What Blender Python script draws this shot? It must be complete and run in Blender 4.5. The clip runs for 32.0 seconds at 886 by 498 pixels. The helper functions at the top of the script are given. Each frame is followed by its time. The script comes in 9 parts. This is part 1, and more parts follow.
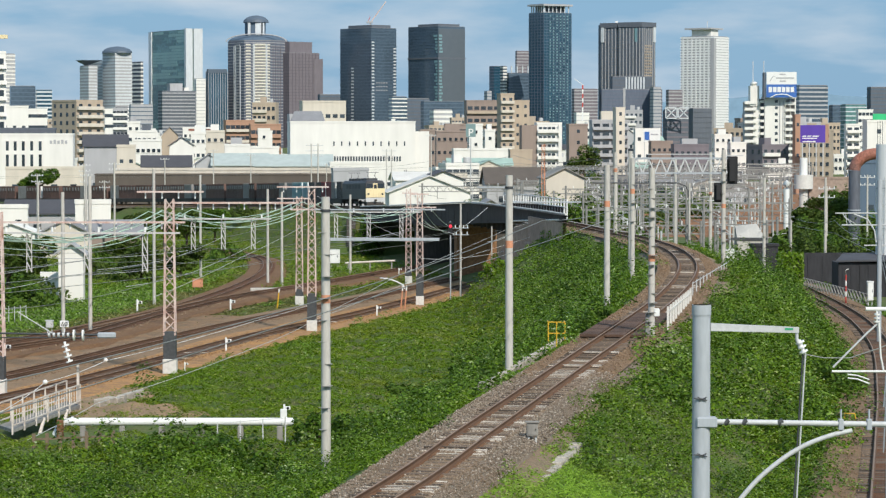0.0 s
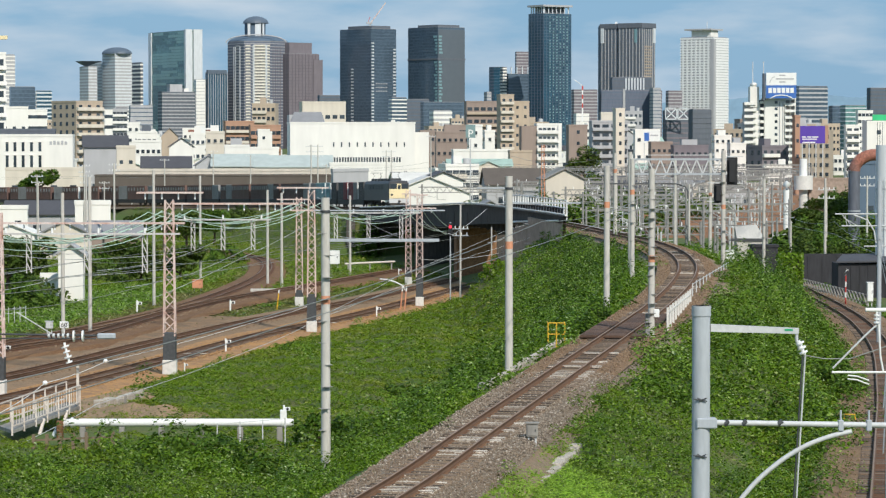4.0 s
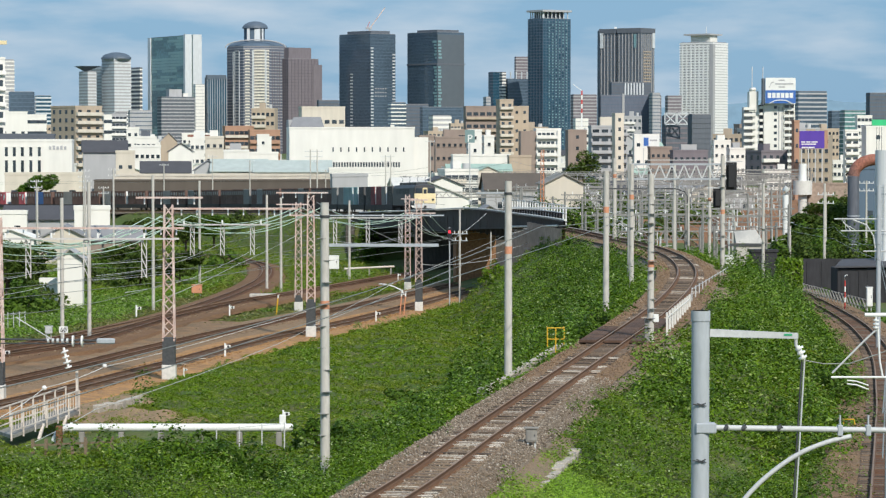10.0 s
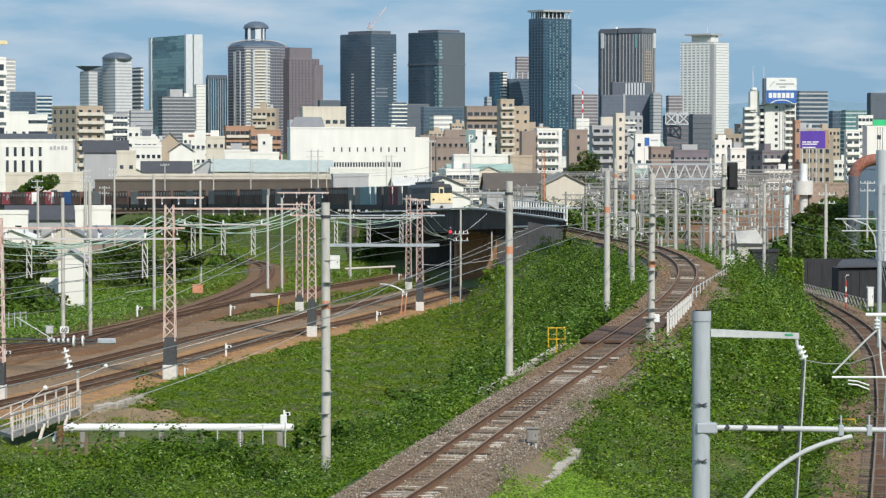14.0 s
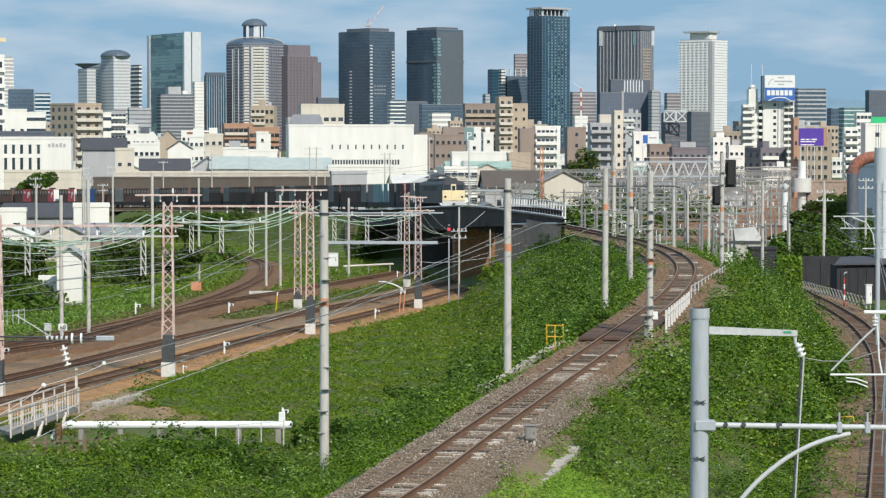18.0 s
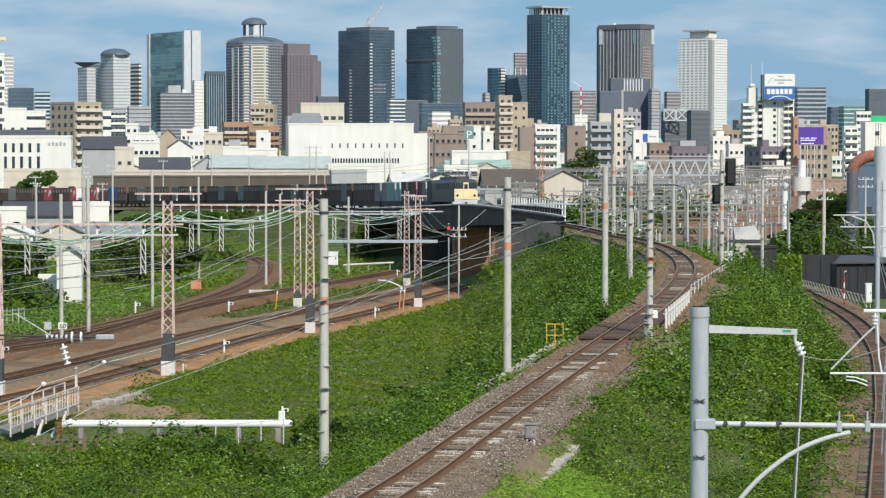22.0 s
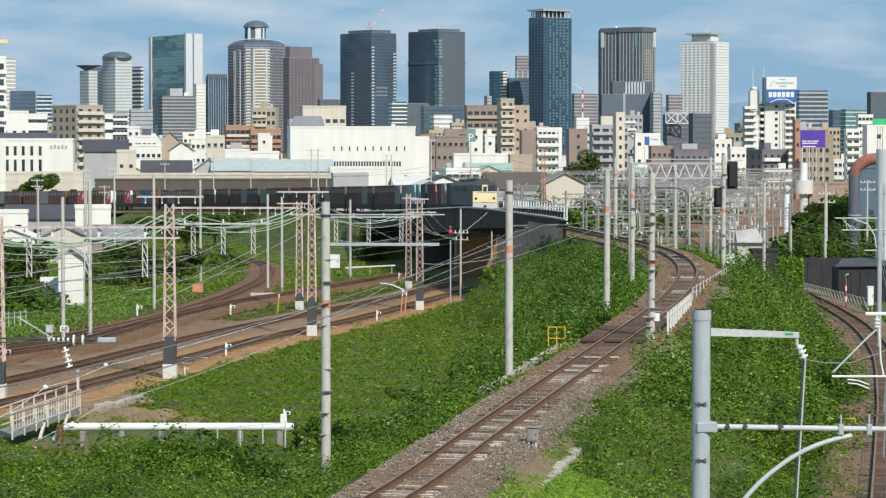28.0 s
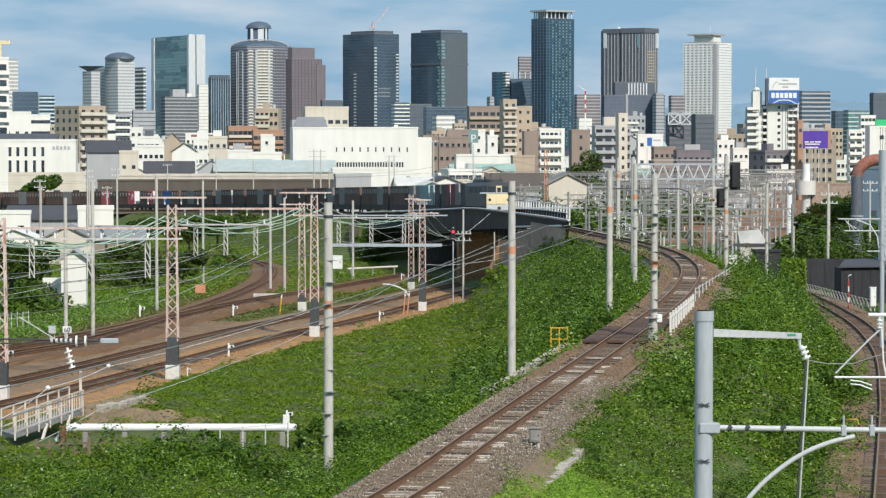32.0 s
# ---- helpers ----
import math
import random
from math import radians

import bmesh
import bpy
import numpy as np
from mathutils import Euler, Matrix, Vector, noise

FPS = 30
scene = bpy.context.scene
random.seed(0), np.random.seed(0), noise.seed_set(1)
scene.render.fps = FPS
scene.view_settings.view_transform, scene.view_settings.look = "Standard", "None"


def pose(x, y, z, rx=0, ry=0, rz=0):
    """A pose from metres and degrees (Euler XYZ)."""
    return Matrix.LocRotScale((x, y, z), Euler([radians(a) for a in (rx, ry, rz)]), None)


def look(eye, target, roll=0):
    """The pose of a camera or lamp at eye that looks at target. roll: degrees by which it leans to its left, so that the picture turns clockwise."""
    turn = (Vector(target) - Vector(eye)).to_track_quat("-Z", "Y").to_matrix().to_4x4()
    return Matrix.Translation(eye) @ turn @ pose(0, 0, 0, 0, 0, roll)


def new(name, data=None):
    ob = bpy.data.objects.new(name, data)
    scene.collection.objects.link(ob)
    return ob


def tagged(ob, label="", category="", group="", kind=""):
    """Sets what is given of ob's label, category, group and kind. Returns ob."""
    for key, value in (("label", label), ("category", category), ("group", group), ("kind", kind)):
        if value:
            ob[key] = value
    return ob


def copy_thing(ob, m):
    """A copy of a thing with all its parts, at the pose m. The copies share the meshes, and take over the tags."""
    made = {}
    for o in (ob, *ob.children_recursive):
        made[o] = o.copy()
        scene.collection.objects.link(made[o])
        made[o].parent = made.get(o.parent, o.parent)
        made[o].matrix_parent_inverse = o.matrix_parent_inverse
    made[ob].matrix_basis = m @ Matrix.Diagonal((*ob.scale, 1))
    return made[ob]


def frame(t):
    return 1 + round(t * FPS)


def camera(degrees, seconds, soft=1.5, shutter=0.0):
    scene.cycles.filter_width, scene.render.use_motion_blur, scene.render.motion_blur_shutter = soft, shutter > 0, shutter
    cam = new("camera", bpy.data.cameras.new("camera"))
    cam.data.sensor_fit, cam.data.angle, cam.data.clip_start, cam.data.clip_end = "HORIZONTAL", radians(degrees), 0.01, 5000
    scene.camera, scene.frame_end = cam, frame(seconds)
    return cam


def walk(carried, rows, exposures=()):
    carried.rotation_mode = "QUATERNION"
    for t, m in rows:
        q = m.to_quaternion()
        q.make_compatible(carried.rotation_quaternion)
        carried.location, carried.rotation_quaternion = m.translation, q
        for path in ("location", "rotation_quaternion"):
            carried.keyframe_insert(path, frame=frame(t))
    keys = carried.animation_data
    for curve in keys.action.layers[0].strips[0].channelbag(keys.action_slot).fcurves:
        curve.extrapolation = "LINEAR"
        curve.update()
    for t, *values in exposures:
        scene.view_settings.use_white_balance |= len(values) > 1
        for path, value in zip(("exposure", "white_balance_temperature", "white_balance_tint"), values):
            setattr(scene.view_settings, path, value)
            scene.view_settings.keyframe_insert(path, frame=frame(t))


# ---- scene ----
cam = camera(17.823, 32.0, soft=1.3)
walk(cam, [
    (0, pose(0, 0, 17, 87.694, 0, 0.000)),
    (0.5, pose(0, 0, 17, 87.659, 0, -0.018)),
    (1, pose(0, 0, 17, 87.672, 0, -0.019)),
    (1.5, pose(0, 0, 17, 87.685, 0, -0.015)),
    (2, pose(0, 0, 17, 87.691, 0, 0.000)),
    (2.5, pose(0, 0, 17, 87.707, 0, 0.000)),
    (3, pose(0, 0, 17, 87.725, 0, 0.001)),
    (3.5, pose(0, 0, 17, 87.710, 0, 0.000)),
    (5.5, pose(0, 0, 17, 87.745, 0, -0.018)),
    (6, pose(0, 0, 17, 87.766, 0, -0.018)),
    (6.5, pose(0, 0, 17, 87.781, 0, -0.018)),
    (7, pose(0, 0, 17, 87.810, 0, -0.018)),
    (7.5, pose(0, 0, 17, 87.812, 0, -0.018)),
    (8, pose(0, 0, 17, 87.812, 0, -0.018)),
    (8.5, pose(0, 0, 17, 87.814, 0, -0.014)),
    (9, pose(0, 0, 17, 87.814, 0, 0.000)),
    (9.5, pose(0, 0, 17, 87.812, 0, -0.009)),
    (10, pose(0, 0, 17, 87.812, 0, -0.018)),
    (10.5, pose(0, 0, 17, 87.828, 0, -0.018)),
    (11, pose(0, 0, 17, 87.812, 0, -0.031)),
    (11.5, pose(0, 0, 17, 87.812, 0, -0.018)),
    (12, pose(0, 0, 17, 87.812, 0, -0.018)),
    (12.5, pose(0, 0, 17, 87.812, 0, 0.000)),
    (13, pose(0, 0, 17, 87.812, 0, 0.000)),
    (13.5, pose(0, 0, 17, 87.811, 0, 0.000)),
    (14, pose(0, 0, 17, 87.812, 0, 0.000)),
    (14.5, pose(0, 0, 17, 87.812, 0, 0.015)),
    (16.5, pose(0, 0, 17, 87.797, 0, -0.018)),
    (17, pose(0, 0, 17, 87.792, 0, -0.017)),
    (17.5, pose(0, 0, 17, 87.760, 0, -0.031)),
    (18, pose(0, 0, 17, 87.760, 0, -0.033)),
    (18.5, pose(0, 0, 17, 87.759, 0, -0.032)),
    (19, pose(0, 0, 17, 87.760, 0, -0.018)),
    (19.5, pose(0, 0, 17, 87.761, 0, -0.018)),
    (20, pose(0, 0, 17, 87.778, 0, -0.035)),
    (20.5, pose(0, 0, 17, 87.762, 0, -0.035)),
    (21, pose(0, 0, 17, 87.725, 0, -0.037)),
    (21.5, pose(0, 0, 17, 87.727, 0, -0.049)),
    (22, pose(0, 0, 17, 87.734, 0, -0.036)),
    (22.5, pose(0, 0, 17, 87.742, 0, -0.035)),
    (23, pose(0, 0, 17, 87.742, 0, -0.026)),
    (23.5, pose(0, 0, 17, 87.745, 0, -0.018)),
    (24, pose(0, 0, 17, 87.760, 0, -0.018)),
    (24.5, pose(0, 0, 17, 87.760, 0, 0.000)),
    (25, pose(0, 0, 17, 87.760, 0, 0.000)),
    (25.5, pose(0, 0, 17, 87.760, 0, 0.017)),
    (27.5, pose(0, 0, 17, 87.778, 0, -0.014)),
    (28, pose(0, 0, 17, 87.795, 0, 0.000)),
    (28.5, pose(0, 0, 17, 87.811, 0, 0.000)),
    (29, pose(0, 0, 17, 87.812, 0, 0.000)),
    (29.5, pose(0, 0, 17, 87.811, 0, 0.018)),
    (30, pose(0, 0, 17, 87.796, 0, 0.035)),
    (30.5, pose(0, 0, 17, 87.798, 0, 0.038)),
    (31, pose(0, 0, 17, 87.795, 0, 0.038)),
    (31.5, pose(0, 0, 17, 87.795, 0, 0.053)),
    (32, pose(0, 0, 17, 87.812, 0, 0.053)),
])

# ---- sky and sun ----
SUN_FROM = Vector((0.32, -0.70, 0.62)).normalized()
world = bpy.data.worlds.new("world")
scene.world = world
world.use_nodes = True
wn, wl = world.node_tree.nodes, world.node_tree.links
wn.clear()
w_out = wn.new("ShaderNodeOutputWorld")
w_bg = wn.new("ShaderNodeBackground")
w_sky = wn.new("ShaderNodeTexSky")
w_sky.sky_type = 'NISHITA'
w_sky.sun_disc = False
w_sky.sun_elevation = math.asin(SUN_FROM.z)
w_sky.sun_rotation = math.atan2(SUN_FROM.x, SUN_FROM.y)
w_sky.air_density, w_sky.dust_density, w_sky.ozone_density = 1.0, 0.6, 3.0
w_tc = wn.new("ShaderNodeTexCoord")
w_map = wn.new("ShaderNodeMapping")
w_map.inputs["Scale"].default_value = (9.0, 9.0, 40.0)
w_map.inputs["Location"].default_value = (1.7, 2.3, 4.2)
w_noise = wn.new("ShaderNodeTexNoise")
w_noise.inputs["Scale"].default_value = 1.6
w_noise.inputs["Detail"].default_value = 7.0
w_noise.inputs["Roughness"].default_value = 0.52
w_ramp = wn.new("ShaderNodeValToRGB")
w_ramp.color_ramp.elements[0].position, w_ramp.color_ramp.elements[1].position = 0.42, 0.74
w_cloud = wn.new("ShaderNodeRGB")
w_cloud.outputs[0].default_value = (6.7, 7.9, 9.1, 1)
w_blue = wn.new("ShaderNodeMix")
w_blue.data_type = 'RGBA'
w_blue.inputs[0].default_value = 0.8
w_blue.inputs[7].default_value = (2.6, 5.2, 8.1, 1)
w_mix = wn.new("ShaderNodeMix")
w_mix.data_type = 'RGBA'
wl.new(w_tc.outputs["Generated"], w_map.inputs["Vector"])
wl.new(w_map.outputs["Vector"], w_noise.inputs["Vector"])
wl.new(w_noise.outputs["Fac"], w_ramp.inputs["Fac"])
wl.new(w_ramp.outputs["Color"], w_mix.inputs[0])
wl.new(w_sky.outputs["Color"], w_blue.inputs[6])
wl.new(w_blue.outputs[2], w_mix.inputs[6])
wl.new(w_cloud.outputs[0], w_mix.inputs[7])
wl.new(w_mix.outputs[2], w_bg.inputs["Color"])
w_bg.inputs["Strength"].default_value = 0.083
wl.new(w_bg.outputs["Background"], w_out.inputs["Surface"])
sun = new("sun", bpy.data.lights.new("sun", 'SUN'))
sun.data.energy, sun.data.angle, sun.data.color = 4.1, radians(0.5), (1.0, 0.94, 0.84)
sun.matrix_world = look(SUN_FROM * 400, (0, 0, 0))
scene.view_settings.exposure = 0.0


# ---- materials ----
def mat(name, base, rough=0.8, metal=0.0, vary=0.18, scale=2.0, bump=0.15, second=None, streak=False, spec=0.4, rand=0.0):
    """Painted, mineral or metal surface: a coarse blotch, a fine grain and a light relief in metres."""
    m = bpy.data.materials.new(name)
    m.use_nodes = True
    n, l = m.node_tree.nodes, m.node_tree.links
    b = n["Principled BSDF"]
    b.inputs["Roughness"].default_value = rough
    b.inputs["Metallic"].default_value = metal
    b.inputs["Specular IOR Level"].default_value = spec
    tc = n.new("ShaderNodeTexCoord")
    mp = n.new("ShaderNodeMapping")
    mp.inputs["Scale"].default_value = (1, 1, 0.22 if streak else 1)
    l.new(tc.outputs["Object"], mp.inputs["Vector"])
    big, fine = n.new("ShaderNodeTexNoise"), n.new("ShaderNodeTexNoise")
    big.inputs["Scale"].default_value, big.inputs["Detail"].default_value = scale * 0.35, 4
    fine.inputs["Scale"].default_value, fine.inputs["Detail"].default_value = scale * 6, 3
    l.new(mp.outputs[0], big.inputs["Vector"])
    l.new(mp.outputs[0], fine.inputs["Vector"])
    second = second or tuple(c * 0.62 for c in base)
    mix = n.new("ShaderNodeMix")
    mix.data_type = 'RGBA'
    mix.inputs[6].default_value, mix.inputs[7].default_value = (*base, 1), (*second, 1)
    rp = n.new("ShaderNodeMapRange")
    rp.inputs[1].default_value, rp.inputs[2].default_value = 0.38, 0.68
    rp.inputs[4].default_value = min(1.0, vary * 3.2)
    l.new(big.outputs["Fac"], rp.inputs[0])
    l.new(rp.outputs[0], mix.inputs[0])
    hsv = n.new("ShaderNodeHueSaturation")
    l.new(mix.outputs[2], hsv.inputs["Color"])
    fr = n.new("ShaderNodeMapRange")
    fr.inputs[1].default_value, fr.inputs[2].default_value = 0.3, 0.7
    fr.inputs[3].default_value, fr.inputs[4].default_value = 1 - vary, 1 + vary
    l.new(fine.outputs["Fac"], fr.inputs[0])
    if rand:
        oi = n.new("ShaderNodeObjectInfo")
        rr = n.new("ShaderNodeMapRange")
        rr.inputs[3].default_value, rr.inputs[4].default_value = 1 - rand, 1 + rand
        l.new(oi.outputs["Random"], rr.inputs[0])
        mu = n.new("ShaderNodeMath")
        mu.operation = 'MULTIPLY'
        l.new(fr.outputs[0], mu.inputs[0])
        l.new(rr.outputs[0], mu.inputs[1])
        l.new(mu.outputs[0], hsv.inputs["Value"])
    else:
        l.new(fr.outputs[0], hsv.inputs["Value"])
    l.new(hsv.outputs[0], b.inputs["Base Color"])
    if bump:
        bp = n.new("ShaderNodeBump")
        bp.inputs["Strength"].default_value = bump
        bp.inputs["Distance"].default_value = 0.02
        l.new(fine.outputs["Fac"], bp.inputs["Height"])
        l.new(bp.outputs[0], b.inputs["Normal"])
    return m


def leafy(name, base, second, third, scale=0.25, through_light=0.28, pale=None):
    """Foliage: each leaf takes its own tone, patches of the field differ."""
    m = bpy.data.materials.new(name)
    m.use_nodes = True
    n, l = m.node_tree.nodes, m.node_tree.links
    b = n["Principled BSDF"]
    b.inputs["Roughness"].default_value = 0.48
    b.inputs["Specular IOR Level"].default_value = 0.15
    geo = n.new("ShaderNodeNewGeometry")
    tc = n.new("ShaderNodeTexCoord")
    no = n.new("ShaderNodeTexNoise")
    no.inputs["Scale"].default_value, no.inputs["Detail"].default_value = scale, 3
    l.new(tc.outputs["Object"], no.inputs["Vector"])
    mx = n.new("ShaderNodeMix")
    mx.data_type = 'RGBA'
    mx.inputs[6].default_value, mx.inputs[7].default_value = (*base, 1), (*second, 1)
    l.new(geo.outputs["Random Per Island"], mx.inputs[0])
    rp = n.new("ShaderNodeMapRange")
    rp.inputs[1].default_value, rp.inputs[2].default_value = 0.45, 0.7
    rp.inputs[4].default_value = 0.75
    l.new(no.outputs["Fac"], rp.inputs[0])
    m2 = n.new("ShaderNodeMix")
    m2.data_type = 'RGBA'
    m2.inputs[7].default_value = (*third, 1)
    l.new(rp.outputs[0], m2.inputs[0])
    l.new(mx.outputs[2], m2.inputs[6])
    out = m2
    # On leaves this pale share paints glints and light undersides.
    if pale:
        gt = n.new("ShaderNodeMath")
        gt.operation = 'GREATER_THAN'
        gt.inputs[1].default_value = 0.92
        l.new(geo.outputs["Random Per Island"], gt.inputs[0])
        out = n.new("ShaderNodeMix")
        out.data_type = 'RGBA'
        out.inputs[7].default_value = (*pale, 1)
        l.new(gt.outputs[0], out.inputs[0])
        l.new(m2.outputs[2], out.inputs[6])
    l.new(out.outputs[2], b.inputs["Base Color"])
    tr = n.new("ShaderNodeBsdfTranslucent")
    l.new(out.outputs[2], tr.inputs["Color"])
    ms = n.new("ShaderNodeMixShader")
    ms.inputs[0].default_value = through_light
    l.new(b.outputs[0], ms.inputs[1])
    l.new(tr.outputs[0], ms.inputs[2])
    l.new(ms.outputs[0], n["Material Output"].inputs["Surface"])
    return m


M_GRASS = mat("grass_soil", (0.0731, 0.115, 0.0227), 0.95, vary=0.3, scale=1.2, second=(0.121, 0.12, 0.0397), bump=0.6)
M_KUDZU = leafy("kudzu_leaf", (0.0609, 0.133, 0.00567), (0.167, 0.273, 0.017), (0.148, 0.213, 0.0151), 0.16, pale=(0.305, 0.376, 0.123))
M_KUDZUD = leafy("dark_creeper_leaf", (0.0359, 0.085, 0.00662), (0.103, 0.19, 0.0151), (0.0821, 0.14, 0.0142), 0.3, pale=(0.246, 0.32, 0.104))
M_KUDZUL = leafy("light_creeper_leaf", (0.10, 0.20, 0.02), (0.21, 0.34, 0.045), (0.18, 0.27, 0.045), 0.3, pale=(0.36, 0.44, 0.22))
M_LIME = leafy("lime_grass", (0.20, 0.36, 0.03), (0.30, 0.46, 0.06), (0.26, 0.36, 0.06), 0.3)
M_GRASSB = leafy("grass_blade", (0.0977, 0.175, 0.00567), (0.159, 0.245, 0.0123), (0.194, 0.215, 0.0208), 0.10, pale=(0.327, 0.35, 0.104))
M_BUSH = leafy("bush_leaf", (0.06, 0.125, 0.015), (0.125, 0.21, 0.025), (0.09, 0.15, 0.02), 0.3)
M_TREE = leafy("tree_leaf", (0.05, 0.09, 0.016), (0.115, 0.165, 0.03), (0.09, 0.125, 0.025), 0.3)
M_BALLAST = mat("ballast", (0.22, 0.18, 0.135), 0.95, vary=0.32, scale=5, second=(0.19, 0.145, 0.11), bump=0.9)
M_RUST = mat("rusty_ballast", (0.46, 0.24, 0.088), 0.95, vary=0.3, scale=4, second=(0.25, 0.15, 0.085), bump=0.8)
M_BROWNB = mat("brown_ballast", (0.243, 0.151, 0.0806), 0.95, vary=0.3, scale=4, second=(0.162, 0.102, 0.063), bump=0.8)
M_STONE = leafy("ballast_stone", (0.17, 0.13, 0.095), (0.42, 0.35, 0.275), (0.26, 0.19, 0.13), 0.06, 0.0, pale=(0.5, 0.44, 0.37))
M_STONER = leafy("rusty_stone", (0.28, 0.14, 0.055), (0.42, 0.25, 0.115), (0.25, 0.145, 0.07), 0.06, 0.0)
M_RAILSIDE = mat("rail_rust", (0.16, 0.088, 0.05), 0.75, metal=0.2, vary=0.2, scale=3)
M_RAILTOP = mat("rail_head", (0.284, 0.175, 0.106), 0.5, metal=0.1, vary=0.15, scale=3)
M_PINKB = mat("grey_pink_ballast", (0.278, 0.178, 0.101), 0.95, vary=0.3, scale=4, second=(0.21, 0.138, 0.0774), bump=0.8)
M_STAIN = mat("rust_stained_ballast", (0.144, 0.07, 0.034), 0.95, vary=0.3, scale=3, second=(0.207, 0.106, 0.051), bump=0.8)
M_GRAVM = mat("grey_gravel", (0.28, 0.164, 0.082), 0.95, vary=0.3, scale=1.5, second=(0.179, 0.12, 0.0697), bump=0.9)
M_STAIND = mat("dark_rust_ballast", (0.144, 0.0605, 0.0255), 0.95, vary=0.3, scale=3, second=(0.0862, 0.0432, 0.0221), bump=0.8)
M_CESS = mat("cess_earth", (0.25, 0.17, 0.11), 0.95, vary=0.3, scale=2.5, second=(0.17, 0.14, 0.08), bump=0.8)
M_GRAVD = mat("dark_gravel", (0.167, 0.0848, 0.0384), 0.95, vary=0.3, scale=1.5, second=(0.201, 0.111, 0.052), bump=0.9)
M_DUSTB = mat("rust_dusted_ballast", (0.247, 0.17, 0.106), 0.95, vary=0.3, scale=4, second=(0.242, 0.165, 0.0978), bump=0.9)
M_DRYV = mat("dry_verge", (0.33, 0.27, 0.15), 0.95, vary=0.3, scale=1.0, second=(0.22, 0.22, 0.09), bump=0.7)
M_STONEB = leafy("brown_stone", (0.18, 0.115, 0.07), (0.35, 0.25, 0.165), (0.25, 0.16, 0.095), 0.06, 0.0)
M_SLEEPER = mat("weathered_sleeper", (0.15, 0.112, 0.085), 0.9, vary=0.25, scale=3, rand=0.55)
M_SLEEPW = mat("pale_sleeper", (0.68, 0.62, 0.54), 0.9, vary=0.25, scale=3, rand=0.2)
M_CONC = mat("pole_concrete", (0.52, 0.495, 0.45), 0.85, vary=0.12, scale=1.5, streak=True, second=(0.33, 0.32, 0.30))
M_CONCD = mat("old_concrete", (0.30, 0.285, 0.26), 0.9, vary=0.22, scale=0.7, streak=True, second=(0.17, 0.16, 0.145))
M_CONCW = mat("white_concrete", (0.68, 0.66, 0.62), 0.85, vary=0.1, scale=1.0)
M_CONCT = mat("rust_stained_concrete", (0.30, 0.155, 0.075), 0.9, vary=0.28, scale=0.8, second=(0.16, 0.09, 0.05))
M_GALV = mat("galvanised_steel", (0.56, 0.57, 0.57), 0.65, metal=0.1, vary=0.08, scale=2)
M_GALVB = mat("blue_grey_steel", (0.40, 0.43, 0.46), 0.75, metal=0.0, vary=0.08, scale=2, streak=True)
M_LATT = mat("lattice_steel", (0.65, 0.545, 0.50), 0.65, metal=0.05, vary=0.22, scale=3, second=(0.46, 0.22, 0.16))
M_ORANGE = mat("orange_band", (0.62, 0.28, 0.16), 0.7, vary=0.12, scale=4)
M_YELLOW = mat("yellow_paint", (0.72, 0.42, 0.03), 0.6, vary=0.12, scale=4)
M_WHITE = mat("white_paint", (0.80, 0.80, 0.78), 0.6, vary=0.06, scale=2)
M_CREAMP = mat("cream_railing_paint", (0.66, 0.60, 0.54), 0.7, vary=0.15, scale=2, second=(0.45, 0.33, 0.26))
M_WIRE = mat("wire", (0.29, 0.30, 0.28), 0.6, metal=0.4, vary=0.05, bump=0)
M_WIREG = mat("green_feeder", (0.50, 0.66, 0.52), 0.55, vary=0.06, bump=0)
M_BLACK = mat("black_paint", (0.02, 0.02, 0.022), 0.6, vary=0.15, scale=3)
M_DARK = mat("dark_steel", (0.075, 0.08, 0.085), 0.6, metal=0.2, vary=0.2, scale=1)
M_PORC = mat("porcelain", (0.82, 0.82, 0.80), 0.2, vary=0.03, bump=0)
M_GREEN = mat("green_tape", (0.05, 0.36, 0.18), 0.5, vary=0.05, bump=0)
M_WOOD = mat("weathered_wood", (0.20, 0.15, 0.10), 0.9, vary=0.2, scale=3)
M_RED = mat("red_paint", (0.55, 0.06, 0.05), 0.55, vary=0.1, scale=2)
# Sooty concrete, darkened further to carry the shade under the bridge.
M_CONCDD = mat("sooty_shade_concrete", (0.095, 0.085, 0.075), 0.9, vary=0.25, scale=0.7, streak=True, second=(0.05, 0.046, 0.042))
M_GIRDER = mat("girder_black", (0.078, 0.070, 0.066), 0.85, spec=0.2, metal=0.0, vary=0.25, scale=0.8, streak=True)
M_YARD = mat("yard_steel", (0.27, 0.265, 0.25), 0.7, metal=0.0, vary=0.15, scale=1)
M_KERB = mat("pale_kerb", (0.46, 0.41, 0.35), 0.9, vary=0.25, scale=3)
M_PLANK = mat("tarred_plank", (0.11, 0.065, 0.045), 0.85, vary=0.25, scale=3, rand=0.3)
M_CONCT2 = mat("pinkish_concrete", (0.40, 0.30, 0.24), 0.9, vary=0.2, scale=0.3)
M_WEED = leafy("dry_weed", (0.12, 0.145, 0.03), (0.22, 0.24, 0.06), (0.27, 0.23, 0.09), 0.09, pale=(0.42, 0.38, 0.2))
M_DUCTR = mat("rusty_red_duct", (0.32, 0.12, 0.08), 0.7, vary=0.35, scale=0.8, second=(0.16, 0.11, 0.10))
M_BARK = mat("bark", (0.10, 0.075, 0.05), 0.95, vary=0.25, scale=4)


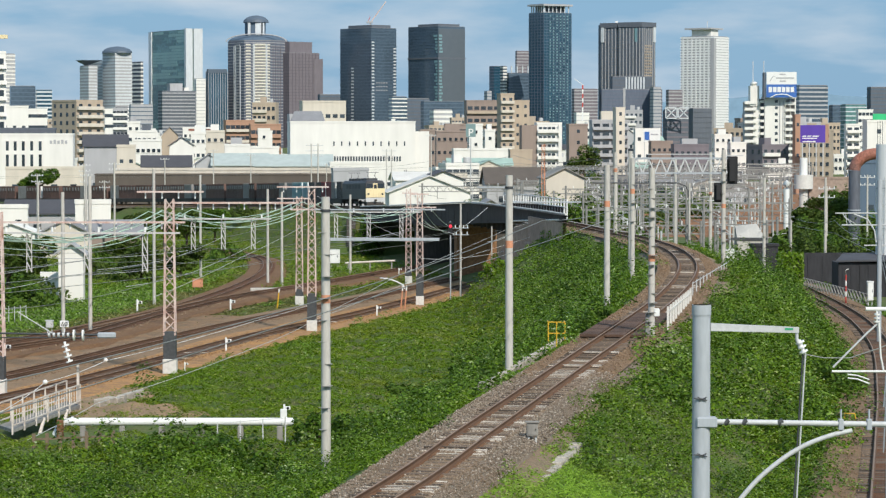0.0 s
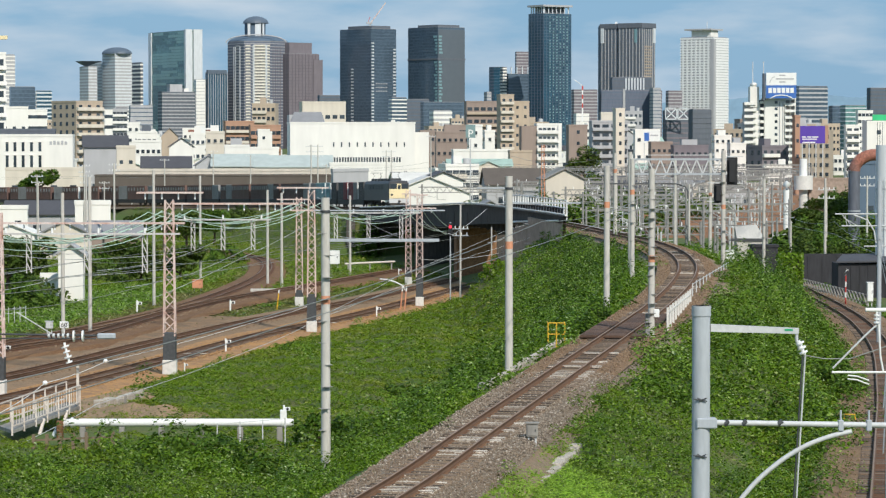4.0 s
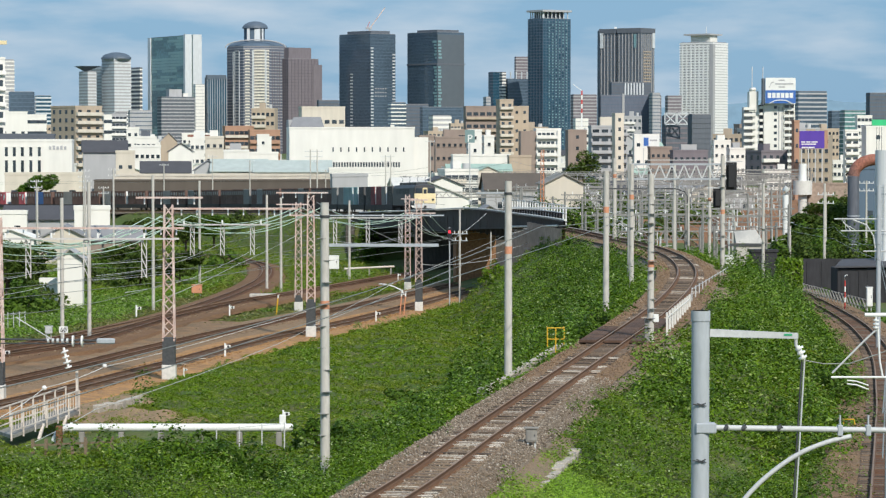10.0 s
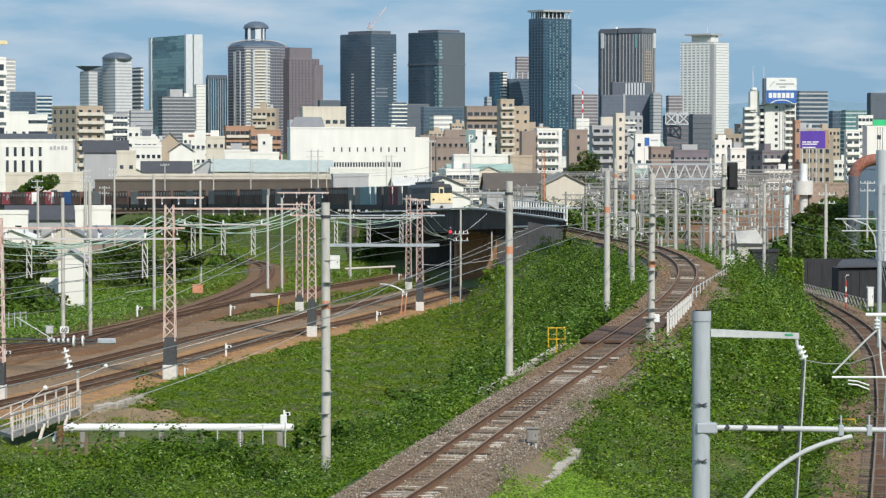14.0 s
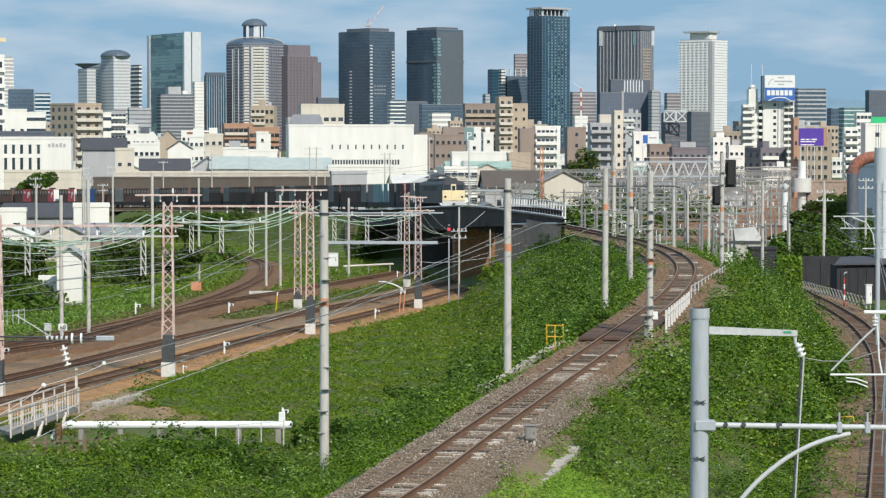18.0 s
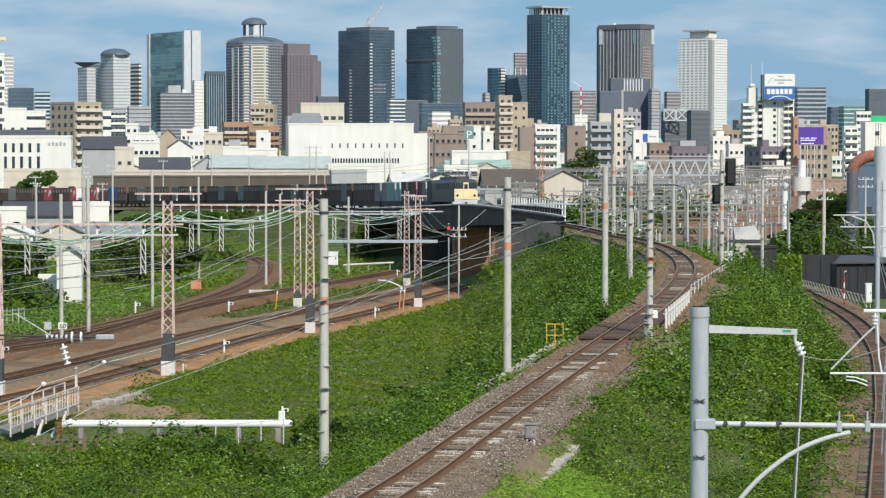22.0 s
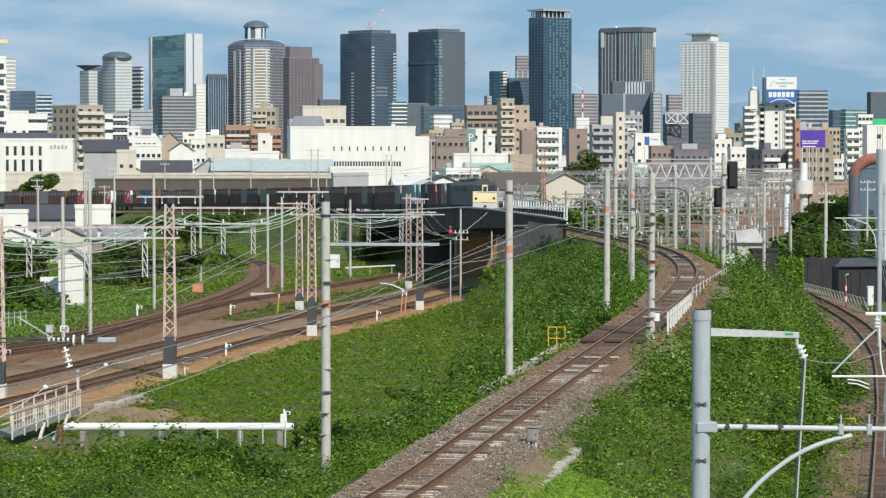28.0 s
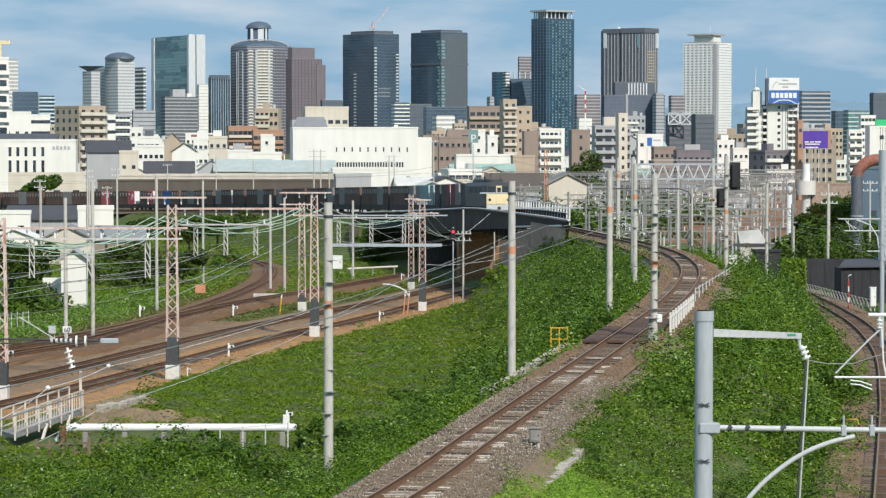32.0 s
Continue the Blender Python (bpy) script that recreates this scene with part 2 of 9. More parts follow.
# ---- mesh tools ----
def box(bm, x0, y0, z0, x1, y1, z1, bevel=0.0):
    g = bmesh.ops.create_cube(bm, size=1.0)
    for v in g["verts"]:
        v.co = Vector(((x0 + x1) / 2 + v.co.x * (x1 - x0), (y0 + y1) / 2 + v.co.y * (y1 - y0), (z0 + z1) / 2 + v.co.z * (z1 - z0)))
    if bevel:
        es = list({e for v in g["verts"] for e in v.link_edges})
        bmesh.ops.bevel(bm, geom=es, offset=bevel, segments=1, affect='EDGES')
    return bm


def tube(bm, pts, r, sides=8, cap=True, taper=1.0):
    """A round bar through points; r at the start, r * taper at the end."""
    pts = [Vector(p) for p in pts]
    rings = []
    for i, p in enumerate(pts):
        d = (pts[min(i + 1, len(pts) - 1)] - pts[max(i - 1, 0)]).normalized()
        u = d.cross(Vector((0, 0, 1)))
        if u.length < 0.05:
            u = d.cross(Vector((1, 0, 0)))
        u.normalize()
        w = d.cross(u)
        rr = r * (1 + (taper - 1) * i / max(1, len(pts) - 1))
        rings.append([bm.verts.new(p + (u * math.cos(a) + w * math.sin(a)) * rr) for a in [2 * math.pi * k / sides for k in range(sides)]])
    for a, b in zip(rings, rings[1:]):
        for k in range(sides):
            f = bm.faces.new((a[k], a[(k + 1) % sides], b[(k + 1) % sides], b[k]))
            f.smooth = sides > 5
    if cap:
        for f in (bm.faces.new(rings[0][::-1]), bm.faces.new(rings[-1])):
            for e in f.edges:
                e.smooth = False
    return bm


def bar(bm, a, b, w, h=None):
    """A square bar from a to b."""
    a, b = Vector(a), Vector(b)
    h = h or w
    d = (b - a).normalized()
    u = d.cross(Vector((0, 0, 1)))
    if u.length < 0.05:
        u = Vector((1, 0, 0))
    u.normalize()
    v = u.cross(d)
    q = [(-w / 2, -h / 2), (w / 2, -h / 2), (w / 2, h / 2), (-w / 2, h / 2)]
    r0 = [bm.verts.new(a + u * i + v * j) for i, j in q]
    r1 = [bm.verts.new(b + u * i + v * j) for i, j in q]
    for k in range(4):
        bm.faces.new((r0[k], r0[(k + 1) % 4], r1[(k + 1) % 4], r1[k]))
    bm.faces.new(r0[::-1])
    bm.faces.new(r1)
    return bm


def mesh_of(name, bm, material):
    bmesh.ops.recalc_face_normals(bm, faces=bm.faces)
    me = bpy.data.meshes.new(name)
    bm.to_mesh(me)
    bm.free()
    me.materials.append(material)
    return me


def part(name, bm, material, parent, label=""):
    me = bm if isinstance(bm, bpy.types.Mesh) else mesh_of(name, bm, material)
    ob = new(name, me)
    ob.parent = parent
    if label:
        ob["label"] = label
    return ob


def put(name, me, parent, m, label=""):
    """A further piece on a shared mesh."""
    ob = new(name, me)
    ob.parent = parent
    ob.matrix_basis = m
    if label:
        ob["label"] = label
    return ob


def stuff(name, me, parent, label=""):
    """Far detail too small to pick apart, joined in one part."""
    ob = part(name, me, None, parent, label)
    ob["kind"] = "stuff"
    return ob


def thing(name, m, label, category, group="", kind=""):
    ob = new(name)
    ob.empty_display_size = 0.3
    ob.matrix_basis = m
    return tagged(ob, label, category, group, kind)


def solid(name, bm, material, label, category, group="", kind="", m=None):
    ob = new(name, mesh_of(name, bm, material))
    if m:
        ob.matrix_basis = m
    return tagged(ob, label, category, group, kind)


def grid_mesh(name, verts, faces, material, smooth=True):
    me = bpy.data.meshes.new(name)
    me.from_pydata([tuple(v) for v in verts], [], faces)
    me.materials.append(material)
    if smooth:
        me.polygons.foreach_set("use_smooth", [True] * len(me.polygons))
    me.update()
    return me


def B():
    return bmesh.new()


def spline(pts, step):
    """Smooth line through points, cut in even steps."""
    p = np.array(pts, float)
    q = np.vstack([2 * p[0] - p[1], p, 2 * p[-1] - p[-2]])
    out = []
    for i in range(1, len(q) - 2):
        a, b, c, d = q[i - 1:i + 3]
        for k in range(24):
            t = k / 24
            out.append(0.5 * (2 * b + (c - a) * t + (2 * a - 5 * b + 4 * c - d) * t * t + (3 * b - a - 3 * c + d) * t ** 3))
    out.append(p[-1])
    out = np.array(out)
    s = np.r_[0, np.cumsum(np.linalg.norm(np.diff(out, axis=0), axis=1))]
    n = max(2, int(s[-1] / step))
    ss = np.linspace(0, s[-1], n + 1)
    return np.stack([np.interp(ss, s, out[:, k]) for k in range(out.shape[1])], 1), ss


# ---- tracks in plan ----
FLYOVER = [(-12.6, 30, 6.6), (-7.3, 52, 6.95), (-1.64, 76, 7.35), (1.2, 90, 7.72), (4.2, 105, 8.1), (7.05, 120, 8.38), (10.7, 140, 8.7), (13.6, 160, 8.9), (15.55, 180, 9.0), (16.1, 200, 9.08), (15.2, 220, 9.1), (13.25, 238, 9.1), (11.2, 255, 9.15), (6.1, 300, 9.0), (2.3, 330, 8.45), (-2.5, 360, 7.8), (-8.3, 390, 7.15), (-23.3, 450, 5.9), (-48.5, 520, 4.35), (-83.4, 575, 3.08), (-110, 615, 2.3), (-165, 700, 1.2), (-230, 800, 0.6)]
EAST = [(8.6, 55, 5.6), (14.33, 90.44, 5.53), (18.0, 113.35, 5.41), (20.75, 131, 5.32), (24.6, 158, 5.15), (27.1, 183, 5.0), (28.45, 205, 4.8), (29.5, 226, 4.5), (30.15, 242, 4.3), (30.8, 270, 3.6), (30.5, 310, 2.6), (29.5, 360, 1.7), (27.5, 450, 0.9), (24, 600, 0.4), (20, 800, 0.3)]
MAIN_NEAR = [(-31.5, 100, 4.75), (-22.7, 142.8, 3.72), (-17.75, 176.31, 3.05), (-13.2, 206.65, 2.6), (-7.15, 237.8, 2.1), (0.925, 288.71, 1.4), (7.5, 330, 0.9), (16, 385, 0.5), (21, 450, 0.35), (22, 600, 0.3), (16, 800, 0.3)]
MAIN_FAR = [(-35.3, 104, 4.7), (-25.3, 159.1, 3.42), (-20.1, 197.11, 2.75), (-14.8, 228.74, 2.3), (-8.1, 262.78, 1.8), (-2.2, 298, 1.25), (4.3, 335, 0.85), (12.3, 390, 0.5), (17, 452, 0.35), (18, 600, 0.3), (12, 800, 0.3)]
BRANCH = [(-48, 118, 4.1), (-28.3, 183.89, 3.25), (-25.5, 199.76, 2.95), (-22.6, 236.72, 2.45), (-19.117, 262.23, 2.15), (-13.191, 294.08, 1.65), (-5.604, 333.22, 1.2), (1.2, 370, 0.7), (10, 440, 0.4)]
SIDING = [(-45, 128, 3.95), (-29.909, 190.36, 3.1), (-25.715, 219.77, 2.55), (-22.64, 248.95, 2.2), (-20.847, 294.08, 1.6), (-20.949, 333.22, 1.15), (-23.355, 369.19, 0.85), (-27.762, 391.78, 0.65), (-33.152, 409.97, 0.6), (-45, 420, 0.4), (-60, 450, 0.3)]
FLY, FLY_S = spline(FLYOVER, 0.62)


def base_left(y):
    return np.interp(y, [0, 60, 100, 153, 200, 314, 450, 600, 5000], [5.2, 4.8, 4.35, 3.1, 2.3, 0.6, 0.0, 0.0, 0.0])


def base_right(y):
    return np.interp(y, [0, 60, 187, 236, 300, 400, 600, 5000], [5.2, 5.05, 4.4, 3.8, 2.4, 0.8, 0.0, 0.0])


def fly_at(y):
    """Centre and height of the flyover track at depth y."""
    return np.interp(y, FLY[:, 1], FLY[:, 0]), np.interp(y, FLY[:, 1], FLY[:, 2])


def ground_z(x, y):
    x, y = np.asarray(x, float), np.asarray(y, float)
    cx, cz = fly_at(y)
    side = np.clip((x - cx) / 6 + 0.5, 0, 1)
    base = base_left(y) * (1 - side) + base_right(y) * side
    slope = np.hypot(1, np.gradient(FLY[:, 0], FLY[:, 1]))
    d = np.abs(x - cx) / np.interp(y, FLY[:, 1], slope)
    fall = np.where(x < cx, np.interp(y, [190, 250], [0.50, 0.78]), 0.42)
    emb = cz - 0.62 - np.maximum(0, d - 2.3) * fall
    emb = np.where((y > np.where(x < cx + 1, 250, 264)) & (y < 386), base, emb)
    k = 0.8
    h = np.clip(0.5 + 0.5 * (emb - base) / k, 0, 1)
    z = base * (1 - h) + emb * h + k * h * (1 - h) * 0.5
    lump = 0.34 * np.sin(x * 0.9 + 0.4 * y) * np.sin(y * 0.33 + 0.2 * x) + 0.12 * np.sin(x * 2.1 - y * 0.7)
    calm = np.clip((d - 4) / 3, 0, 1) * np.where(x < cx, np.clip((x - main_x(y) - 4) / 4, 0, 1), np.clip((east_x(y) - x - 2) / 3, 0, 1))
    z = z + lump * calm * (y < 320)
    bed = np.interp(y, [p[1] for p in EAST], [p[2] for p in EAST]) - 0.5 + np.maximum(0, np.abs(x - east_x(y)) - 2.2) * 0.8
    return np.where((y < 300) & (x > cx), np.minimum(z, bed), z)


def main_x(y):
    return np.interp(y, [p[1] for p in MAIN_NEAR], [p[0] for p in MAIN_NEAR])


def east_x(y):
    return np.interp(y, [p[1] for p in EAST], [p[0] for p in EAST])


gx = np.unique(np.round(np.r_[np.linspace(-2600, -300, 24), np.linspace(-300, -60, 41), np.linspace(-60, 50, 123), np.linspace(50, 300, 36), np.linspace(300, 2600, 24)], 3))
gy = np.unique(np.round(np.r_[np.linspace(-300, 40, 12), np.linspace(40, 340, 231), np.linspace(340, 700, 121), np.linspace(700, 4900, 40)], 3))
GX, GY = np.meshgrid(gx, gy)
GZ = ground_z(GX, GY)
nx_, ny_ = len(gx), len(gy)
gv = np.stack([GX.ravel(), GY.ravel(), GZ.ravel()], 1)
gf = [(j * nx_ + i, j * nx_ + i + 1, (j + 1) * nx_ + i + 1, (j + 1) * nx_ + i) for j in range(ny_ - 1) for i in range(nx_ - 1)]
ground = new("ground", grid_mesh("ground", gv, gf, M_GRASS))
tagged(ground, "grassy railway land with soil, reaching under the city", "ground", kind="structure")


# ---- trackbeds, rails and sleepers ----
def frames(line):
    d = np.gradient(line, axis=0)
    d[:, 2] = 0
    d /= np.linalg.norm(d, axis=1)[:, None]
    return np.stack([d[:, 1], -d[:, 0], 0 * d[:, 0]], 1)


def sweep(name, line, profile, material, smooth=False):
    """A profile of (offset to the right, height) drawn along a line."""
    r = frames(line)
    k = len(profile)
    v = [line[i] + r[i] * o + np.array((0, 0, h)) for i in range(len(line)) for o, h in profile]
    f = [(i * k + j, i * k + j + 1, (i + 1) * k + j + 1, (i + 1) * k + j) for i in range(len(line) - 1) for j in range(k - 1)]
    return grid_mesh(name, v, f, material, smooth)


RAIL = [(-0.065, -0.15), (-0.065, -0.135), (-0.012, -0.11), (-0.012, -0.04), (-0.036, -0.03), (-0.036, -0.004)]
RAIL = RAIL + [(-o, h) for o, h in RAIL[::-1]]


def track(name, pts, label, bed, width, sleepers=(0, 0), pale=0.2, gauge=1.1, skirt=0.5, bed2=None, stain=0.0, top=-0.17, dark=True):
    line, ss = spline(pts, 1.2)
    tr = thing(name, Matrix(), label, "railway track", kind="structure")
    w = width / 2
    me = sweep("trackbed", line, [(-w - skirt * 1.6, -0.3 - skirt), (-w, -0.26), (-0.85, -0.2), (-0.4, -0.205), (0.4, -0.205), (0.85, -0.2), (w, -0.26), (w + skirt * 1.6, -0.3 - skirt)], bed)
    part("trackbed", me, bed, tr)
    if stain and dark:
        g = gauge / 2 + stain
        part("rust_stain", sweep("rust_stain", line, [(-g, -0.24), (-g * 0.86, top), (g * 0.86, top), (g, -0.24)], M_STAIND), M_STAIND, tr, "dark rust-stained stones between the rails")
    elif stain:
        for off in (-gauge / 2, gauge / 2):
            part("rust_stain", sweep("rust_stain", line, [(off - stain, -0.24), (off - stain * 0.8, top), (off + stain * 0.8, top), (off + stain, -0.24)], M_STAIN), M_STAIN, tr, "dark rust-stained stones along the rail")
    if bed2:
        l2 = line[line[:, 1] > 106]
        part("trackbed", sweep("trackbed", l2, [(-w - 0.3, -0.3), (-w + 0.05, -0.235), (-0.85, -0.19), (0.85, -0.19), (w - 0.05, -0.235), (w + 0.3, -0.3)], bed2), bed2, tr, "rust-stained ballast")
    for off in (-gauge / 2, gauge / 2):
        part("rail", sweep("rail", line, [(o + off, h) for o, h in RAIL], M_RAILSIDE), M_RAILSIDE, tr)
        part("rail_head", sweep("rail_head", line, [(off - 0.032, -0.004), (off - 0.028, 0.002), (off + 0.028, 0.002), (off + 0.032, -0.004)], M_RAILTOP), M_RAILTOP, tr, "worn bright running surface")
    if sleepers[1]:
        b = B()
        box(b, -1.05, -0.1, -0.32, 1.05, 0.1, -0.155, 0.015)
        s_me = mesh_of("sleeper", b, M_SLEEPER)
        b = B()
        box(b, -1.05, -0.1, -0.32, 1.05, 0.1, -0.155, 0.015)
        k = len(b.faces)
        for x0, x1, y0, y1 in ((-1.0, -0.68, -0.08, 0.05), (-0.4, 0.1, -0.06, 0.03), (0.68, 1.02, -0.04, 0.09)):
            box(b, x0, y0, -0.156, x1, y1, -0.143)
        b.faces.ensure_lookup_table()
        for f in b.faces[k:]:
            f.material_index = 1
        p_me = mesh_of("sleeper", b, M_SLEEPER)
        p_me.materials.append(M_SLEEPW)
        line2, ss2 = spline(pts, 0.62)
        r2 = frames(line2)
        rng = random.Random(5)
        near, rest = 0, B()
        for i in range(len(line2)):
            y = line2[i][1]
            if not sleepers[0] < y < sleepers[1]:
                continue
            a = math.atan2(r2[i][1], r2[i][0]) + rng.uniform(-0.02, 0.02)
            m = Matrix.Translation((*line2[i][:2], line2[i][2] + rng.uniform(-0.028, 0.014))) @ Matrix.Rotation(a, 4, 'Z')
            put("sleeper", p_me if rng.random() < (pale if y < 112 else pale * 0.25) else s_me, tr, m)
    return tr


TR_FLY = track("railway_track_flyover", FLYOVER, "single railway track on stone ballast curving up to the flyover", M_BALLAST, 3.2, (66, 245), 0.3, skirt=0.35, bed2=M_BROWNB, stain=0.17, top=-0.148, dark=False)
part("rust_dust", sweep("rust_dust", FLY[(FLY[:, 1] > 64) & (FLY[:, 1] < 238)], [(-1.15, -0.214), (-0.9, -0.19), (0.9, -0.19), (1.15, -0.214)], M_DUSTB), M_DUSTB, TR_FLY, "rust-brown dust between the rails")
TR_EAST = track("railway_track_east", EAST, "curved single track on brown ballast beside the embankment", M_BROWNB, 4.6, (85, 235), 0.0, stain=0.22)
TR_M1 = track("railway_track_main_near", MAIN_NEAR, "rusty main line track on orange-brown ballast", M_RUST, 6.2, (135, 300), 0.05, skirt=0.3, stain=0.36)
TR_M2 = track("railway_track_main_far", MAIN_FAR, "rusty main line track on grey-brown ballast", M_PINKB, 6.0, skirt=0.3, stain=0.4)


def strip(name, label, west, east, y0, y1, material, category):
    """Ground between two tracks, level with their beds."""
    ys = np.arange(y0, y1, 1.5)
    zw = np.interp(ys, [p[1] for p in west[0]], [p[2] for p in west[0]])
    ze = np.interp(ys, [p[1] for p in east[0]], [p[2] for p in east[0]])
    v = []
    for i, y in enumerate(ys):
        xa, xb = line_at(west[0], y) + west[1], line_at(east[0], y) + east[1]
        for k in range(7):
            t = k / 6
            v.append((xa + (xb - xa) * t, y, (zw[i] + west[2]) * (1 - t) + (ze[i] + east[2]) * t + 0.05 * math.sin(xa + k * 2.1 + y * 0.8)))
    f = [(j * 7 + i, j * 7 + i + 1, j * 7 + i + 8, j * 7 + i + 7) for j in range(len(ys) - 1) for i in range(6)]
    return tagged(new(name, grid_mesh(name, v, f, material)), label, category, kind="structure")


def line_at(pts, y):
    return float(np.interp(y, [p[1] for p in pts], [p[0] for p in pts]))


TR_BR = track("railway_track_branch", BRANCH, "brown side track joining the main line", M_GRAVD, 5.2, skirt=0.25, stain=0.42)
TR_SD = track("railway_track_siding", SIDING, "brown siding bending away behind the grass", M_GRAVD, 4.4, skirt=0.25, stain=0.45)


def stones(name, label, pts, y0, y1, count, size, material, seed, spread=1.9, thin=0.0):
    """Loose ballast stones along a track, as small rough octahedra."""
    rng = np.random.default_rng(seed)
    line, ss = spline(pts, 0.5)
    k = (line[:, 1] > y0) & (line[:, 1] < y1)
    line = line[k]
    r = frames(line)
    i = rng.integers(0, len(line), count)
    o = rng.uniform(-spread, spread, count)
    o = np.where((np.abs(o) < 0.85) & (rng.uniform(0, 1, count) < thin), np.sign(o) * rng.uniform(0.95, spread, count), o)
    drop = np.where(np.abs(o) > 1.6, (np.abs(o) - 1.6) * 0.45, 0)
    c = line[i] + r[i] * o[:, None] + rng.uniform(-0.25, 0.25, (count, 3)) * np.array((0.2, 1, 0)) + np.array((0, 0, 1.0)) * (rng.uniform(-0.245, -0.165, count) - drop)[:, None]
    s = size * rng.uniform(0.5, 1.3, count)[:, None, None]
    octa = np.array(((1, 0, 0), (0, 1, 0), (-1, 0, 0), (0, -1, 0), (0, 0, 0.8), (0, 0, -0.8)), float)
    v = octa[None] * s * rng.uniform(0.6, 1.4, (count, 6, 1))
    a = rng.uniform(0, 6.28, count)
    ca, sa = np.cos(a)[:, None], np.sin(a)[:, None]
    v = np.stack([v[:, :, 0] * ca - v[:, :, 1] * sa, v[:, :, 0] * sa + v[:, :, 1] * ca, v[:, :, 2]], 2) + c[:, None]
    tri = np.array(((0, 1, 4), (1, 2, 4), (2, 3, 4), (3, 0, 4), (1, 0, 5), (2, 1, 5), (3, 2, 5), (0, 3, 5)))
    f = (tri[None] + (np.arange(count) * 6)[:, None, None]).reshape(-1)
    me = bpy.data.meshes.new(name)
    me.vertices.add(count * 6)
    me.vertices.foreach_set("co", v.astype(np.float32).ravel())
    me.loops.add(len(f))
    me.loops.foreach_set("vertex_index", f.astype(np.int32))
    me.polygons.add(len(f) // 3)
    me.polygons.foreach_set("loop_start", np.arange(0, len(f), 3, dtype=np.int32))
    me.update(calc_edges=True)
    me.materials.append(material)
    return tagged(new(name, me), label, "ballast", kind="stuff")


stones("ballast_stones_near", "loose grey and brown ballast stones round the sleepers", FLYOVER, 66, 108, 38000, 0.032, M_STONE, 31, 2.1, 0.0)
stones("ballast_stones_curve", "loose brown ballast stones on the curve", FLYOVER, 106, 215, 13000, 0.04, M_STONEB, 32, 1.8, 0.7)
stones("ballast_stones_main", "loose orange-brown ballast stones on the main line", MAIN_NEAR, 130, 300, 11000, 0.075, M_STONER, 33, 3.2, 0.92)
strip("trackside_gravel", "brown gravel between the main line and the branch", (BRANCH, 0.0, -0.33), (MAIN_FAR, 0.0, -0.33), 140, 236, M_GRAVM, "gravel")
strip("dry_verge", "dry tan earth and thin grass beside the siding", (SIDING, -5.2, -0.75), (SIDING, 0.0, -0.3), 150, 245, M_DRYV, "verge")
stones("ballast_stones_far", "loose grey and brown stones on the far main line", MAIN_FAR, 130, 300, 11000, 0.07, M_STONEB, 35, 3.2, 0.92)
stones("ballast_stones_branch", "loose brown stones on the branch", BRANCH, 150, 300, 5000, 0.07, M_STONEB, 36, 3.6, 0.92)
stones("ballast_stones_east", "loose brown ballast stones on the east track", EAST, 80, 230, 9000, 0.04, M_STONEB, 34, 2.4, 0.9)



# ---- vegetation ----
def leaf_cloud(name, pos, size, nrm, material, rng, narrow=0.62):
    """One mesh of folded leaves at the given places; nrm leans each leaf."""
    n = len(pos)
    yaw = rng.uniform(0, 2 * np.pi, n)
    t = np.stack([np.cos(yaw), np.sin(yaw), rng.uniform(-0.35, 0.35, n)], 1)
    t -= nrm * np.sum(t * nrm, 1)[:, None]
    t /= np.linalg.norm(t, axis=1)[:, None]
    s = np.cross(nrm, t)
    L, Wd = size[:, None], (size * narrow)[:, None]
    v = np.stack([pos - t * L * 0.5, pos + s * Wd * 0.5 + nrm * L * 0.12, pos + t * L * 0.5, pos - s * Wd * 0.5 + nrm * L * 0.12], 1).reshape(-1, 3)
    me = bpy.data.meshes.new(name)
    me.vertices.add(n * 4)
    me.vertices.foreach_set("co", v.astype(np.float32).ravel())
    me.loops.add(n * 4)
    me.loops.foreach_set("vertex_index", np.arange(n * 4, dtype=np.int32))
    me.polygons.add(n)
    me.polygons.foreach_set("loop_start", np.arange(0, n * 4, 4, dtype=np.int32))
    me.update(calc_edges=True)
    me.materials.append(material)
    return me


def lean(n, rng, up=0.55):
    v = rng.normal(0, 1, (n, 3))
    v /= np.linalg.norm(v, axis=1)[:, None]
    v[:, 2] = np.abs(v[:, 2])
    v = v * (1 - up) + np.array((0, 0, up))
    return v / np.linalg.norm(v, axis=1)[:, None]


def patchy(x, y, a=0.35, ph=0.0):
    return 0.5 + 0.25 * (np.sin(x * a + ph + 1.3 * np.sin(y * a * 0.7)) + np.sin(y * a * 1.1 - ph + 1.7 * np.sin(x * a * 0.9)))


def line_x(pts, y):
    return np.interp(y, [p[1] for p in pts], [p[0] for p in pts])


def cess_width(y):
    """Bare width east of the flyover track."""
    return np.interp(y, [70, 85, 100, 115, 130, 145, 170, 190, 215, 235, 245], [2.9, 2.5, 1.9, 1.9, 2.3, 2.0, 2.7, 3.1, 4.6, 5.4, 3.0])


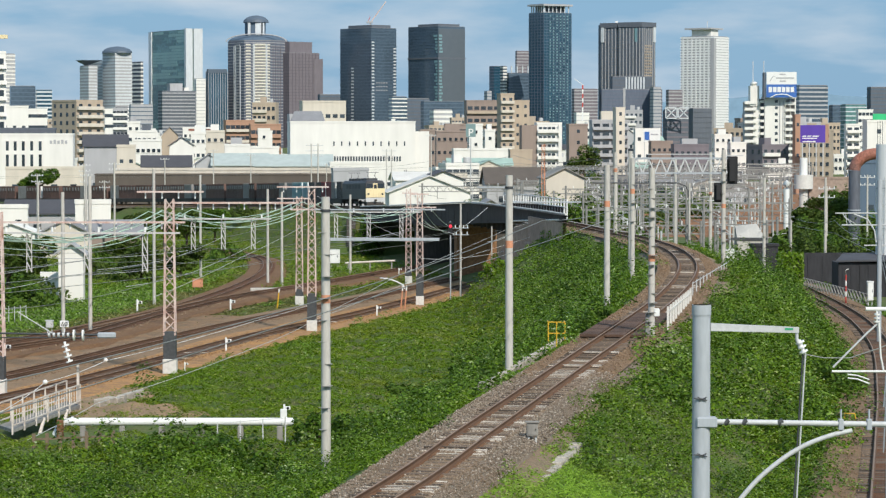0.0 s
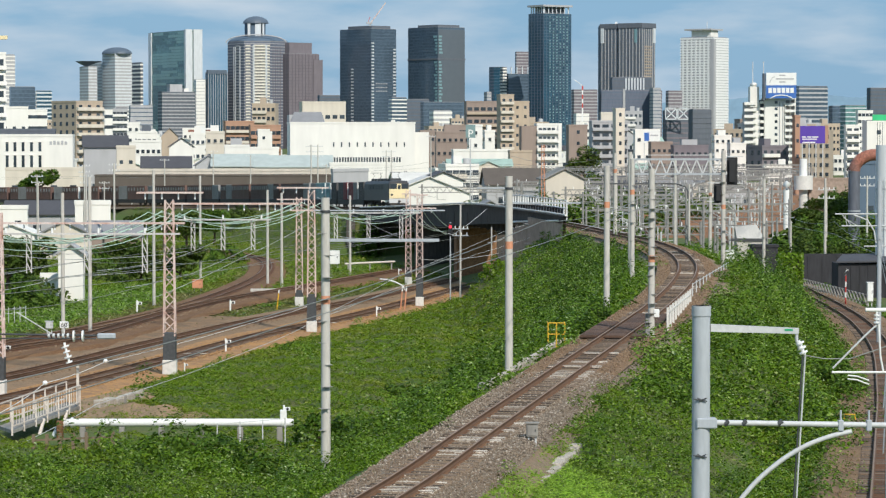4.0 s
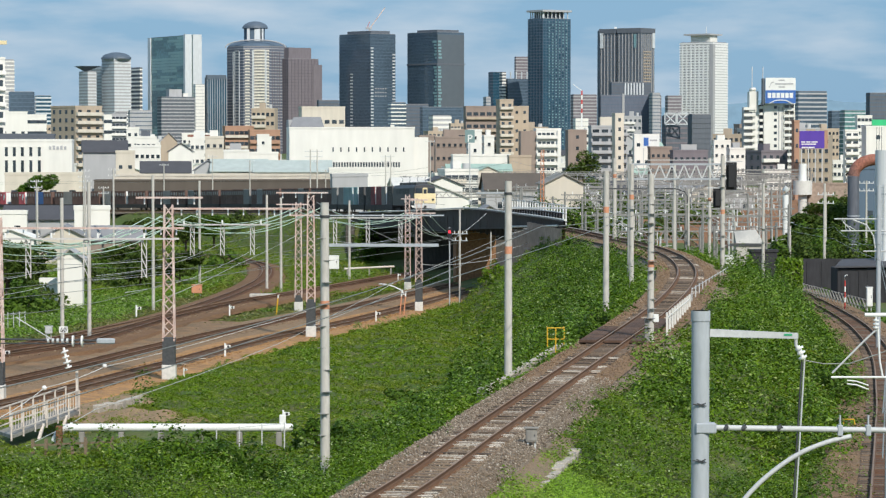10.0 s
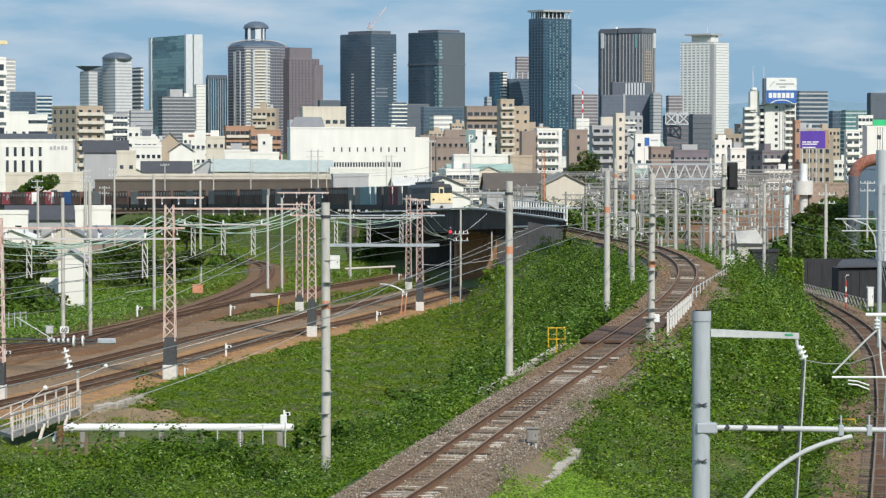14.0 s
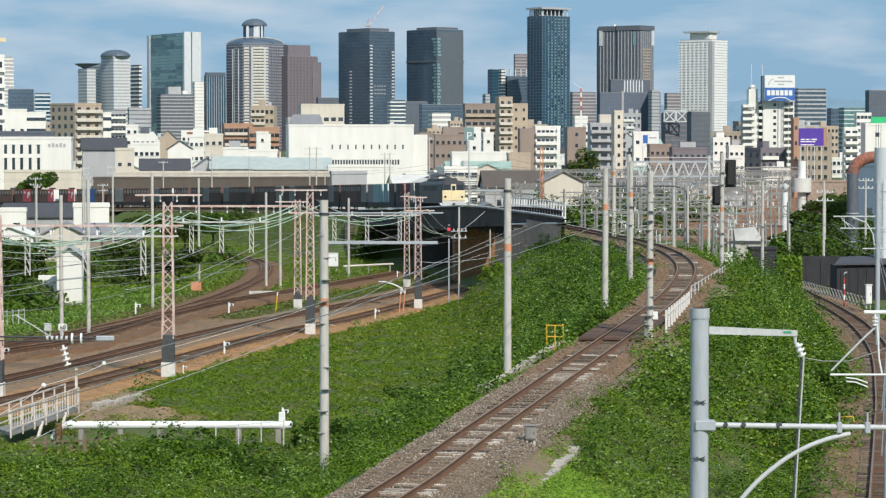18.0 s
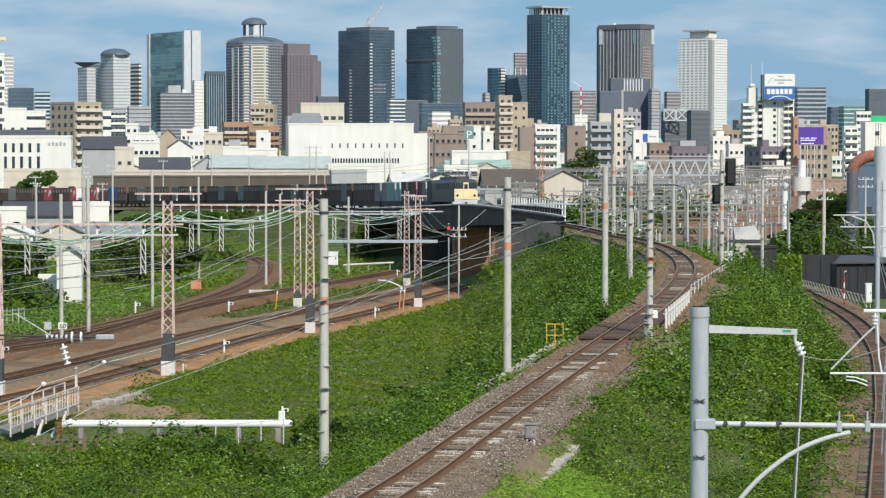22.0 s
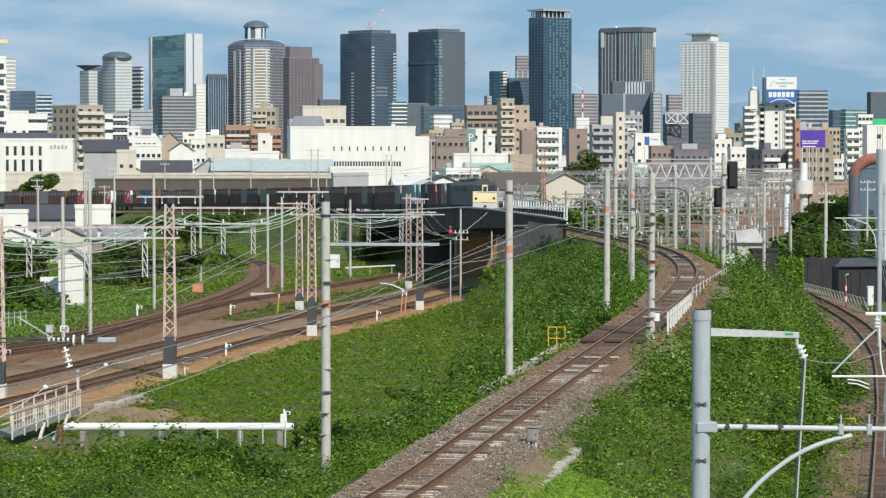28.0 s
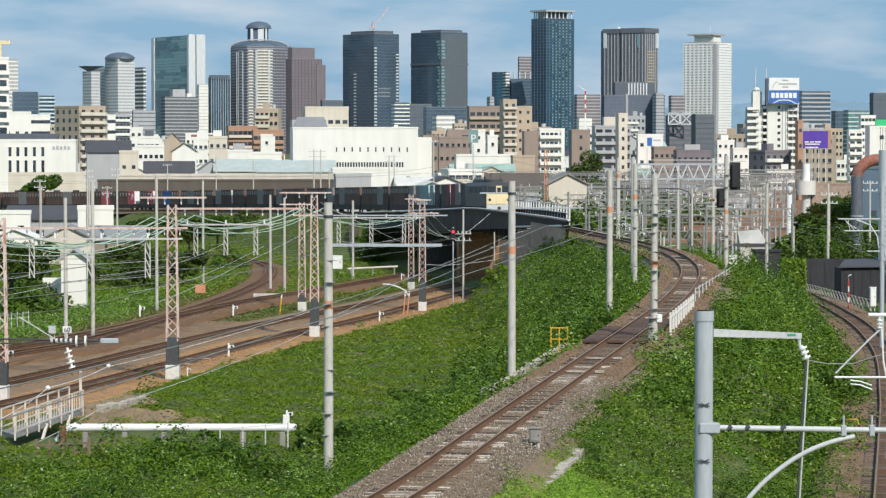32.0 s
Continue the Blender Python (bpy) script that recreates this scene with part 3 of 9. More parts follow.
def off_tracks(x, y, rng):
    """How far a place lies from the nearest trackbed, in metres; below zero is on it."""
    n = rng.normal(0, 0.22, len(x)) + 0.28 * np.sin(y * 0.5) + 0.2 * np.sin(y * 1.37) + 0.3 * np.sin(y * 0.23 + x * 0.8)
    d = np.abs(x - fly_at(y)[0])
    d = np.where(x > fly_at(y)[0], d - cess_width(y), d - np.interp(y, [70, 85, 100, 120, 150], [3.0, 2.7, 2.2, 2.1, 2.5]))
    d = np.minimum(d, np.abs(x - east_x(y)) - np.where(x < east_x(y), np.interp(y, [70, 100, 140, 165], [1.15, 1.2, 1.25, 1.75]), 2.3))
    m1, m2 = line_x(MAIN_NEAR, y), line_x(MAIN_FAR, y)
    d = np.minimum(d, np.where((x > m2 - 3.0) & (x < m1 + 3.4), -1, np.minimum(np.abs(x - m1 - 3.4), np.abs(x - m2 + 3.0))))
    d = np.minimum(d, np.abs(x - line_x(BRANCH, y)) - 2.3)
    d = np.minimum(d, np.abs(x - line_x(SIDING, y)) - 2.1)
    return d + n


def scatter(name, label, x0, x1, y0, y1, density, size, height, material, seed, keep, category="plants", up=0.5, narrow=0.62):
    rng = np.random.default_rng(seed)
    n = int((x1 - x0) * (y1 - y0) * density)
    x, y = rng.uniform(x0, x1, n), rng.uniform(y0, y1, n)
    k = keep(x, y, rng)
    x, y = x[k], y[k]
    z = ground_z(x, y)
    hump = height * (0.25 + 1.2 * patchy(x, y, 0.8, seed) * patchy(x, y, 2.3, seed + 1))
    pos = np.stack([x, y, z + hump * np.sqrt(rng.uniform(0, 1, len(x)))], 1)
    sz = size * rng.uniform(0.65, 1.35, len(x))
    ob = new(name, leaf_cloud(name, pos, sz, lean(len(x), rng, up), material, rng, narrow))
    return tagged(ob, label, category, kind="stuff")


def between(x, y):
    return (x > main_x(y)) & (x < east_x(y))


def in_view(x, y):
    return np.abs(x) < 0.175 * y + 3


def near_keep(x, y, rng):
    pipe = (x < -5.4) & (y > 120.8) & (y < 123.5 - 0.5 * (x + 5.4))
    soil = ((x + 15.2) / 2.6) ** 2 + ((y - 135.5) / 4.6) ** 2 < 1 + 0.25 * np.sin(x * 3) + 0.2 * np.sin(y * 1.7)
    soil = soil | (((x + 17.6) / 2.5) ** 2 + ((y - 146) / 9.5) ** 2 < 1 + 0.3 * np.sin(x * 2.6) * np.sin(y * 0.9))
    pipe = pipe | (soil & (rng.uniform(0, 1, len(x)) < 0.93))
    return (off_tracks(x, y, rng) > 0) & between(x, y) & in_view(x, y) & ~pipe & (rng.uniform(0, 1, len(x)) < 0.75 + 0.6 * patchy(x, y, 0.5))


def kudzu_keep(x, y, rng):
    """Creepers thin out on the flat meadow."""
    m = np.clip((x - fly_at(y)[0] + 13) / 5, 0.04, 1)
    m = np.where((y < 112) | (x > fly_at(y)[0]), 1, m)
    clear = (np.abs(x - 5.029) < 1.1) & (y > 124.83 - 4.0) & (y < 124.83 + 0.8)
    clear = clear | ((x < -5.4) & (y > 113) & (y < 121) & (rng.uniform(0, 1, len(x)) < 0.85))
    gap = fly_at(y)[0] - x
    clear = clear | ((gap > 2.5) & (gap < 3.9) & (y > 104) & (y < 128) & (rng.uniform(0, 1, len(x)) < 0.9))
    lime = (x > fly_at(y)[0]) & (x < fly_at(y)[0] + 5.2) & (y < 88)
    return near_keep(x, y, rng) & ~clear & (rng.uniform(0, 1, len(x)) < m) & ~(lime & (rng.uniform(0, 1, len(x)) < 0.85))


def clumps(name, label, x0, x1, y0, y1, density, radius, height, leaves, size, material, seed, keep):
    """Mounds of leaves: every leaf sits on the dome of its mound and faces outward."""
    rng = np.random.default_rng(seed)
    n = int((x1 - x0) * (y1 - y0) * density)
    x, y = rng.uniform(x0, x1, n), rng.uniform(y0, y1, n)
    k = keep(x, y, rng)
    x, y = x[k], y[k]
    z = ground_z(x, y)
    m = len(x) * leaves
    i = np.repeat(np.arange(len(x)), leaves)
    v = rng.normal(0, 1, (m, 3))
    v /= np.linalg.norm(v, axis=1)[:, None]
    v[:, 2] = np.abs(v[:, 2])
    r = (radius * rng.uniform(0.5, 1.3, len(x)))[i]
    h = (height * rng.uniform(0.25, 1.25, len(x)) * (0.35 + 1.3 * patchy(x, y, 1.3, 0.7)))[i]
    q = rng.uniform(0.75, 1.05, m)
    pos = np.stack([x[i] + v[:, 0] * r * q, y[i] + v[:, 1] * r * q, z[i] + v[:, 2] * h * q], 1)
    nn = v * 0.8 + lean(m, rng, 0.25) * 0.7
    nn /= np.linalg.norm(nn, axis=1)[:, None]
    ob = new(name, leaf_cloud(name, pos, size * rng.uniform(0.6, 1.45, m), nn, material, rng))
    return tagged(ob, label, "plants", kind="stuff")


def lime_keep(x, y, rng):
    c = fly_at(y)[0]
    return (off_tracks(x, y, rng) > -0.1) & (x > c) & (x < c + 5.6 + rng.normal(0, 0.5, len(x))) & (y < 89 + rng.normal(0, 1.5, len(x)))


def flat_keep(x, y, rng):
    return near_keep(x, y, rng) & (x < fly_at(y)[0] - 9)


def far_keep(x, y, rng):
    west = x < line_x(MAIN_FAR, y)
    return (off_tracks(x, y, rng) > 0.2) & in_view(x, y) & west & ((patchy(x, y, 0.21, 2.0) > 0.3) | (x < line_x(SIDING, y)) | (x > line_x(BRANCH, y))) & ((x < line_x(BRANCH, y)) | (y > 232) | (rng.uniform(0, 1, len(x)) < 0.05))


cy = np.arange(64, 240, 1.2)
cv = [(float(fly_at(y)[0]) + 1.2 + (float(cess_width(y)) - 0.7) * k / 5, y, float(ground_z(np.array([float(fly_at(y)[0]) + 1.2 + (float(cess_width(y)) - 0.7) * k / 5]), np.array([y]))[0]) + 0.07 + 0.03 * math.sin(k * 2 + y * 1.3)) for y in cy for k in range(6)]
cf = [(j * 6 + i, j * 6 + i + 1, j * 6 + i + 7, j * 6 + i + 6) for j in range(len(cy) - 1) for i in range(5)]
tagged(new("cess", grid_mesh("cess", cv, cf, M_CESS)), "bare brown earth along the outside of the curve", "ground", kind="structure")
scatter("kudzu_near", "dense bright green kudzu leaves covering the embankment slopes", -22, 22, 62, 100, 115, 0.092, 0.3, M_KUDZU, 1, kudzu_keep)
clumps("creeper_mounds_near", "bright leafy mounds of creeper on the embankment", -22, 22, 62, 104, 1.0, 0.62, 0.75, 125, 0.092, M_KUDZU, 101, kudzu_keep)
# Dark and light plants; their tones also paint shaded gaps and sunlit tops.
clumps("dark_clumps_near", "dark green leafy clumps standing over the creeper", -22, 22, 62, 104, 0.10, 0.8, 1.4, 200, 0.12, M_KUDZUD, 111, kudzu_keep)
clumps("light_clumps_near", "light green clumps, painted sunlit, among the creeper", -22, 22, 62, 104, 0.32, 0.5, 1.05, 110, 0.088, M_KUDZUL, 112, kudzu_keep)
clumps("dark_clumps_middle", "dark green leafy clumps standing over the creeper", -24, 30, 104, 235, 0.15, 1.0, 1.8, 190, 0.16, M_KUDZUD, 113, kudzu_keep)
clumps("light_clumps_middle", "light green clumps, painted sunlit, among the creeper", -24, 30, 104, 235, 0.13, 0.8, 1.4, 130, 0.14, M_KUDZUL, 114, kudzu_keep)
clumps("creeper_mounds_middle", "bright leafy mounds of creeper on the embankment", -24, 30, 104, 160, 0.9, 0.7, 0.85, 76, 0.14, M_KUDZU, 102, kudzu_keep)
clumps("creeper_mounds_upper", "green leafy mounds of creeper on the upper embankment", -14, 32, 160, 290, 0.5, 0.85, 0.6, 70, 0.16, M_KUDZU, 103, kudzu_keep)
scatter("lime_grass", "bright lime green young grass beside the ballast", 0, 14, 66, 92, 330, 0.2, 0.22, M_LIME, 9, lime_keep, "grass", 0.2, 0.14)
scatter("kudzu_middle", "dense bright green kudzu leaves covering the embankment slopes", -24, 28, 100, 150, 34, 0.18, 0.35, M_KUDZU, 2, kudzu_keep)
scatter("kudzu_upper", "green creepers covering the upper embankment", -18, 32, 150, 290, 20, 0.22, 0.32, M_KUDZU, 3, kudzu_keep)
scatter("meadow_grass_near", "fresh green grass of the meadow behind the white pipe", -24, 4, 106, 180, 88, 0.23, 0.34, M_GRASSB, 8, flat_keep, "grass", 0.3, 0.17)
scatter("meadow_grass", "tall green grass below the embankment", -20, 6, 180, 290, 34, 0.36, 0.4, M_GRASSB, 4, flat_keep, "grass", 0.25, 0.16)
scatter("weeds_west", "dry rough weeds and grass beside the sidings", -70, 0, 150, 350, 20, 0.25, 0.3, M_WEED, 5, lambda x, y, r: far_keep(x, y, r) & (off_tracks(x, y, r) < 3.4), "grass", 0.3, 0.3)
scatter("creeper_west", "bright green creeper and grass west of the sidings", -70, 0, 150, 350, 20, 0.26, 0.42, M_KUDZUL, 15, lambda x, y, r: far_keep(x, y, r) & (off_tracks(x, y, r) > 2.4), "plants", 0.35, 0.45)
scatter("weeds_ramp", "green grass and shrubs along the ramp of the flyover", -110, 12, 286, 600, 6.8, 0.5, 0.6, M_GRASSB, 6, lambda x, y, r: (off_tracks(x, y, r) > 0.3) & in_view(x, y) & (x < fly_at(y)[0] - 2.4) & (x > fly_at(y)[0] - 60), "grass", 0.3, 0.16)
scatter("weeds_east", "weeds beside the eastern track", 12, 70, 130, 420, 4, 0.45, 0.6, M_BUSH, 7, lambda x, y, r: (off_tracks(x, y, r) > 0.2) & in_view(x, y) & (x > east_x(y) + 2.5) & (x < east_x(y) + 3.6 + 8 * (y > 250)), "plants", 0.4, 0.6)


scatter("short_grass", "short grass before the yellow guard frame", 5.029 - 1.3, 5.029 + 1.3, 124.83 - 4.2, 124.83 + 1.0, 110, 0.2, 0.2, M_GRASSB, 13, lambda x, y, r: off_tracks(x, y, r) > 0, "grass", 0.3, 0.2)
scatter("verge_grass_east", "rough grass at the edge of the east track", 8, 32, 76, 200, 70, 0.24, 0.3, M_GRASSB, 12, lambda x, y, r: (x > east_x(y) - 5.0) & (x < east_x(y) - 1.9 + r.normal(0, 0.25, len(x))), "grass", 0.3, 0.2)


def bush(x, y, rx, ry, h, leaf, count, seed, label, material=None, name="bush", z=None):
    rng = np.random.default_rng(seed)
    z = float(ground_z(np.array([x]), np.array([y]))[0]) if z is None else z
    v = rng.normal(0, 1, (count, 3))
    v /= np.linalg.norm(v, axis=1)[:, None]
    v[:, 2] = np.abs(v[:, 2])
    lump = 1 + 0.22 * np.sin(v[:, 0] * 5 + seed) * np.sin(v[:, 1] * 4 + 1) + 0.18 * np.sin(v[:, 2] * 9 + v[:, 0] * 6)
    r = rng.uniform(0.55, 1.0, count) ** 0.4 * lump
    pos = v * r[:, None] * np.array((rx, ry, h)) + np.array((0, 0, -0.1))
    me = leaf_cloud(name, pos, leaf * rng.uniform(0.6, 1.4, count), (lean(count, rng, 0.2) + v * 0.8) / np.linalg.norm(lean(count, rng, 0.2) + v * 0.8, axis=1)[:, None], material or M_BUSH, rng)
    bu = thing(name, Matrix.Translation((x, y, z)), label, "bush")
    part("foliage", me, None, bu)
    for k in range(3):
        b = B()
        a = k * 2.1 + seed
        tube(b, [(0, 0, -0.2), (math.cos(a) * rx * 0.3, math.sin(a) * ry * 0.3, h * 0.4), (math.cos(a) * rx * 0.5, math.sin(a) * ry * 0.5, h * 0.7)], 0.05, 5, taper=0.4)
        part("stem", b, M_BARK, bu)
    return bu


def tree(x, y, z, h, r, seed, label, leaf=0.5, count=1600, material=None):
    """A tapered trunk with limbs that carry uneven clumps of leaves."""
    rng = np.random.default_rng(seed)
    tr = thing("tree", Matrix.Translation((x, y, z)), label, "tree")
    b = B()
    tube(b, [(0, 0, -0.3), (0.1 * h * 0.1, 0, h * 0.35), (0.05 * h * 0.3, 0.03 * h, h * 0.72)], 0.045 * h * 0.6 + 0.06, 8, taper=0.4)
    part("trunk", b, M_BARK, tr)
    tips = []
    for k in range(6):
        a, zz = k * 2.4 + rng.uniform(-0.4, 0.4), h * rng.uniform(0.35, 0.7)
        tip = (math.cos(a) * r * rng.uniform(0.45, 0.8), math.sin(a) * r * rng.uniform(0.45, 0.8), zz + h * rng.uniform(0.08, 0.28))
        b = B()
        tube(b, [(0, 0, zz - 0.1 * h), (tip[0] * 0.5, tip[1] * 0.5, zz), tip], 0.02 * h, 5, taper=0.35)
        part("limb", b, M_BARK, tr)
        tips.append(tip)
    tips.append((0, 0, h * 0.88))
    c = np.array(tips)[rng.integers(0, len(tips), count)]
    v = rng.normal(0, 1, (count, 3))
    v /= np.linalg.norm(v, axis=1)[:, None]
    pos = c + v * (rng.uniform(0.35, 1, count) ** 0.5)[:, None] * np.array((r * 0.48, r * 0.48, h * 0.17))
    part("crown", leaf_cloud("crown", pos, leaf * rng.uniform(0.6, 1.4, count), lean(count, rng, 0.35), material or M_TREE, rng), None, tr)
    return tr


bush(-4.199, 118.92, 1.0, 1.3, 1.3, 0.2, 1500, 11, "rounded green bush behind the concrete pole")
bush(-5.35, 117.36, 0.95, 0.9, 1.45, 0.17, 1700, 12, "dark green shrub at the end of the white pipe", M_KUDZUD)
bush(-11.258, 112.42, 2.4, 1.5, 1.05, 0.2, 2600, 13, "green shrubs in front of the pipe", M_KUDZU)
bush(-9.566, 112.42, 1.5, 1.2, 0.95, 0.2, 1500, 14, "dark green shrub in front of the pipe")
bush(7.636, 138.08, 0.9, 1.2, 1.0, 0.2, 1000, 15, "dark shrub beside the curve of the track")
bush(-2.542, 150.97, 1.2, 1.6, 0.7, 0.2, 1100, 16, "dark green clump on the slope")
for i, (x, y, h) in enumerate(((-10.74, 384, 4.6), (-9.406, 386, 5.0), (-11.749, 392, 4.0))):
    bush(x, y, 1.6, 1.6, h, 0.35, 1600, 320 + i, "dark creeper hanging over the edge of the underpass", M_KUDZUD, z=0.4)


def creeper_pillar(x, y, w, d, h, seed, label):
    """A square pillar wrapped in creeper, with an uneven top."""
    rng = np.random.default_rng(seed)
    z = float(ground_z(np.array([x]), np.array([y]))[0])
    cp = thing("creeper_pillar", Matrix.Translation((x, y, z)), label, "creeper")
    b = B()
    box(b, -w * 0.4, -d * 0.4, -0.3, w * 0.4, d * 0.4, h * 0.93, 0.05)
    part("core", b, M_CONCDD, cp)
    n = 3600
    a = rng.uniform(0, 4, n)
    s, k = a % 1 - 0.5, a.astype(int)
    px = np.choose(k, [s * w, np.full(n, w / 2), s * w, np.full(n, -w / 2)])
    py = np.choose(k, [np.full(n, -d / 2), s * d, np.full(n, d / 2), s * d])
    zz = rng.uniform(0, 1, n) * h * (1 + 0.05 * np.sin(px * 6 + py * 5))
    top = rng.uniform(0, 1, n) < 0.2
    px, py = np.where(top, rng.uniform(-w / 2, w / 2, n), px), np.where(top, rng.uniform(-d / 2, d / 2, n), py)
    zz = np.where(top, h * (0.96 + 0.06 * np.sin(px * 7)), zz)
    nn = np.stack([px / w * 2, py / d * 2, np.where(top, 1.2, 0.35)], 1) + rng.normal(0, 0.3, (n, 3))
    nn /= np.linalg.norm(nn, axis=1)[:, None]
    pos = np.stack([px, py, zz], 1) + rng.normal(0, 0.07, (n, 3))
    part("foliage", leaf_cloud("foliage", pos, 0.24 * rng.uniform(0.6, 1.4, n), nn, M_KUDZU, rng), None, cp)
    return cp


creeper_pillar(27.789, 226, 1.75, 1.6, 3.5, 17, "tall square pillar overgrown with bright creeper beside the east track")
bush(24.824, 227.9, 1.15, 1.6, 2.6, 0.26, 2200, 18, "creeper-covered shrub on the embankment crest", M_KUDZU)
bush(18.654, 132.7, 1.1, 1.6, 1.9, 0.2, 2200, 19, "dark leafy shrub beside the east track")
bush(15.615, 113.45, 0.7, 1.2, 1.2, 0.2, 1200, 20, "leafy shrub beside the east track", M_KUDZU)
bush(4.804, 249.85, 1.5, 2.0, 1.6, 0.24, 1800, 21, "green shrub by the bridge abutment", M_KUDZU)
bush(8.795, 194.33, 1.6, 2.2, 1.2, 0.24, 1600, 22, "dark green clump on the embankment")
bush(21.809, 258.87, 1.6, 2.5, 2.0, 0.3, 1600, 23, "green shrub behind the curve", M_KUDZU)
bush(21.438, 237.48, 1.5, 2.5, 1.5, 0.3, 1500, 24, "green shrub behind the curve", M_KUDZU)
for i, (x, y) in enumerate(((-37.353, 250.65), (-37.725, 260.15), (-42.504, 363.56), (-43.092, 347.72), (-34.063, 309.86), (-42.152, 463.93), (-28.297, 368.1), (-39.466, 315.86), (-32.867, 463.93))):
    bush(x, y, 2.6, 2.6, 2.6, 0.4, 1300, 40 + i, "dark green shrub between the sidings and the houses", M_TREE if i % 3 else M_BUSH)
for i, (x, y, h) in enumerate(((-40.967, 276.79, 6.6), (-42.2, 273.09, 6.9), (-45.5, 296.0, 5.6), (-35.914, 395.18, 5.8), (-41.279, 417.47, 5), (-35.535, 439.48, 5), (-46.97, 439.48, 4.5), (-33.2, 310.0, 4.4), (-29.6, 318.0, 4.2), (-36.4, 330.0, 4.6))):
    tree(x, y, 0.3, h, 2.6, 60 + i, "dark broadleaf tree beside the sidings", 0.42, 1900, M_TREE if i != 5 else M_BUSH)
for i, (px, py, h, r) in enumerate(((44.769, 895.39, 13.5, 5.0), (45.233, 1000.81, 7, 4), (-118.25, 833.9, 6.5, 5), (-123.26, 833.9, 5, 4))):
    tree(px, py, 0.0, h, r, 70 + i, "dark green tree among the houses", 0.9, 1500)
for i, (x, y, h, r) in enumerate(((37.637, 318.11, 3.2, 2.2), (47.419, 384.6, 3.2, 3.0), (51.83, 394.74, 4.2, 3.4), (60.84, 430.59, 6.4, 3.8), (64.72, 430.59, 5.6, 3.5), (70.8, 515.75, 5.6, 4.5), (77.34, 532.4, 6, 4.5), (85.42, 550.17, 6.4, 4.5), (56.57, 444.48, 4.5, 3.0))):
    tree(x, y, 1.0, h, r, 80 + i, "dark green tree beside the eastern line", 0.55, 2200)

for i, (x, y, h) in enumerate(((37.828, 318.11, 3.4), (41.626, 334.85, 3.0), (45.868, 353.62, 3.1), (48.75, 361.36, 3.3), (52.51, 373.72, 3.9), (55.01, 377.54, 4.6), (57.72, 381.43, 5.0), (60.25, 385.41, 5.4), (59.03, 442.91, 3.6), (64.92, 464.78, 6.2), (67.86, 470.32, 6.6), (71.15, 470.32, 6.2), (53.16, 417.61, 4.0))):
    bush(x, y, 2.6 + 0.4 * (i % 3), 3.0, h, 0.42, 2600, 200 + i, "dense dark green trees crowded beside the eastern line", M_TREE if i % 3 else M_BUSH)
tree(-97.11, 680, 0.0, 8.4, 4.2, 91, "dark green tree before the cream building", 0.8, 1800, M_BUSH)
for i, (px, D, h) in enumerate(((832, 470, 5.0), (968, 485, 6.2), (1000, 480, 5.8), (1032, 485, 6.4), (1015, 640, 6), (1050, 660, 8), (1100, 620, 5), (1140, 600, 4.5), (1180, 640, 5), (1010, 560, 4.5), (1085, 520, 3.5), (1160, 480, 3.2), (1120, 420, 2.8), (1200, 560, 4), (1250, 620, 4), (1300, 700, 5), (1460, 640, 3), (1490, 660, 3))):
    bush((px - 784) * D / 5000, D, 5 + i % 3, 4, h, 0.7, 1500, 240 + i, "dark green shrubs and trees beside the yard", M_TREE if i % 2 else M_BUSH, z=0.0)


for i in range(7):
    px_, D_ = 1424 + i * 24, 256 + (i % 3) * 1.5
    bush((px_ - 784) * D_ / 5000, D_, 2.0, 2.3, 4.6 + 0.7 * math.sin(i * 2.3), 0.3, 2200, 300 + i, "leafy tree overhanging the dark wall beside the east track", M_BUSH if i % 3 else M_TREE)


# ---- bare earth by the footbridge ----
sx, sy = np.meshgrid(np.linspace(-20.6, -10.6, 22), np.linspace(128.5, 158, 30))
sz = ground_z(sx, sy) + 0.06 - 0.35 * np.maximum(0, np.minimum(((sx + 14.6) / 3.4) ** 2 + ((sy - 135) / 5.5) ** 2, ((sx + 17.6) / 2.6) ** 2 + ((sy - 146) / 10) ** 2) - 0.9)
sv = np.stack([sx.ravel(), sy.ravel(), sz.ravel()], 1)
sf = [(j * 22 + i, j * 22 + i + 1, (j + 1) * 22 + i + 1, (j + 1) * 22 + i) for j in range(29) for i in range(21)]
M_SOIL = mat("bare_soil", (0.34, 0.215, 0.12), 0.95, vary=0.3, scale=1.5, second=(0.22, 0.16, 0.09), bump=0.7)
tagged(new("bare_earth", grid_mesh("bare_earth", sv, sf, M_SOIL)), "bare brown earth beside the footbridge", "ground", kind="structure")



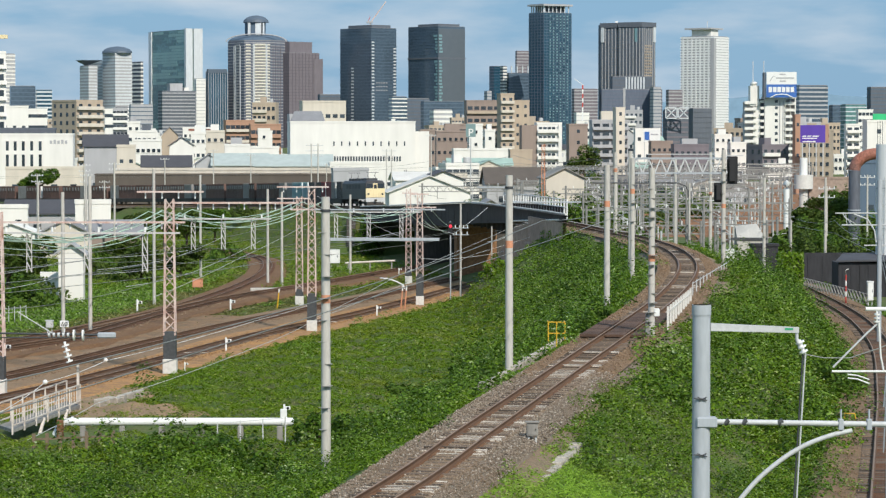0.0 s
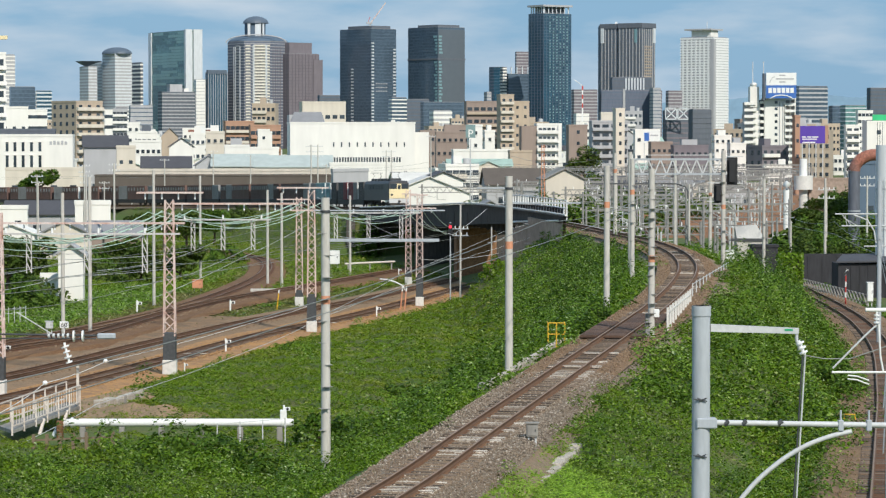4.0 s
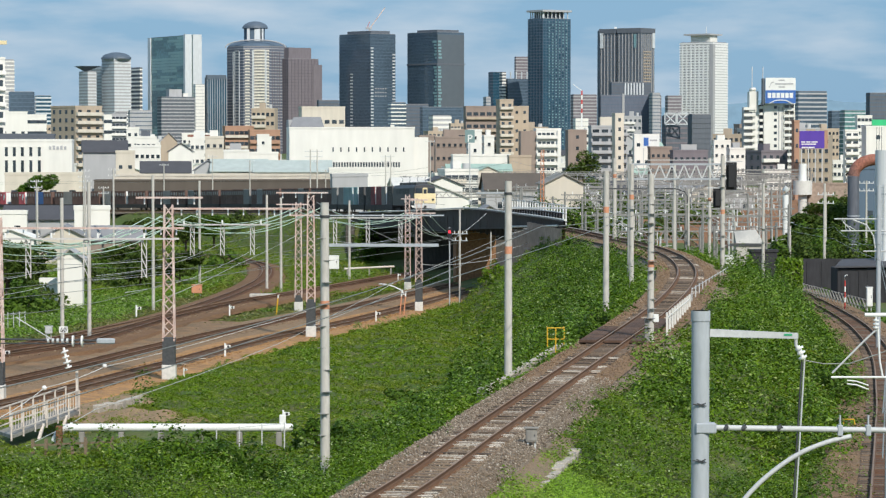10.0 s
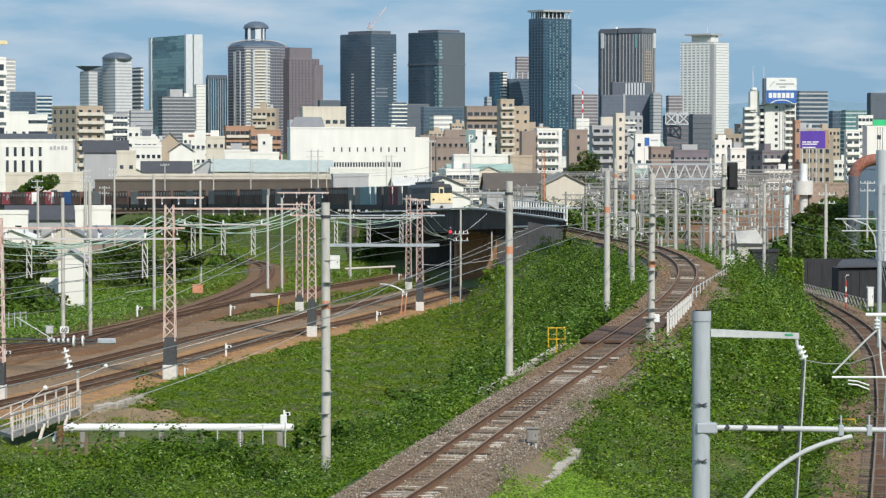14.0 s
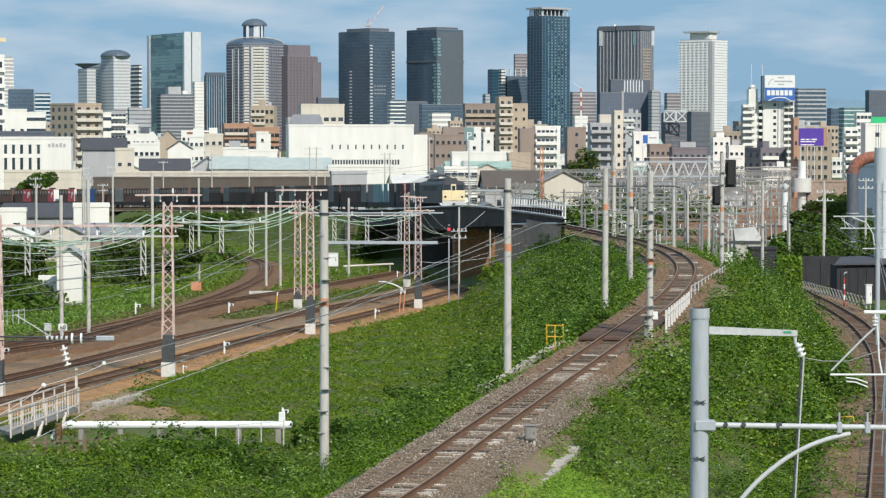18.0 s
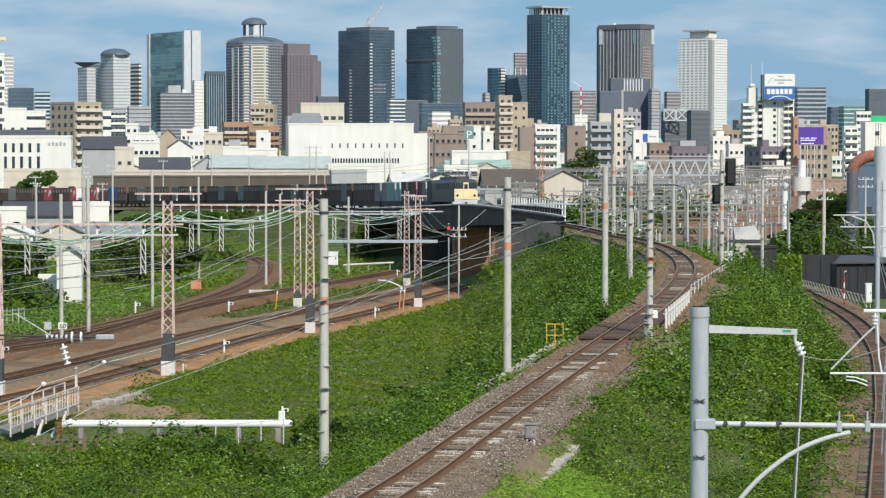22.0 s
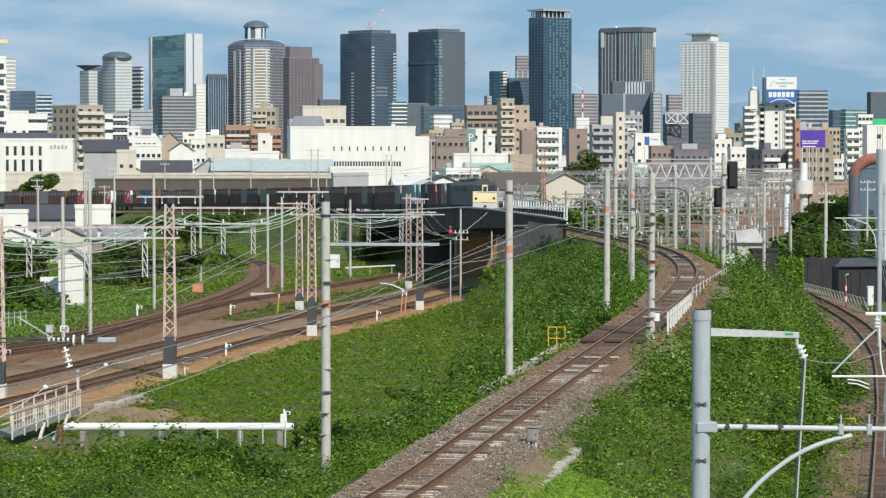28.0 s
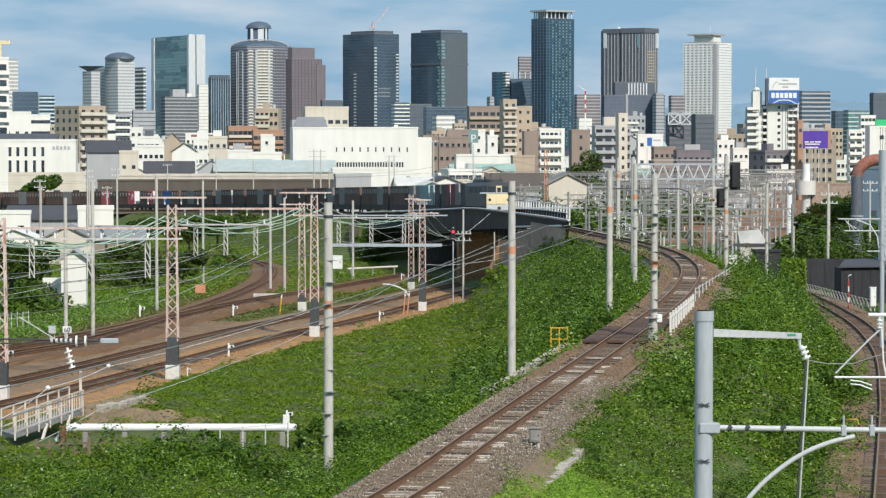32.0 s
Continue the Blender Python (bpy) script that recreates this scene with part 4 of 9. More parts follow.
# ---- flyover bridge ----
def bridge():
    br = thing("railway_bridge", Matrix(), "dark steel girder bridge carrying the single track over the main lines", "bridge", kind="structure")
    y0, y1 = 239.0, 393.0
    line = FLY[(FLY[:, 1] > y0) & (FLY[:, 1] < y1)][::3]
    part("deck", sweep("deck", line, [(-2.6, -0.32), (2.6, -0.32), (2.6, -0.75), (-2.6, -0.75), (-2.6, -0.32)], M_CONCD), M_CONCD, br)
    TOP = ([238, 270, 300, 345, 393], [1.1, 0.9, 0.75, 0.35, -0.1])
    LOW = ([238, 255, 270, 322, 393], [0.62, 0.1, -0.5, -2.0, -1.85])
    for off in (-2.75, 2.75):
        r = frames(line)
        gv = []
        gl = [(p, q) for p, q in zip(line, r) if off < 0 or p[1] > 274]
        for p, q in gl:
            hi, lo = float(np.interp(p[1], *TOP)), float(np.interp(p[1], *LOW))
            gv += [p + q * (off + o) + np.array((0, 0, h)) for o, h in ((-0.22, hi), (0.22, hi), (0.22, hi - 0.08), (0.03, hi - 0.1), (0.03, lo + 0.12), (0.22, lo + 0.1), (0.22, lo), (-0.22, lo), (-0.22, lo + 0.1), (-0.03, lo + 0.12), (-0.03, hi - 0.1), (-0.22, hi - 0.08), (-0.22, hi))]
        gf = [(i * 13 + j, i * 13 + j + 1, i * 13 + j + 14, i * 13 + j + 13) for i in range(len(gl) - 1) for j in range(12)]
        part("girder", grid_mesh("girder", gv, gf, M_GIRDER, False), M_GIRDER, br, "dark plate girder")
        b = B()
        box(b, -0.07, -0.02, -1.7, 0.07, 0.02, -0.2)
        st = mesh_of("stiffener", b, M_GIRDER)
        b = B()
        tube(b, [(0, 0, -0.2), (0, 0, 1.7)], 0.075, 6)
        rp = mesh_of("railing_post", b, M_WHITE)
        for i in range(1, len(line), 1):
            p = line[i] + r[i] * off
            a = math.atan2(r[i][1], r[i][0])
            if i % 3 == 0 and line[i][1] > 285:
                put("stiffener", st, br, Matrix.Translation(p) @ Matrix.Rotation(a, 4, 'Z'))
            if off > 0 and 272 < line[i][1] < 318:
                put("railing_post", rp, br, Matrix.Translation(p))
        lp = line[(line[:, 1] > 272) & (line[:, 1] < 318)] if off > 0 else line
        rr = frames(lp)
        for h in ((0.55, 1.3) if off > 0 else (0.12,)):
            b = B()
            tube(b, [p + q * off + np.array((0, 0, h + (float(np.interp(p[1], *TOP)) if off < 0 else 0.35))) for p, q in zip(lp, rr)], 0.05 if off > 0 else 0.09, 6)
            part("railing" if off > 0 else "service_pipe", b, M_WHITE if off > 0 else M_CONCW, br, "white railing tube" if off > 0 else "pale service pipe along the girder")
    b = B()
    tube(b, [(6.267, 270, 8.794), (8.247, 256, 9.271), (9.837, 241, 9.772)], 0.1, 8)
    part("drain_pipe", b, M_CONCW, br, "pale pipe below the girder")
    part("ballast_wall", sweep("ballast_wall", FLY[(FLY[:, 1] > 239) & (FLY[:, 1] < 259)], [(-3.0, -3.6), (-3.0, 0.45), (-2.7, 0.45), (-2.7, -3.6)], M_CONCT2), M_CONCT2, br, "stained concrete side wall")
    # added slab, parapet and piers behind the girder, unseen, shading the underpass
    l2 = line[line[:, 1] > 330]
    part("rear_slab", sweep("rear_slab", l2, [(2.95, -0.9), (9, -0.9), (9, -1.6), (2.95, -1.6), (2.95, -0.9)], M_CONCD), M_CONCD, br, "added unseen slab that shades the underpass")
    part("rear_parapet", sweep("rear_parapet", l2, [(8.8, -0.9), (8.8, -0.3), (9, -0.3), (9, -0.9)], M_CONCD), M_CONCD, br)
    for yy in (335, 368):
        cx, cz = fly_at(yy)
        b = B()
        box(b, cx + 4, yy - 1, 0, cx + 8.8, yy + 1, cz - 1.6, 0.1)
        part("rear_pier", b, M_CONCDD, br)
    # cross beams under the deck
    b = B()
    box(b, -2.7, -0.12, -1.6, 2.7, 0.12, -0.75)
    cb = mesh_of("cross_beam", b, M_GIRDER)
    r = frames(line)
    for i in range(2, len(line), 2):
        put("cross_beam", cb, br, Matrix.Translation(line[i]) @ Matrix.Rotation(math.atan2(r[i][1], r[i][0]), 4, 'Z'))
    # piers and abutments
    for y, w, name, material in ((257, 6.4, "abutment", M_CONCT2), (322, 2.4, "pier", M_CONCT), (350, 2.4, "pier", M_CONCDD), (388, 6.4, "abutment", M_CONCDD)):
        cx, cz = fly_at(y)
        gz = min(base_left(y), base_right(y)) - 0.6
        b = B()
        if name == "pier":
            box(b, -2.0 if y == 322 else -0.9 if y < 330 else -2.6, -w / 2, gz, 2.6, w / 2, cz - 1.86, 0.15)
            box(b, -2.1 if y == 322 else -2.7, -w / 2 - 0.1, cz - 2.3, 2.75, w / 2 + 0.1, cz - 1.856, 0.06)
        else:
            box(b, -3.4, -1.4, gz, 3.4, 1.4, cz - 1.86, 0.08)
            sgn = -1 if y < 300 else 1
            for k in (-1, 1):
                if k < 0 and sgn < 0:
                    continue
                v = [b.verts.new((x + dx, yy, zz)) for x, yy, zt in ((k * 3.1, sgn * 1.4, cz - 0.45), (k * (3.1 if k > 0 else 5.0), 10 if k < 0 and sgn < 0 else sgn * 13, cz - 0.5 if k > 0 else cz - 2.4)) for dx in (-0.25, 0.25) for zz in (gz, zt)]
                bmesh.ops.convex_hull(b, input=v)
        ob = part(name, b, material, br)
        ob.matrix_basis = Matrix.Translation((cx, y, 0)) @ Matrix.Rotation(0.14, 4, 'Z')
    # sloping wing wall below the near abutment; added underpass back walls coloured for shade
    b = B()
    v = [b.verts.new(p) for p in ((8.07, 258, 8.842), (6.832, 262, 8.716), (4.435, 276, 2.577), (3.576, 278, 2.305), (8.07, 258, 2.0), (6.832, 262, 1.2), (4.435, 276, 0.6), (3.576, 278, 0.6))]
    bmesh.ops.convex_hull(b, input=v)
    part("wing_wall", b, M_CONCT2, br, "grey-brown sloping concrete wing wall")
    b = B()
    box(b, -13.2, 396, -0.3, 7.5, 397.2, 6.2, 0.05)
    part("back_wall", b, M_CONCDD, br, "added sooty wall behind the underpass, darkened for shade")
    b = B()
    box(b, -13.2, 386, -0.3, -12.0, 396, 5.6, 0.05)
    part("back_wall", b, M_CONCDD, br, "added sooty return wall, darkened for shade")
    return br


bridge()


# ---- poles ----
def rung_mesh():
    b = B()
    tube(b, [(-0.25, 0.1, 0), (0.25, 0.1, 0)], 0.016, 5)
    tube(b, [(0, 0.1, -0.006), (0, 0.1, 0.006)], 0.166, 12)
    return mesh_of("step_bolt", b, M_YARD)


RUNG = rung_mesh()


def concrete_pole(x, y, z, h, r=0.165, band=0.0, steps=0, cap=False, label="grey concrete overhead line pole beside the track", material=None, name="catenary_pole"):
    po = thing(name, Matrix.Translation((x, y, z)), label, "pole", "overhead line poles")
    b = B()
    tube(b, [(0, 0, -1.2), (0, 0, h * 0.5), (0, 0, h)], r, 16, taper=0.86)
    part("shaft", b, material or M_CONC, po)
    if cap:
        b = B()
        tube(b, [(0, 0, h - 0.55), (0, 0, h - 0.45)], r * 1.02, 16)
        part("pole_clamp", b, M_DARK, po)
    if band:
        b = B()
        k = r * (1 - 0.14 * band / h) + 0.006
        tube(b, [(0, 0, band), (0, 0, band + 0.3)], k, 16)
        part("warning_band", b, M_ORANGE, po, "orange warning band")
    for i in range(steps):
        put("step_bolt", RUNG, po, Matrix.Translation((0, -r * 0.6, 0.7 + i * (h - 1.2) / max(1, steps))) @ Matrix.Rotation(i * 1.3, 4, 'Z'))
    return po


def arm(po, z, x0, x1, w=0.09, y=0.0, material=None, insulators=0, name="cross_arm"):
    """A steel arm on a pole, with insulators standing on it."""
    b = B()
    box(b, x0, y - w / 2, z - w / 2, x1, y + w / 2, z + w / 2, 0.008)
    a = part(name, b, material or M_GALVB, po)
    for i in range(insulators):
        xi = x0 + (x1 - x0) * (i + 0.7) / insulators
        b = B()
        tube(b, [(xi, y, z + w / 2), (xi, y, z + 0.12), (xi, y, z + 0.28)], 0.05, 8, taper=0.7)
        part("insulator", b, M_PORC, a)
    return a


P1 = concrete_pole(-4.227, 101.71, 4.9, 9.886, 0.178, band=6.05, steps=11, cap=True)
arm(P1, 8.35, -0.15, 4.1, 0.11)
arm(P1, 9.42, -0.4, 4.3, 0.05)
P2 = concrete_pole(2.675, 114.04, 7.45, 7.937, 0.165, band=5.0, cap=True)
arm(P2, 6.85, -0.15, 2.9, 0.06)
arm(P2, 7.45, -1.3, 0.2, 0.06)
P3 = concrete_pole(8.257, 142.14, 8.55, 6.965, 0.16, band=4.85)
P4 = concrete_pole(9.109, 123.16, 7.75, 7.833, 0.15, band=3.75, steps=16)
P5 = concrete_pole(11.691, 174.31, 8.7, 6.903, 0.155, band=4.7, steps=5)
P6 = concrete_pole(18.862, 189.91, 7.5, 8.546, 0.16, band=4.6, steps=9)
P7 = concrete_pole(24.114, 254.68, 6.2, 9.27, 0.16, band=5.4, steps=5)
P8 = concrete_pole(21.291, 258.87, 8.2, 6.627, 0.15)
P9 = concrete_pole(14.112, 231.19, 8.4, 7.213, 0.17, band=5.6)
P10 = concrete_pole(28.421, 249.91, 5, 8.247, 0.15, steps=6)
P11 = concrete_pole(26.444, 303.09, 7, 4.849, 0.12)
for x, y, z, h in ((-26.247, 256.43, 1.858, 12.052), (-27.534, 320.53, 0.966, 11.539), (-25.838, 206.63, 2.601, 11.406), (-27.623, 205.13, 2.624, 10.256), (-18.727, 301.67, 1.184, 10.076), (-17.217, 301.67, 1.184, 9.774), (-10.915, 332.41, 0.905, 9.108), (-8.832, 401.14, 0.551, 6.418), (-53.05, 370.12, 0.711, 9.993), (-45.385, 390.24, 0.608, 12.488), (-62.12, 564.48, 0.071, 6.999)):
    concrete_pole(x, y, z, h, 0.15 if h > 9 else 0.11)


# ---- lattice masts ----
def lattice_mast(x, y, z, h, w=0.62, foot=1.2, arms=(), label="tall riveted lattice steel mast with a dark foot and concrete base"):
    lm = thing("lattice_mast", Matrix.Translation((x, y, z)), label, "mast", "lattice masts on the main line")
    b = B()
    box(b, -w * 0.62, -w * 0.62, -1.0, w * 0.62, w * 0.62, 0.55, 0.03)
    part("concrete_base", b, M_CONCW, lm)
    b = B()
    box(b, -w * 0.56, -w * 0.56, 0.55, w * 0.56, w * 0.56, 0.55 + foot, 0.01)
    part("foot_sleeve", b, M_DARK, lm, "dark sleeve round the mast foot")
    z0, t = 0.55 + foot, 0.055
    cs = [(-w / 2, -w / 2), (w / 2, -w / 2), (w / 2, w / 2), (-w / 2, w / 2)]
    for cx, cy in cs:
        b = B()
        bar(b, (cx, cy, z0 - 0.2), (cx * 0.72, cy * 0.72, h), t * 1.5)
        part("corner_leg", b, M_LATT, lm)
    n = max(6, int((h - z0) / (w * 0.95)))
    for s in range(4):
        b = B()
        for i in range(n):
            za, zb = z0 + (h - z0) * i / n, z0 + (h - z0) * (i + 1) / n
            fa, fb = 1 - 0.28 * (za - z0) / (h - z0), 1 - 0.28 * (zb - z0) / (h - z0)
            p, q = (cs[s], cs[(s + 1) % 4]) if i % 2 == 0 else (cs[(s + 1) % 4], cs[s])
            bar(b, (p[0] * fa, p[1] * fa, za), (q[0] * fb, q[1] * fb, zb), t)
        part("lacing", b, M_LATT, lm)
    for za, x0, x1, ty in arms:
        b = B()
        bar(b, (x0, -0.25, za), (x1, -0.25, za), 0.1)
        bar(b, (x0, 0.25, za), (x1, 0.25, za), 0.1)
        a = part("cross_arm", b, M_LATT, lm)
        k = max(2, int(abs(x1 - x0) / 0.9))
        for i in range(k):
            xi = x0 + (x1 - x0) * (i + 0.5) / k
            b = B()
            tube(b, [(xi, 0, za - 0.05), (xi, 0, za - 0.4)], 0.05, 6)
            part("insulator", b, M_PORC, a)
    return lm


L1 = lattice_mast(-16.104, 166.3, 3.274, 9.978, 0.66, 1.6, ((10.4, -1.9, 2.0, 0), (8.6, -13.5, 0.9, 0), (9.75, 0.3, 7.6, 0)))
L2 = lattice_mast(-9.896, 212.87, 2.508, 10.431, 0.62, 2.0, ((10.6, -2.6, 1.3, 0), (8.9, -1.6, 0.6, 0)))
L3 = lattice_mast(-13.047, 256.43, 1.858, 9.591, 0.62, 0.6, ((9.4, -2.0, 1.0, 0),))
L4 = lattice_mast(-2.106, 256.43, 1.858, 9.898, 0.6, 2.0, ((9.8, -0.8, 0.8, 0), (8.6, -1.2, 1.5, 0)))
L5 = lattice_mast(-3.765, 308.26, 1.086, 10.049, 0.62, 0.6, ((9.6, -0.7, 0.9, 0),))
L6 = lattice_mast(-23.473, 148.54, 3.605, 9.358, 0.7, 1.2)



# ---- freight train ----
M_LOCO = mat("blue_grey_loco", (0.068, 0.068, 0.074), 0.5, vary=0.12, scale=1.2, streak=True)
M_CREAM = mat("cream_front", (0.80, 0.67, 0.40), 0.5, vary=0.08, scale=2)
M_GLASSD = mat("dark_glass", (0.03, 0.04, 0.05), 0.12, vary=0.05, bump=0, spec=0.6)
M_CBROWN = mat("brown_container", (0.14, 0.082, 0.068), 0.6, vary=0.2, scale=1.2, streak=True, rand=0.25)
M_CRED = mat("red_container", (0.50, 0.10, 0.12), 0.55, vary=0.15, scale=1.2, streak=True)
M_CBLUE = mat("blue_container", (0.06, 0.14, 0.34), 0.55, vary=0.15, scale=1.2, streak=True)
M_CTEAL = mat("teal_container", (0.27, 0.40, 0.42), 0.55, vary=0.15, scale=1.2, streak=True)
M_CGREY = mat("grey_container", (0.27, 0.26, 0.25), 0.55, vary=0.15, scale=1.2, streak=True)
M_CDARK = mat("dark_grey_container", (0.085, 0.08, 0.08), 0.55, vary=0.15, scale=1.2, streak=True)
M_CMAROON = mat("maroon_container", (0.22, 0.06, 0.065), 0.55, vary=0.15, scale=1.2, streak=True)
M_BOGIE = mat("bogie_steel", (0.06, 0.055, 0.05), 0.8, vary=0.2, scale=3)


def bogie(parent, y, wheelbase=1.9):
    b = B()
    for x in (-0.95, 0.95):
        box(b, x - 0.07, y - wheelbase / 2 - 0.5, 0.35, x + 0.07, y + wheelbase / 2 + 0.5, 0.68, 0.03)
    box(b, -0.95, y - 0.25, 0.4, 0.95, y + 0.25, 0.7)
    bo = part("bogie", b, M_BOGIE, parent)
    for k in (-1, 1):
        b = B()
        for x in (-0.55, 0.55):
            tube(b, [(x - 0.06, y + k * wheelbase / 2, 0.43), (x + 0.06, y + k * wheelbase / 2, 0.43)], 0.43, 18)
        tube(b, [(-0.6, y + k * wheelbase / 2, 0.43), (0.6, y + k * wheelbase / 2, 0.43)], 0.07, 8)
        part("wheelset", b, M_BOGIE, bo)


def locomotive():
    """Front at the origin, body along +y."""
    lo = thing("electric_locomotive", Matrix(), "blue-grey electric locomotive with a cream front on the flyover", "locomotive")
    b = B()
    prof = [(-1.4, 1.0), (-1.42, 2.2), (-1.40, 3.25), (-1.15, 3.62), (0, 3.72), (1.15, 3.62), (1.40, 3.25), (1.42, 2.2), (1.4, 1.0)]
    rings = []
    for y, k, dz in ((0.22, 0.96, 0), (0.5, 1, 0), (17.5, 1, 0), (17.8, 0.96, 0)):
        rings.append([b.verts.new((x * k, y, z if z < 3.3 else z - (0.12 if k < 1 else 0))) for x, z in prof])
    for r0, r1 in zip(rings, rings[1:]):
        for i in range(len(prof)):
            b.faces.new((r0[i], r0[(i + 1) % len(prof)], r1[(i + 1) % len(prof)], r1[i]))
    b.faces.new(rings[0])
    b.faces.new(rings[-1][::-1])
    body = part("body", b, M_LOCO, lo)
    b = B()
    box(b, -1.36, 0.06, 1.25, 1.36, 0.22, 2.52, 0.05)
    part("front_panel", b, M_CREAM, lo, "cream lower front panel")
    b = B()
    box(b, -1.30, 0.1, 2.53, 1.30, 0.215, 3.3, 0.04)
    fr = part("window_surround", b, M_DARK, lo)
    for x0, x1 in ((-1.18, -0.42), (0.42, 1.18)):
        b = B()
        box(b, x0, 0.07, 2.58, x1, 0.12, 3.18, 0.02)
        part("windscreen", b, M_GLASSD, lo)
    b = B()
    box(b, -0.3, 0.03, 1.3, 0.3, 0.1, 3.25, 0.02)
    dr = part("front_door", b, M_CREAM, lo)
    b = B()
    box(b, -0.2, 0.01, 2.5, 0.2, 0.035, 3.05, 0.02)
    part("pane", b, M_GLASSD, dr)
    for x in (-1.0, 1.0):
        b = B()
        tube(b, [(x, 0.08, 1.75), (x, 0.0, 1.75)], 0.14, 12)
        part("headlight", b, M_GLASSD, lo)
    b = B()
    box(b, -1.36, 0.1, 0.62, 1.36, 0.3, 1.25, 0.04)
    part("buffer_beam", b, M_GALV, lo, "grey buffer beam")
    b = B()
    box(b, -1.2, 0.14, 0.15, 1.2, 0.3, 0.58, 0.03)
    part("snow_plough", b, M_BOGIE, lo)
    b = B()
    box(b, -0.13, -0.35, 0.72, 0.13, 0.15, 1.0, 0.03)
    part("coupler", b, M_BOGIE, lo)
    for k in range(6):
        b = B()
        box(b, -0.8, 2.5 + k * 2.3, 3.66, 0.8, 3.9 + k * 2.3, 3.98, 0.05)
        part("roof_box", b, M_DARK, lo)
    for y, f in ((2.2, 1), (15.6, -1)):
        b = B()
        for x in (-0.5, 0.5):
            bar(b, (x, y, 3.95), (x, y + f * 0.9, 4.35), 0.05)
            bar(b, (x, y + f * 0.9, 4.35), (x, y, 4.75), 0.04)
        bar(b, (-0.85, y, 4.78), (0.85, y, 4.78), 0.06)
        part("pantograph", b, M_DARK, lo)
    for y in (2.6, 9, 15.4):
        bogie(lo, y, 2.5)
    for x in (-1.43, 1.43):
        b = B()
        for k in range(5):
            box(b, x - 0.015, 4 + k * 2.2, 2.5, x + 0.015, 5.6 + k * 2.2, 3.1)
        part("side_louvre", b, M_DARK, lo)
    return lo


def container_mesh(material, length=3.68):
    b = B()
    w, h = 1.22, 2.5
    n = 9
    side = [(w, 0), (w, 0.12)]
    for i in range(n):
        y0, q = 0.12 + (length - 0.24) * i / n, (length - 0.24) / n
        side += [(w - 0.05, y0 + q * 0.1), (w - 0.05, y0 + q * 0.5), (w, y0 + q * 0.6), (w, y0 + q)]
    side += [(w, length)]
    foot = side + [(-x, y) for x, y in side[::-1]]
    r0 = [b.verts.new((x, y, 0)) for x, y in foot]
    r1 = [b.verts.new((x, y, h)) for x, y in foot]
    for i in range(len(foot)):
        j = (i + 1) % len(foot)
        b.faces.new((r0[i], r0[j], r1[j], r1[i]))
    b.faces.new(r0[::-1])
    b.faces.new(r1)
    return mesh_of("container", b, material)


CONT = {k: container_mesh(m) for k, m in (("b", M_CBROWN), ("r", M_CRED), ("u", M_CBLUE), ("t", M_CTEAL), ("g", M_CGREY), ("d", M_CDARK), ("m", M_CMAROON))}
# White panel puts the sunlight on a container's end into colour.
bwh = B()
box(bwh, -1.1, -0.05, 0.08, 1.1, -0.012, 2.42, 0.01)
LIT_END = mesh_of("end_door", bwh, M_WHITE)
bgl = B()
box(bgl, -0.06, 0, 0, 0.0, 0.46, 0.62)
VENT = mesh_of("side_vent", bgl, M_CGREY)
bgl = B()
for y_, z_, w_, h_ in ((0.4, 1.3, 0.9, 0.7), (1.0, 0.8, 0.5, 0.9), (2.4, 1.7, 0.8, 0.4)):
    box(bgl, -1.245, y_, z_, -1.222, y_ + w_, z_ + h_)
PATCH = mesh_of("white_patch", bgl, M_WHITE)


def container_wagon(load, label):
    """Leading end at the origin, 20.4 m over the couplers."""
    wg = thing("container_wagon", Matrix(), label, "freight wagon", "container wagons of the train")
    b = B()
    box(b, -0.25, 0.4, 0.75, 0.25, 20.0, 1.05, 0.02)
    for x in (-1.2, 1.2):
        box(b, x - 0.09, 0.5, 0.36, x + 0.09, 19.9, 1.06, 0.02)
    for k in range(9):
        box(b, -1.2, 0.6 + k * 2.38, 0.72, 1.2, 0.8 + k * 2.38, 1.0)
    part("underframe", b, M_BOGIE, wg)
    for y in (3.0, 17.4):
        bogie(wg, y)
    for i, c in enumerate(load):
        if c == "-":
            continue
        y = 0.75 + i * 3.82
        co = put("container", CONT[c.lower()], wg, Matrix.Translation((0, y, 1.07)), {"b": "brown ribbed container", "r": "red container", "u": "blue container", "t": "teal container", "g": "grey container", "d": "dark grey container", "m": "maroon container"}[c.lower()])
        if c.isupper():
            put("end_door", LIT_END, co, Matrix(), "container end painted white for sunlight")
            co.matrix_basis = Matrix.Translation((0, y + 1.1, 1.07)) @ Matrix.Diagonal((1, 0.7, 1, 1))
        if c in "rR":
            put("white_patch", PATCH, co, Matrix(), "white painted patch")
        if c in "bB":
            for k in range(3):
                put("side_vent", VENT, co, Matrix.Translation((-1.22, 0.35 + k * 1.2, 1.55)))
    return wg


LOADS = ["dGmMd", "dTTtg", "gbbbb", "bgbbb", "bbbgb", "gbbbb", "bbbbg", "bbgbb", "bbBbg", "bbbgb", "bubRb", "Rbbrb", "bbgbb", "bbgbb", "bbbbr", "gbbrb"]
LOCO = locomotive()
WAGONS = [container_wagon(l, "flat wagon loaded with brown ribbed containers" if l.count("b") > 2 else "flat wagon loaded with mixed grey, teal and red containers") for l in LOADS]


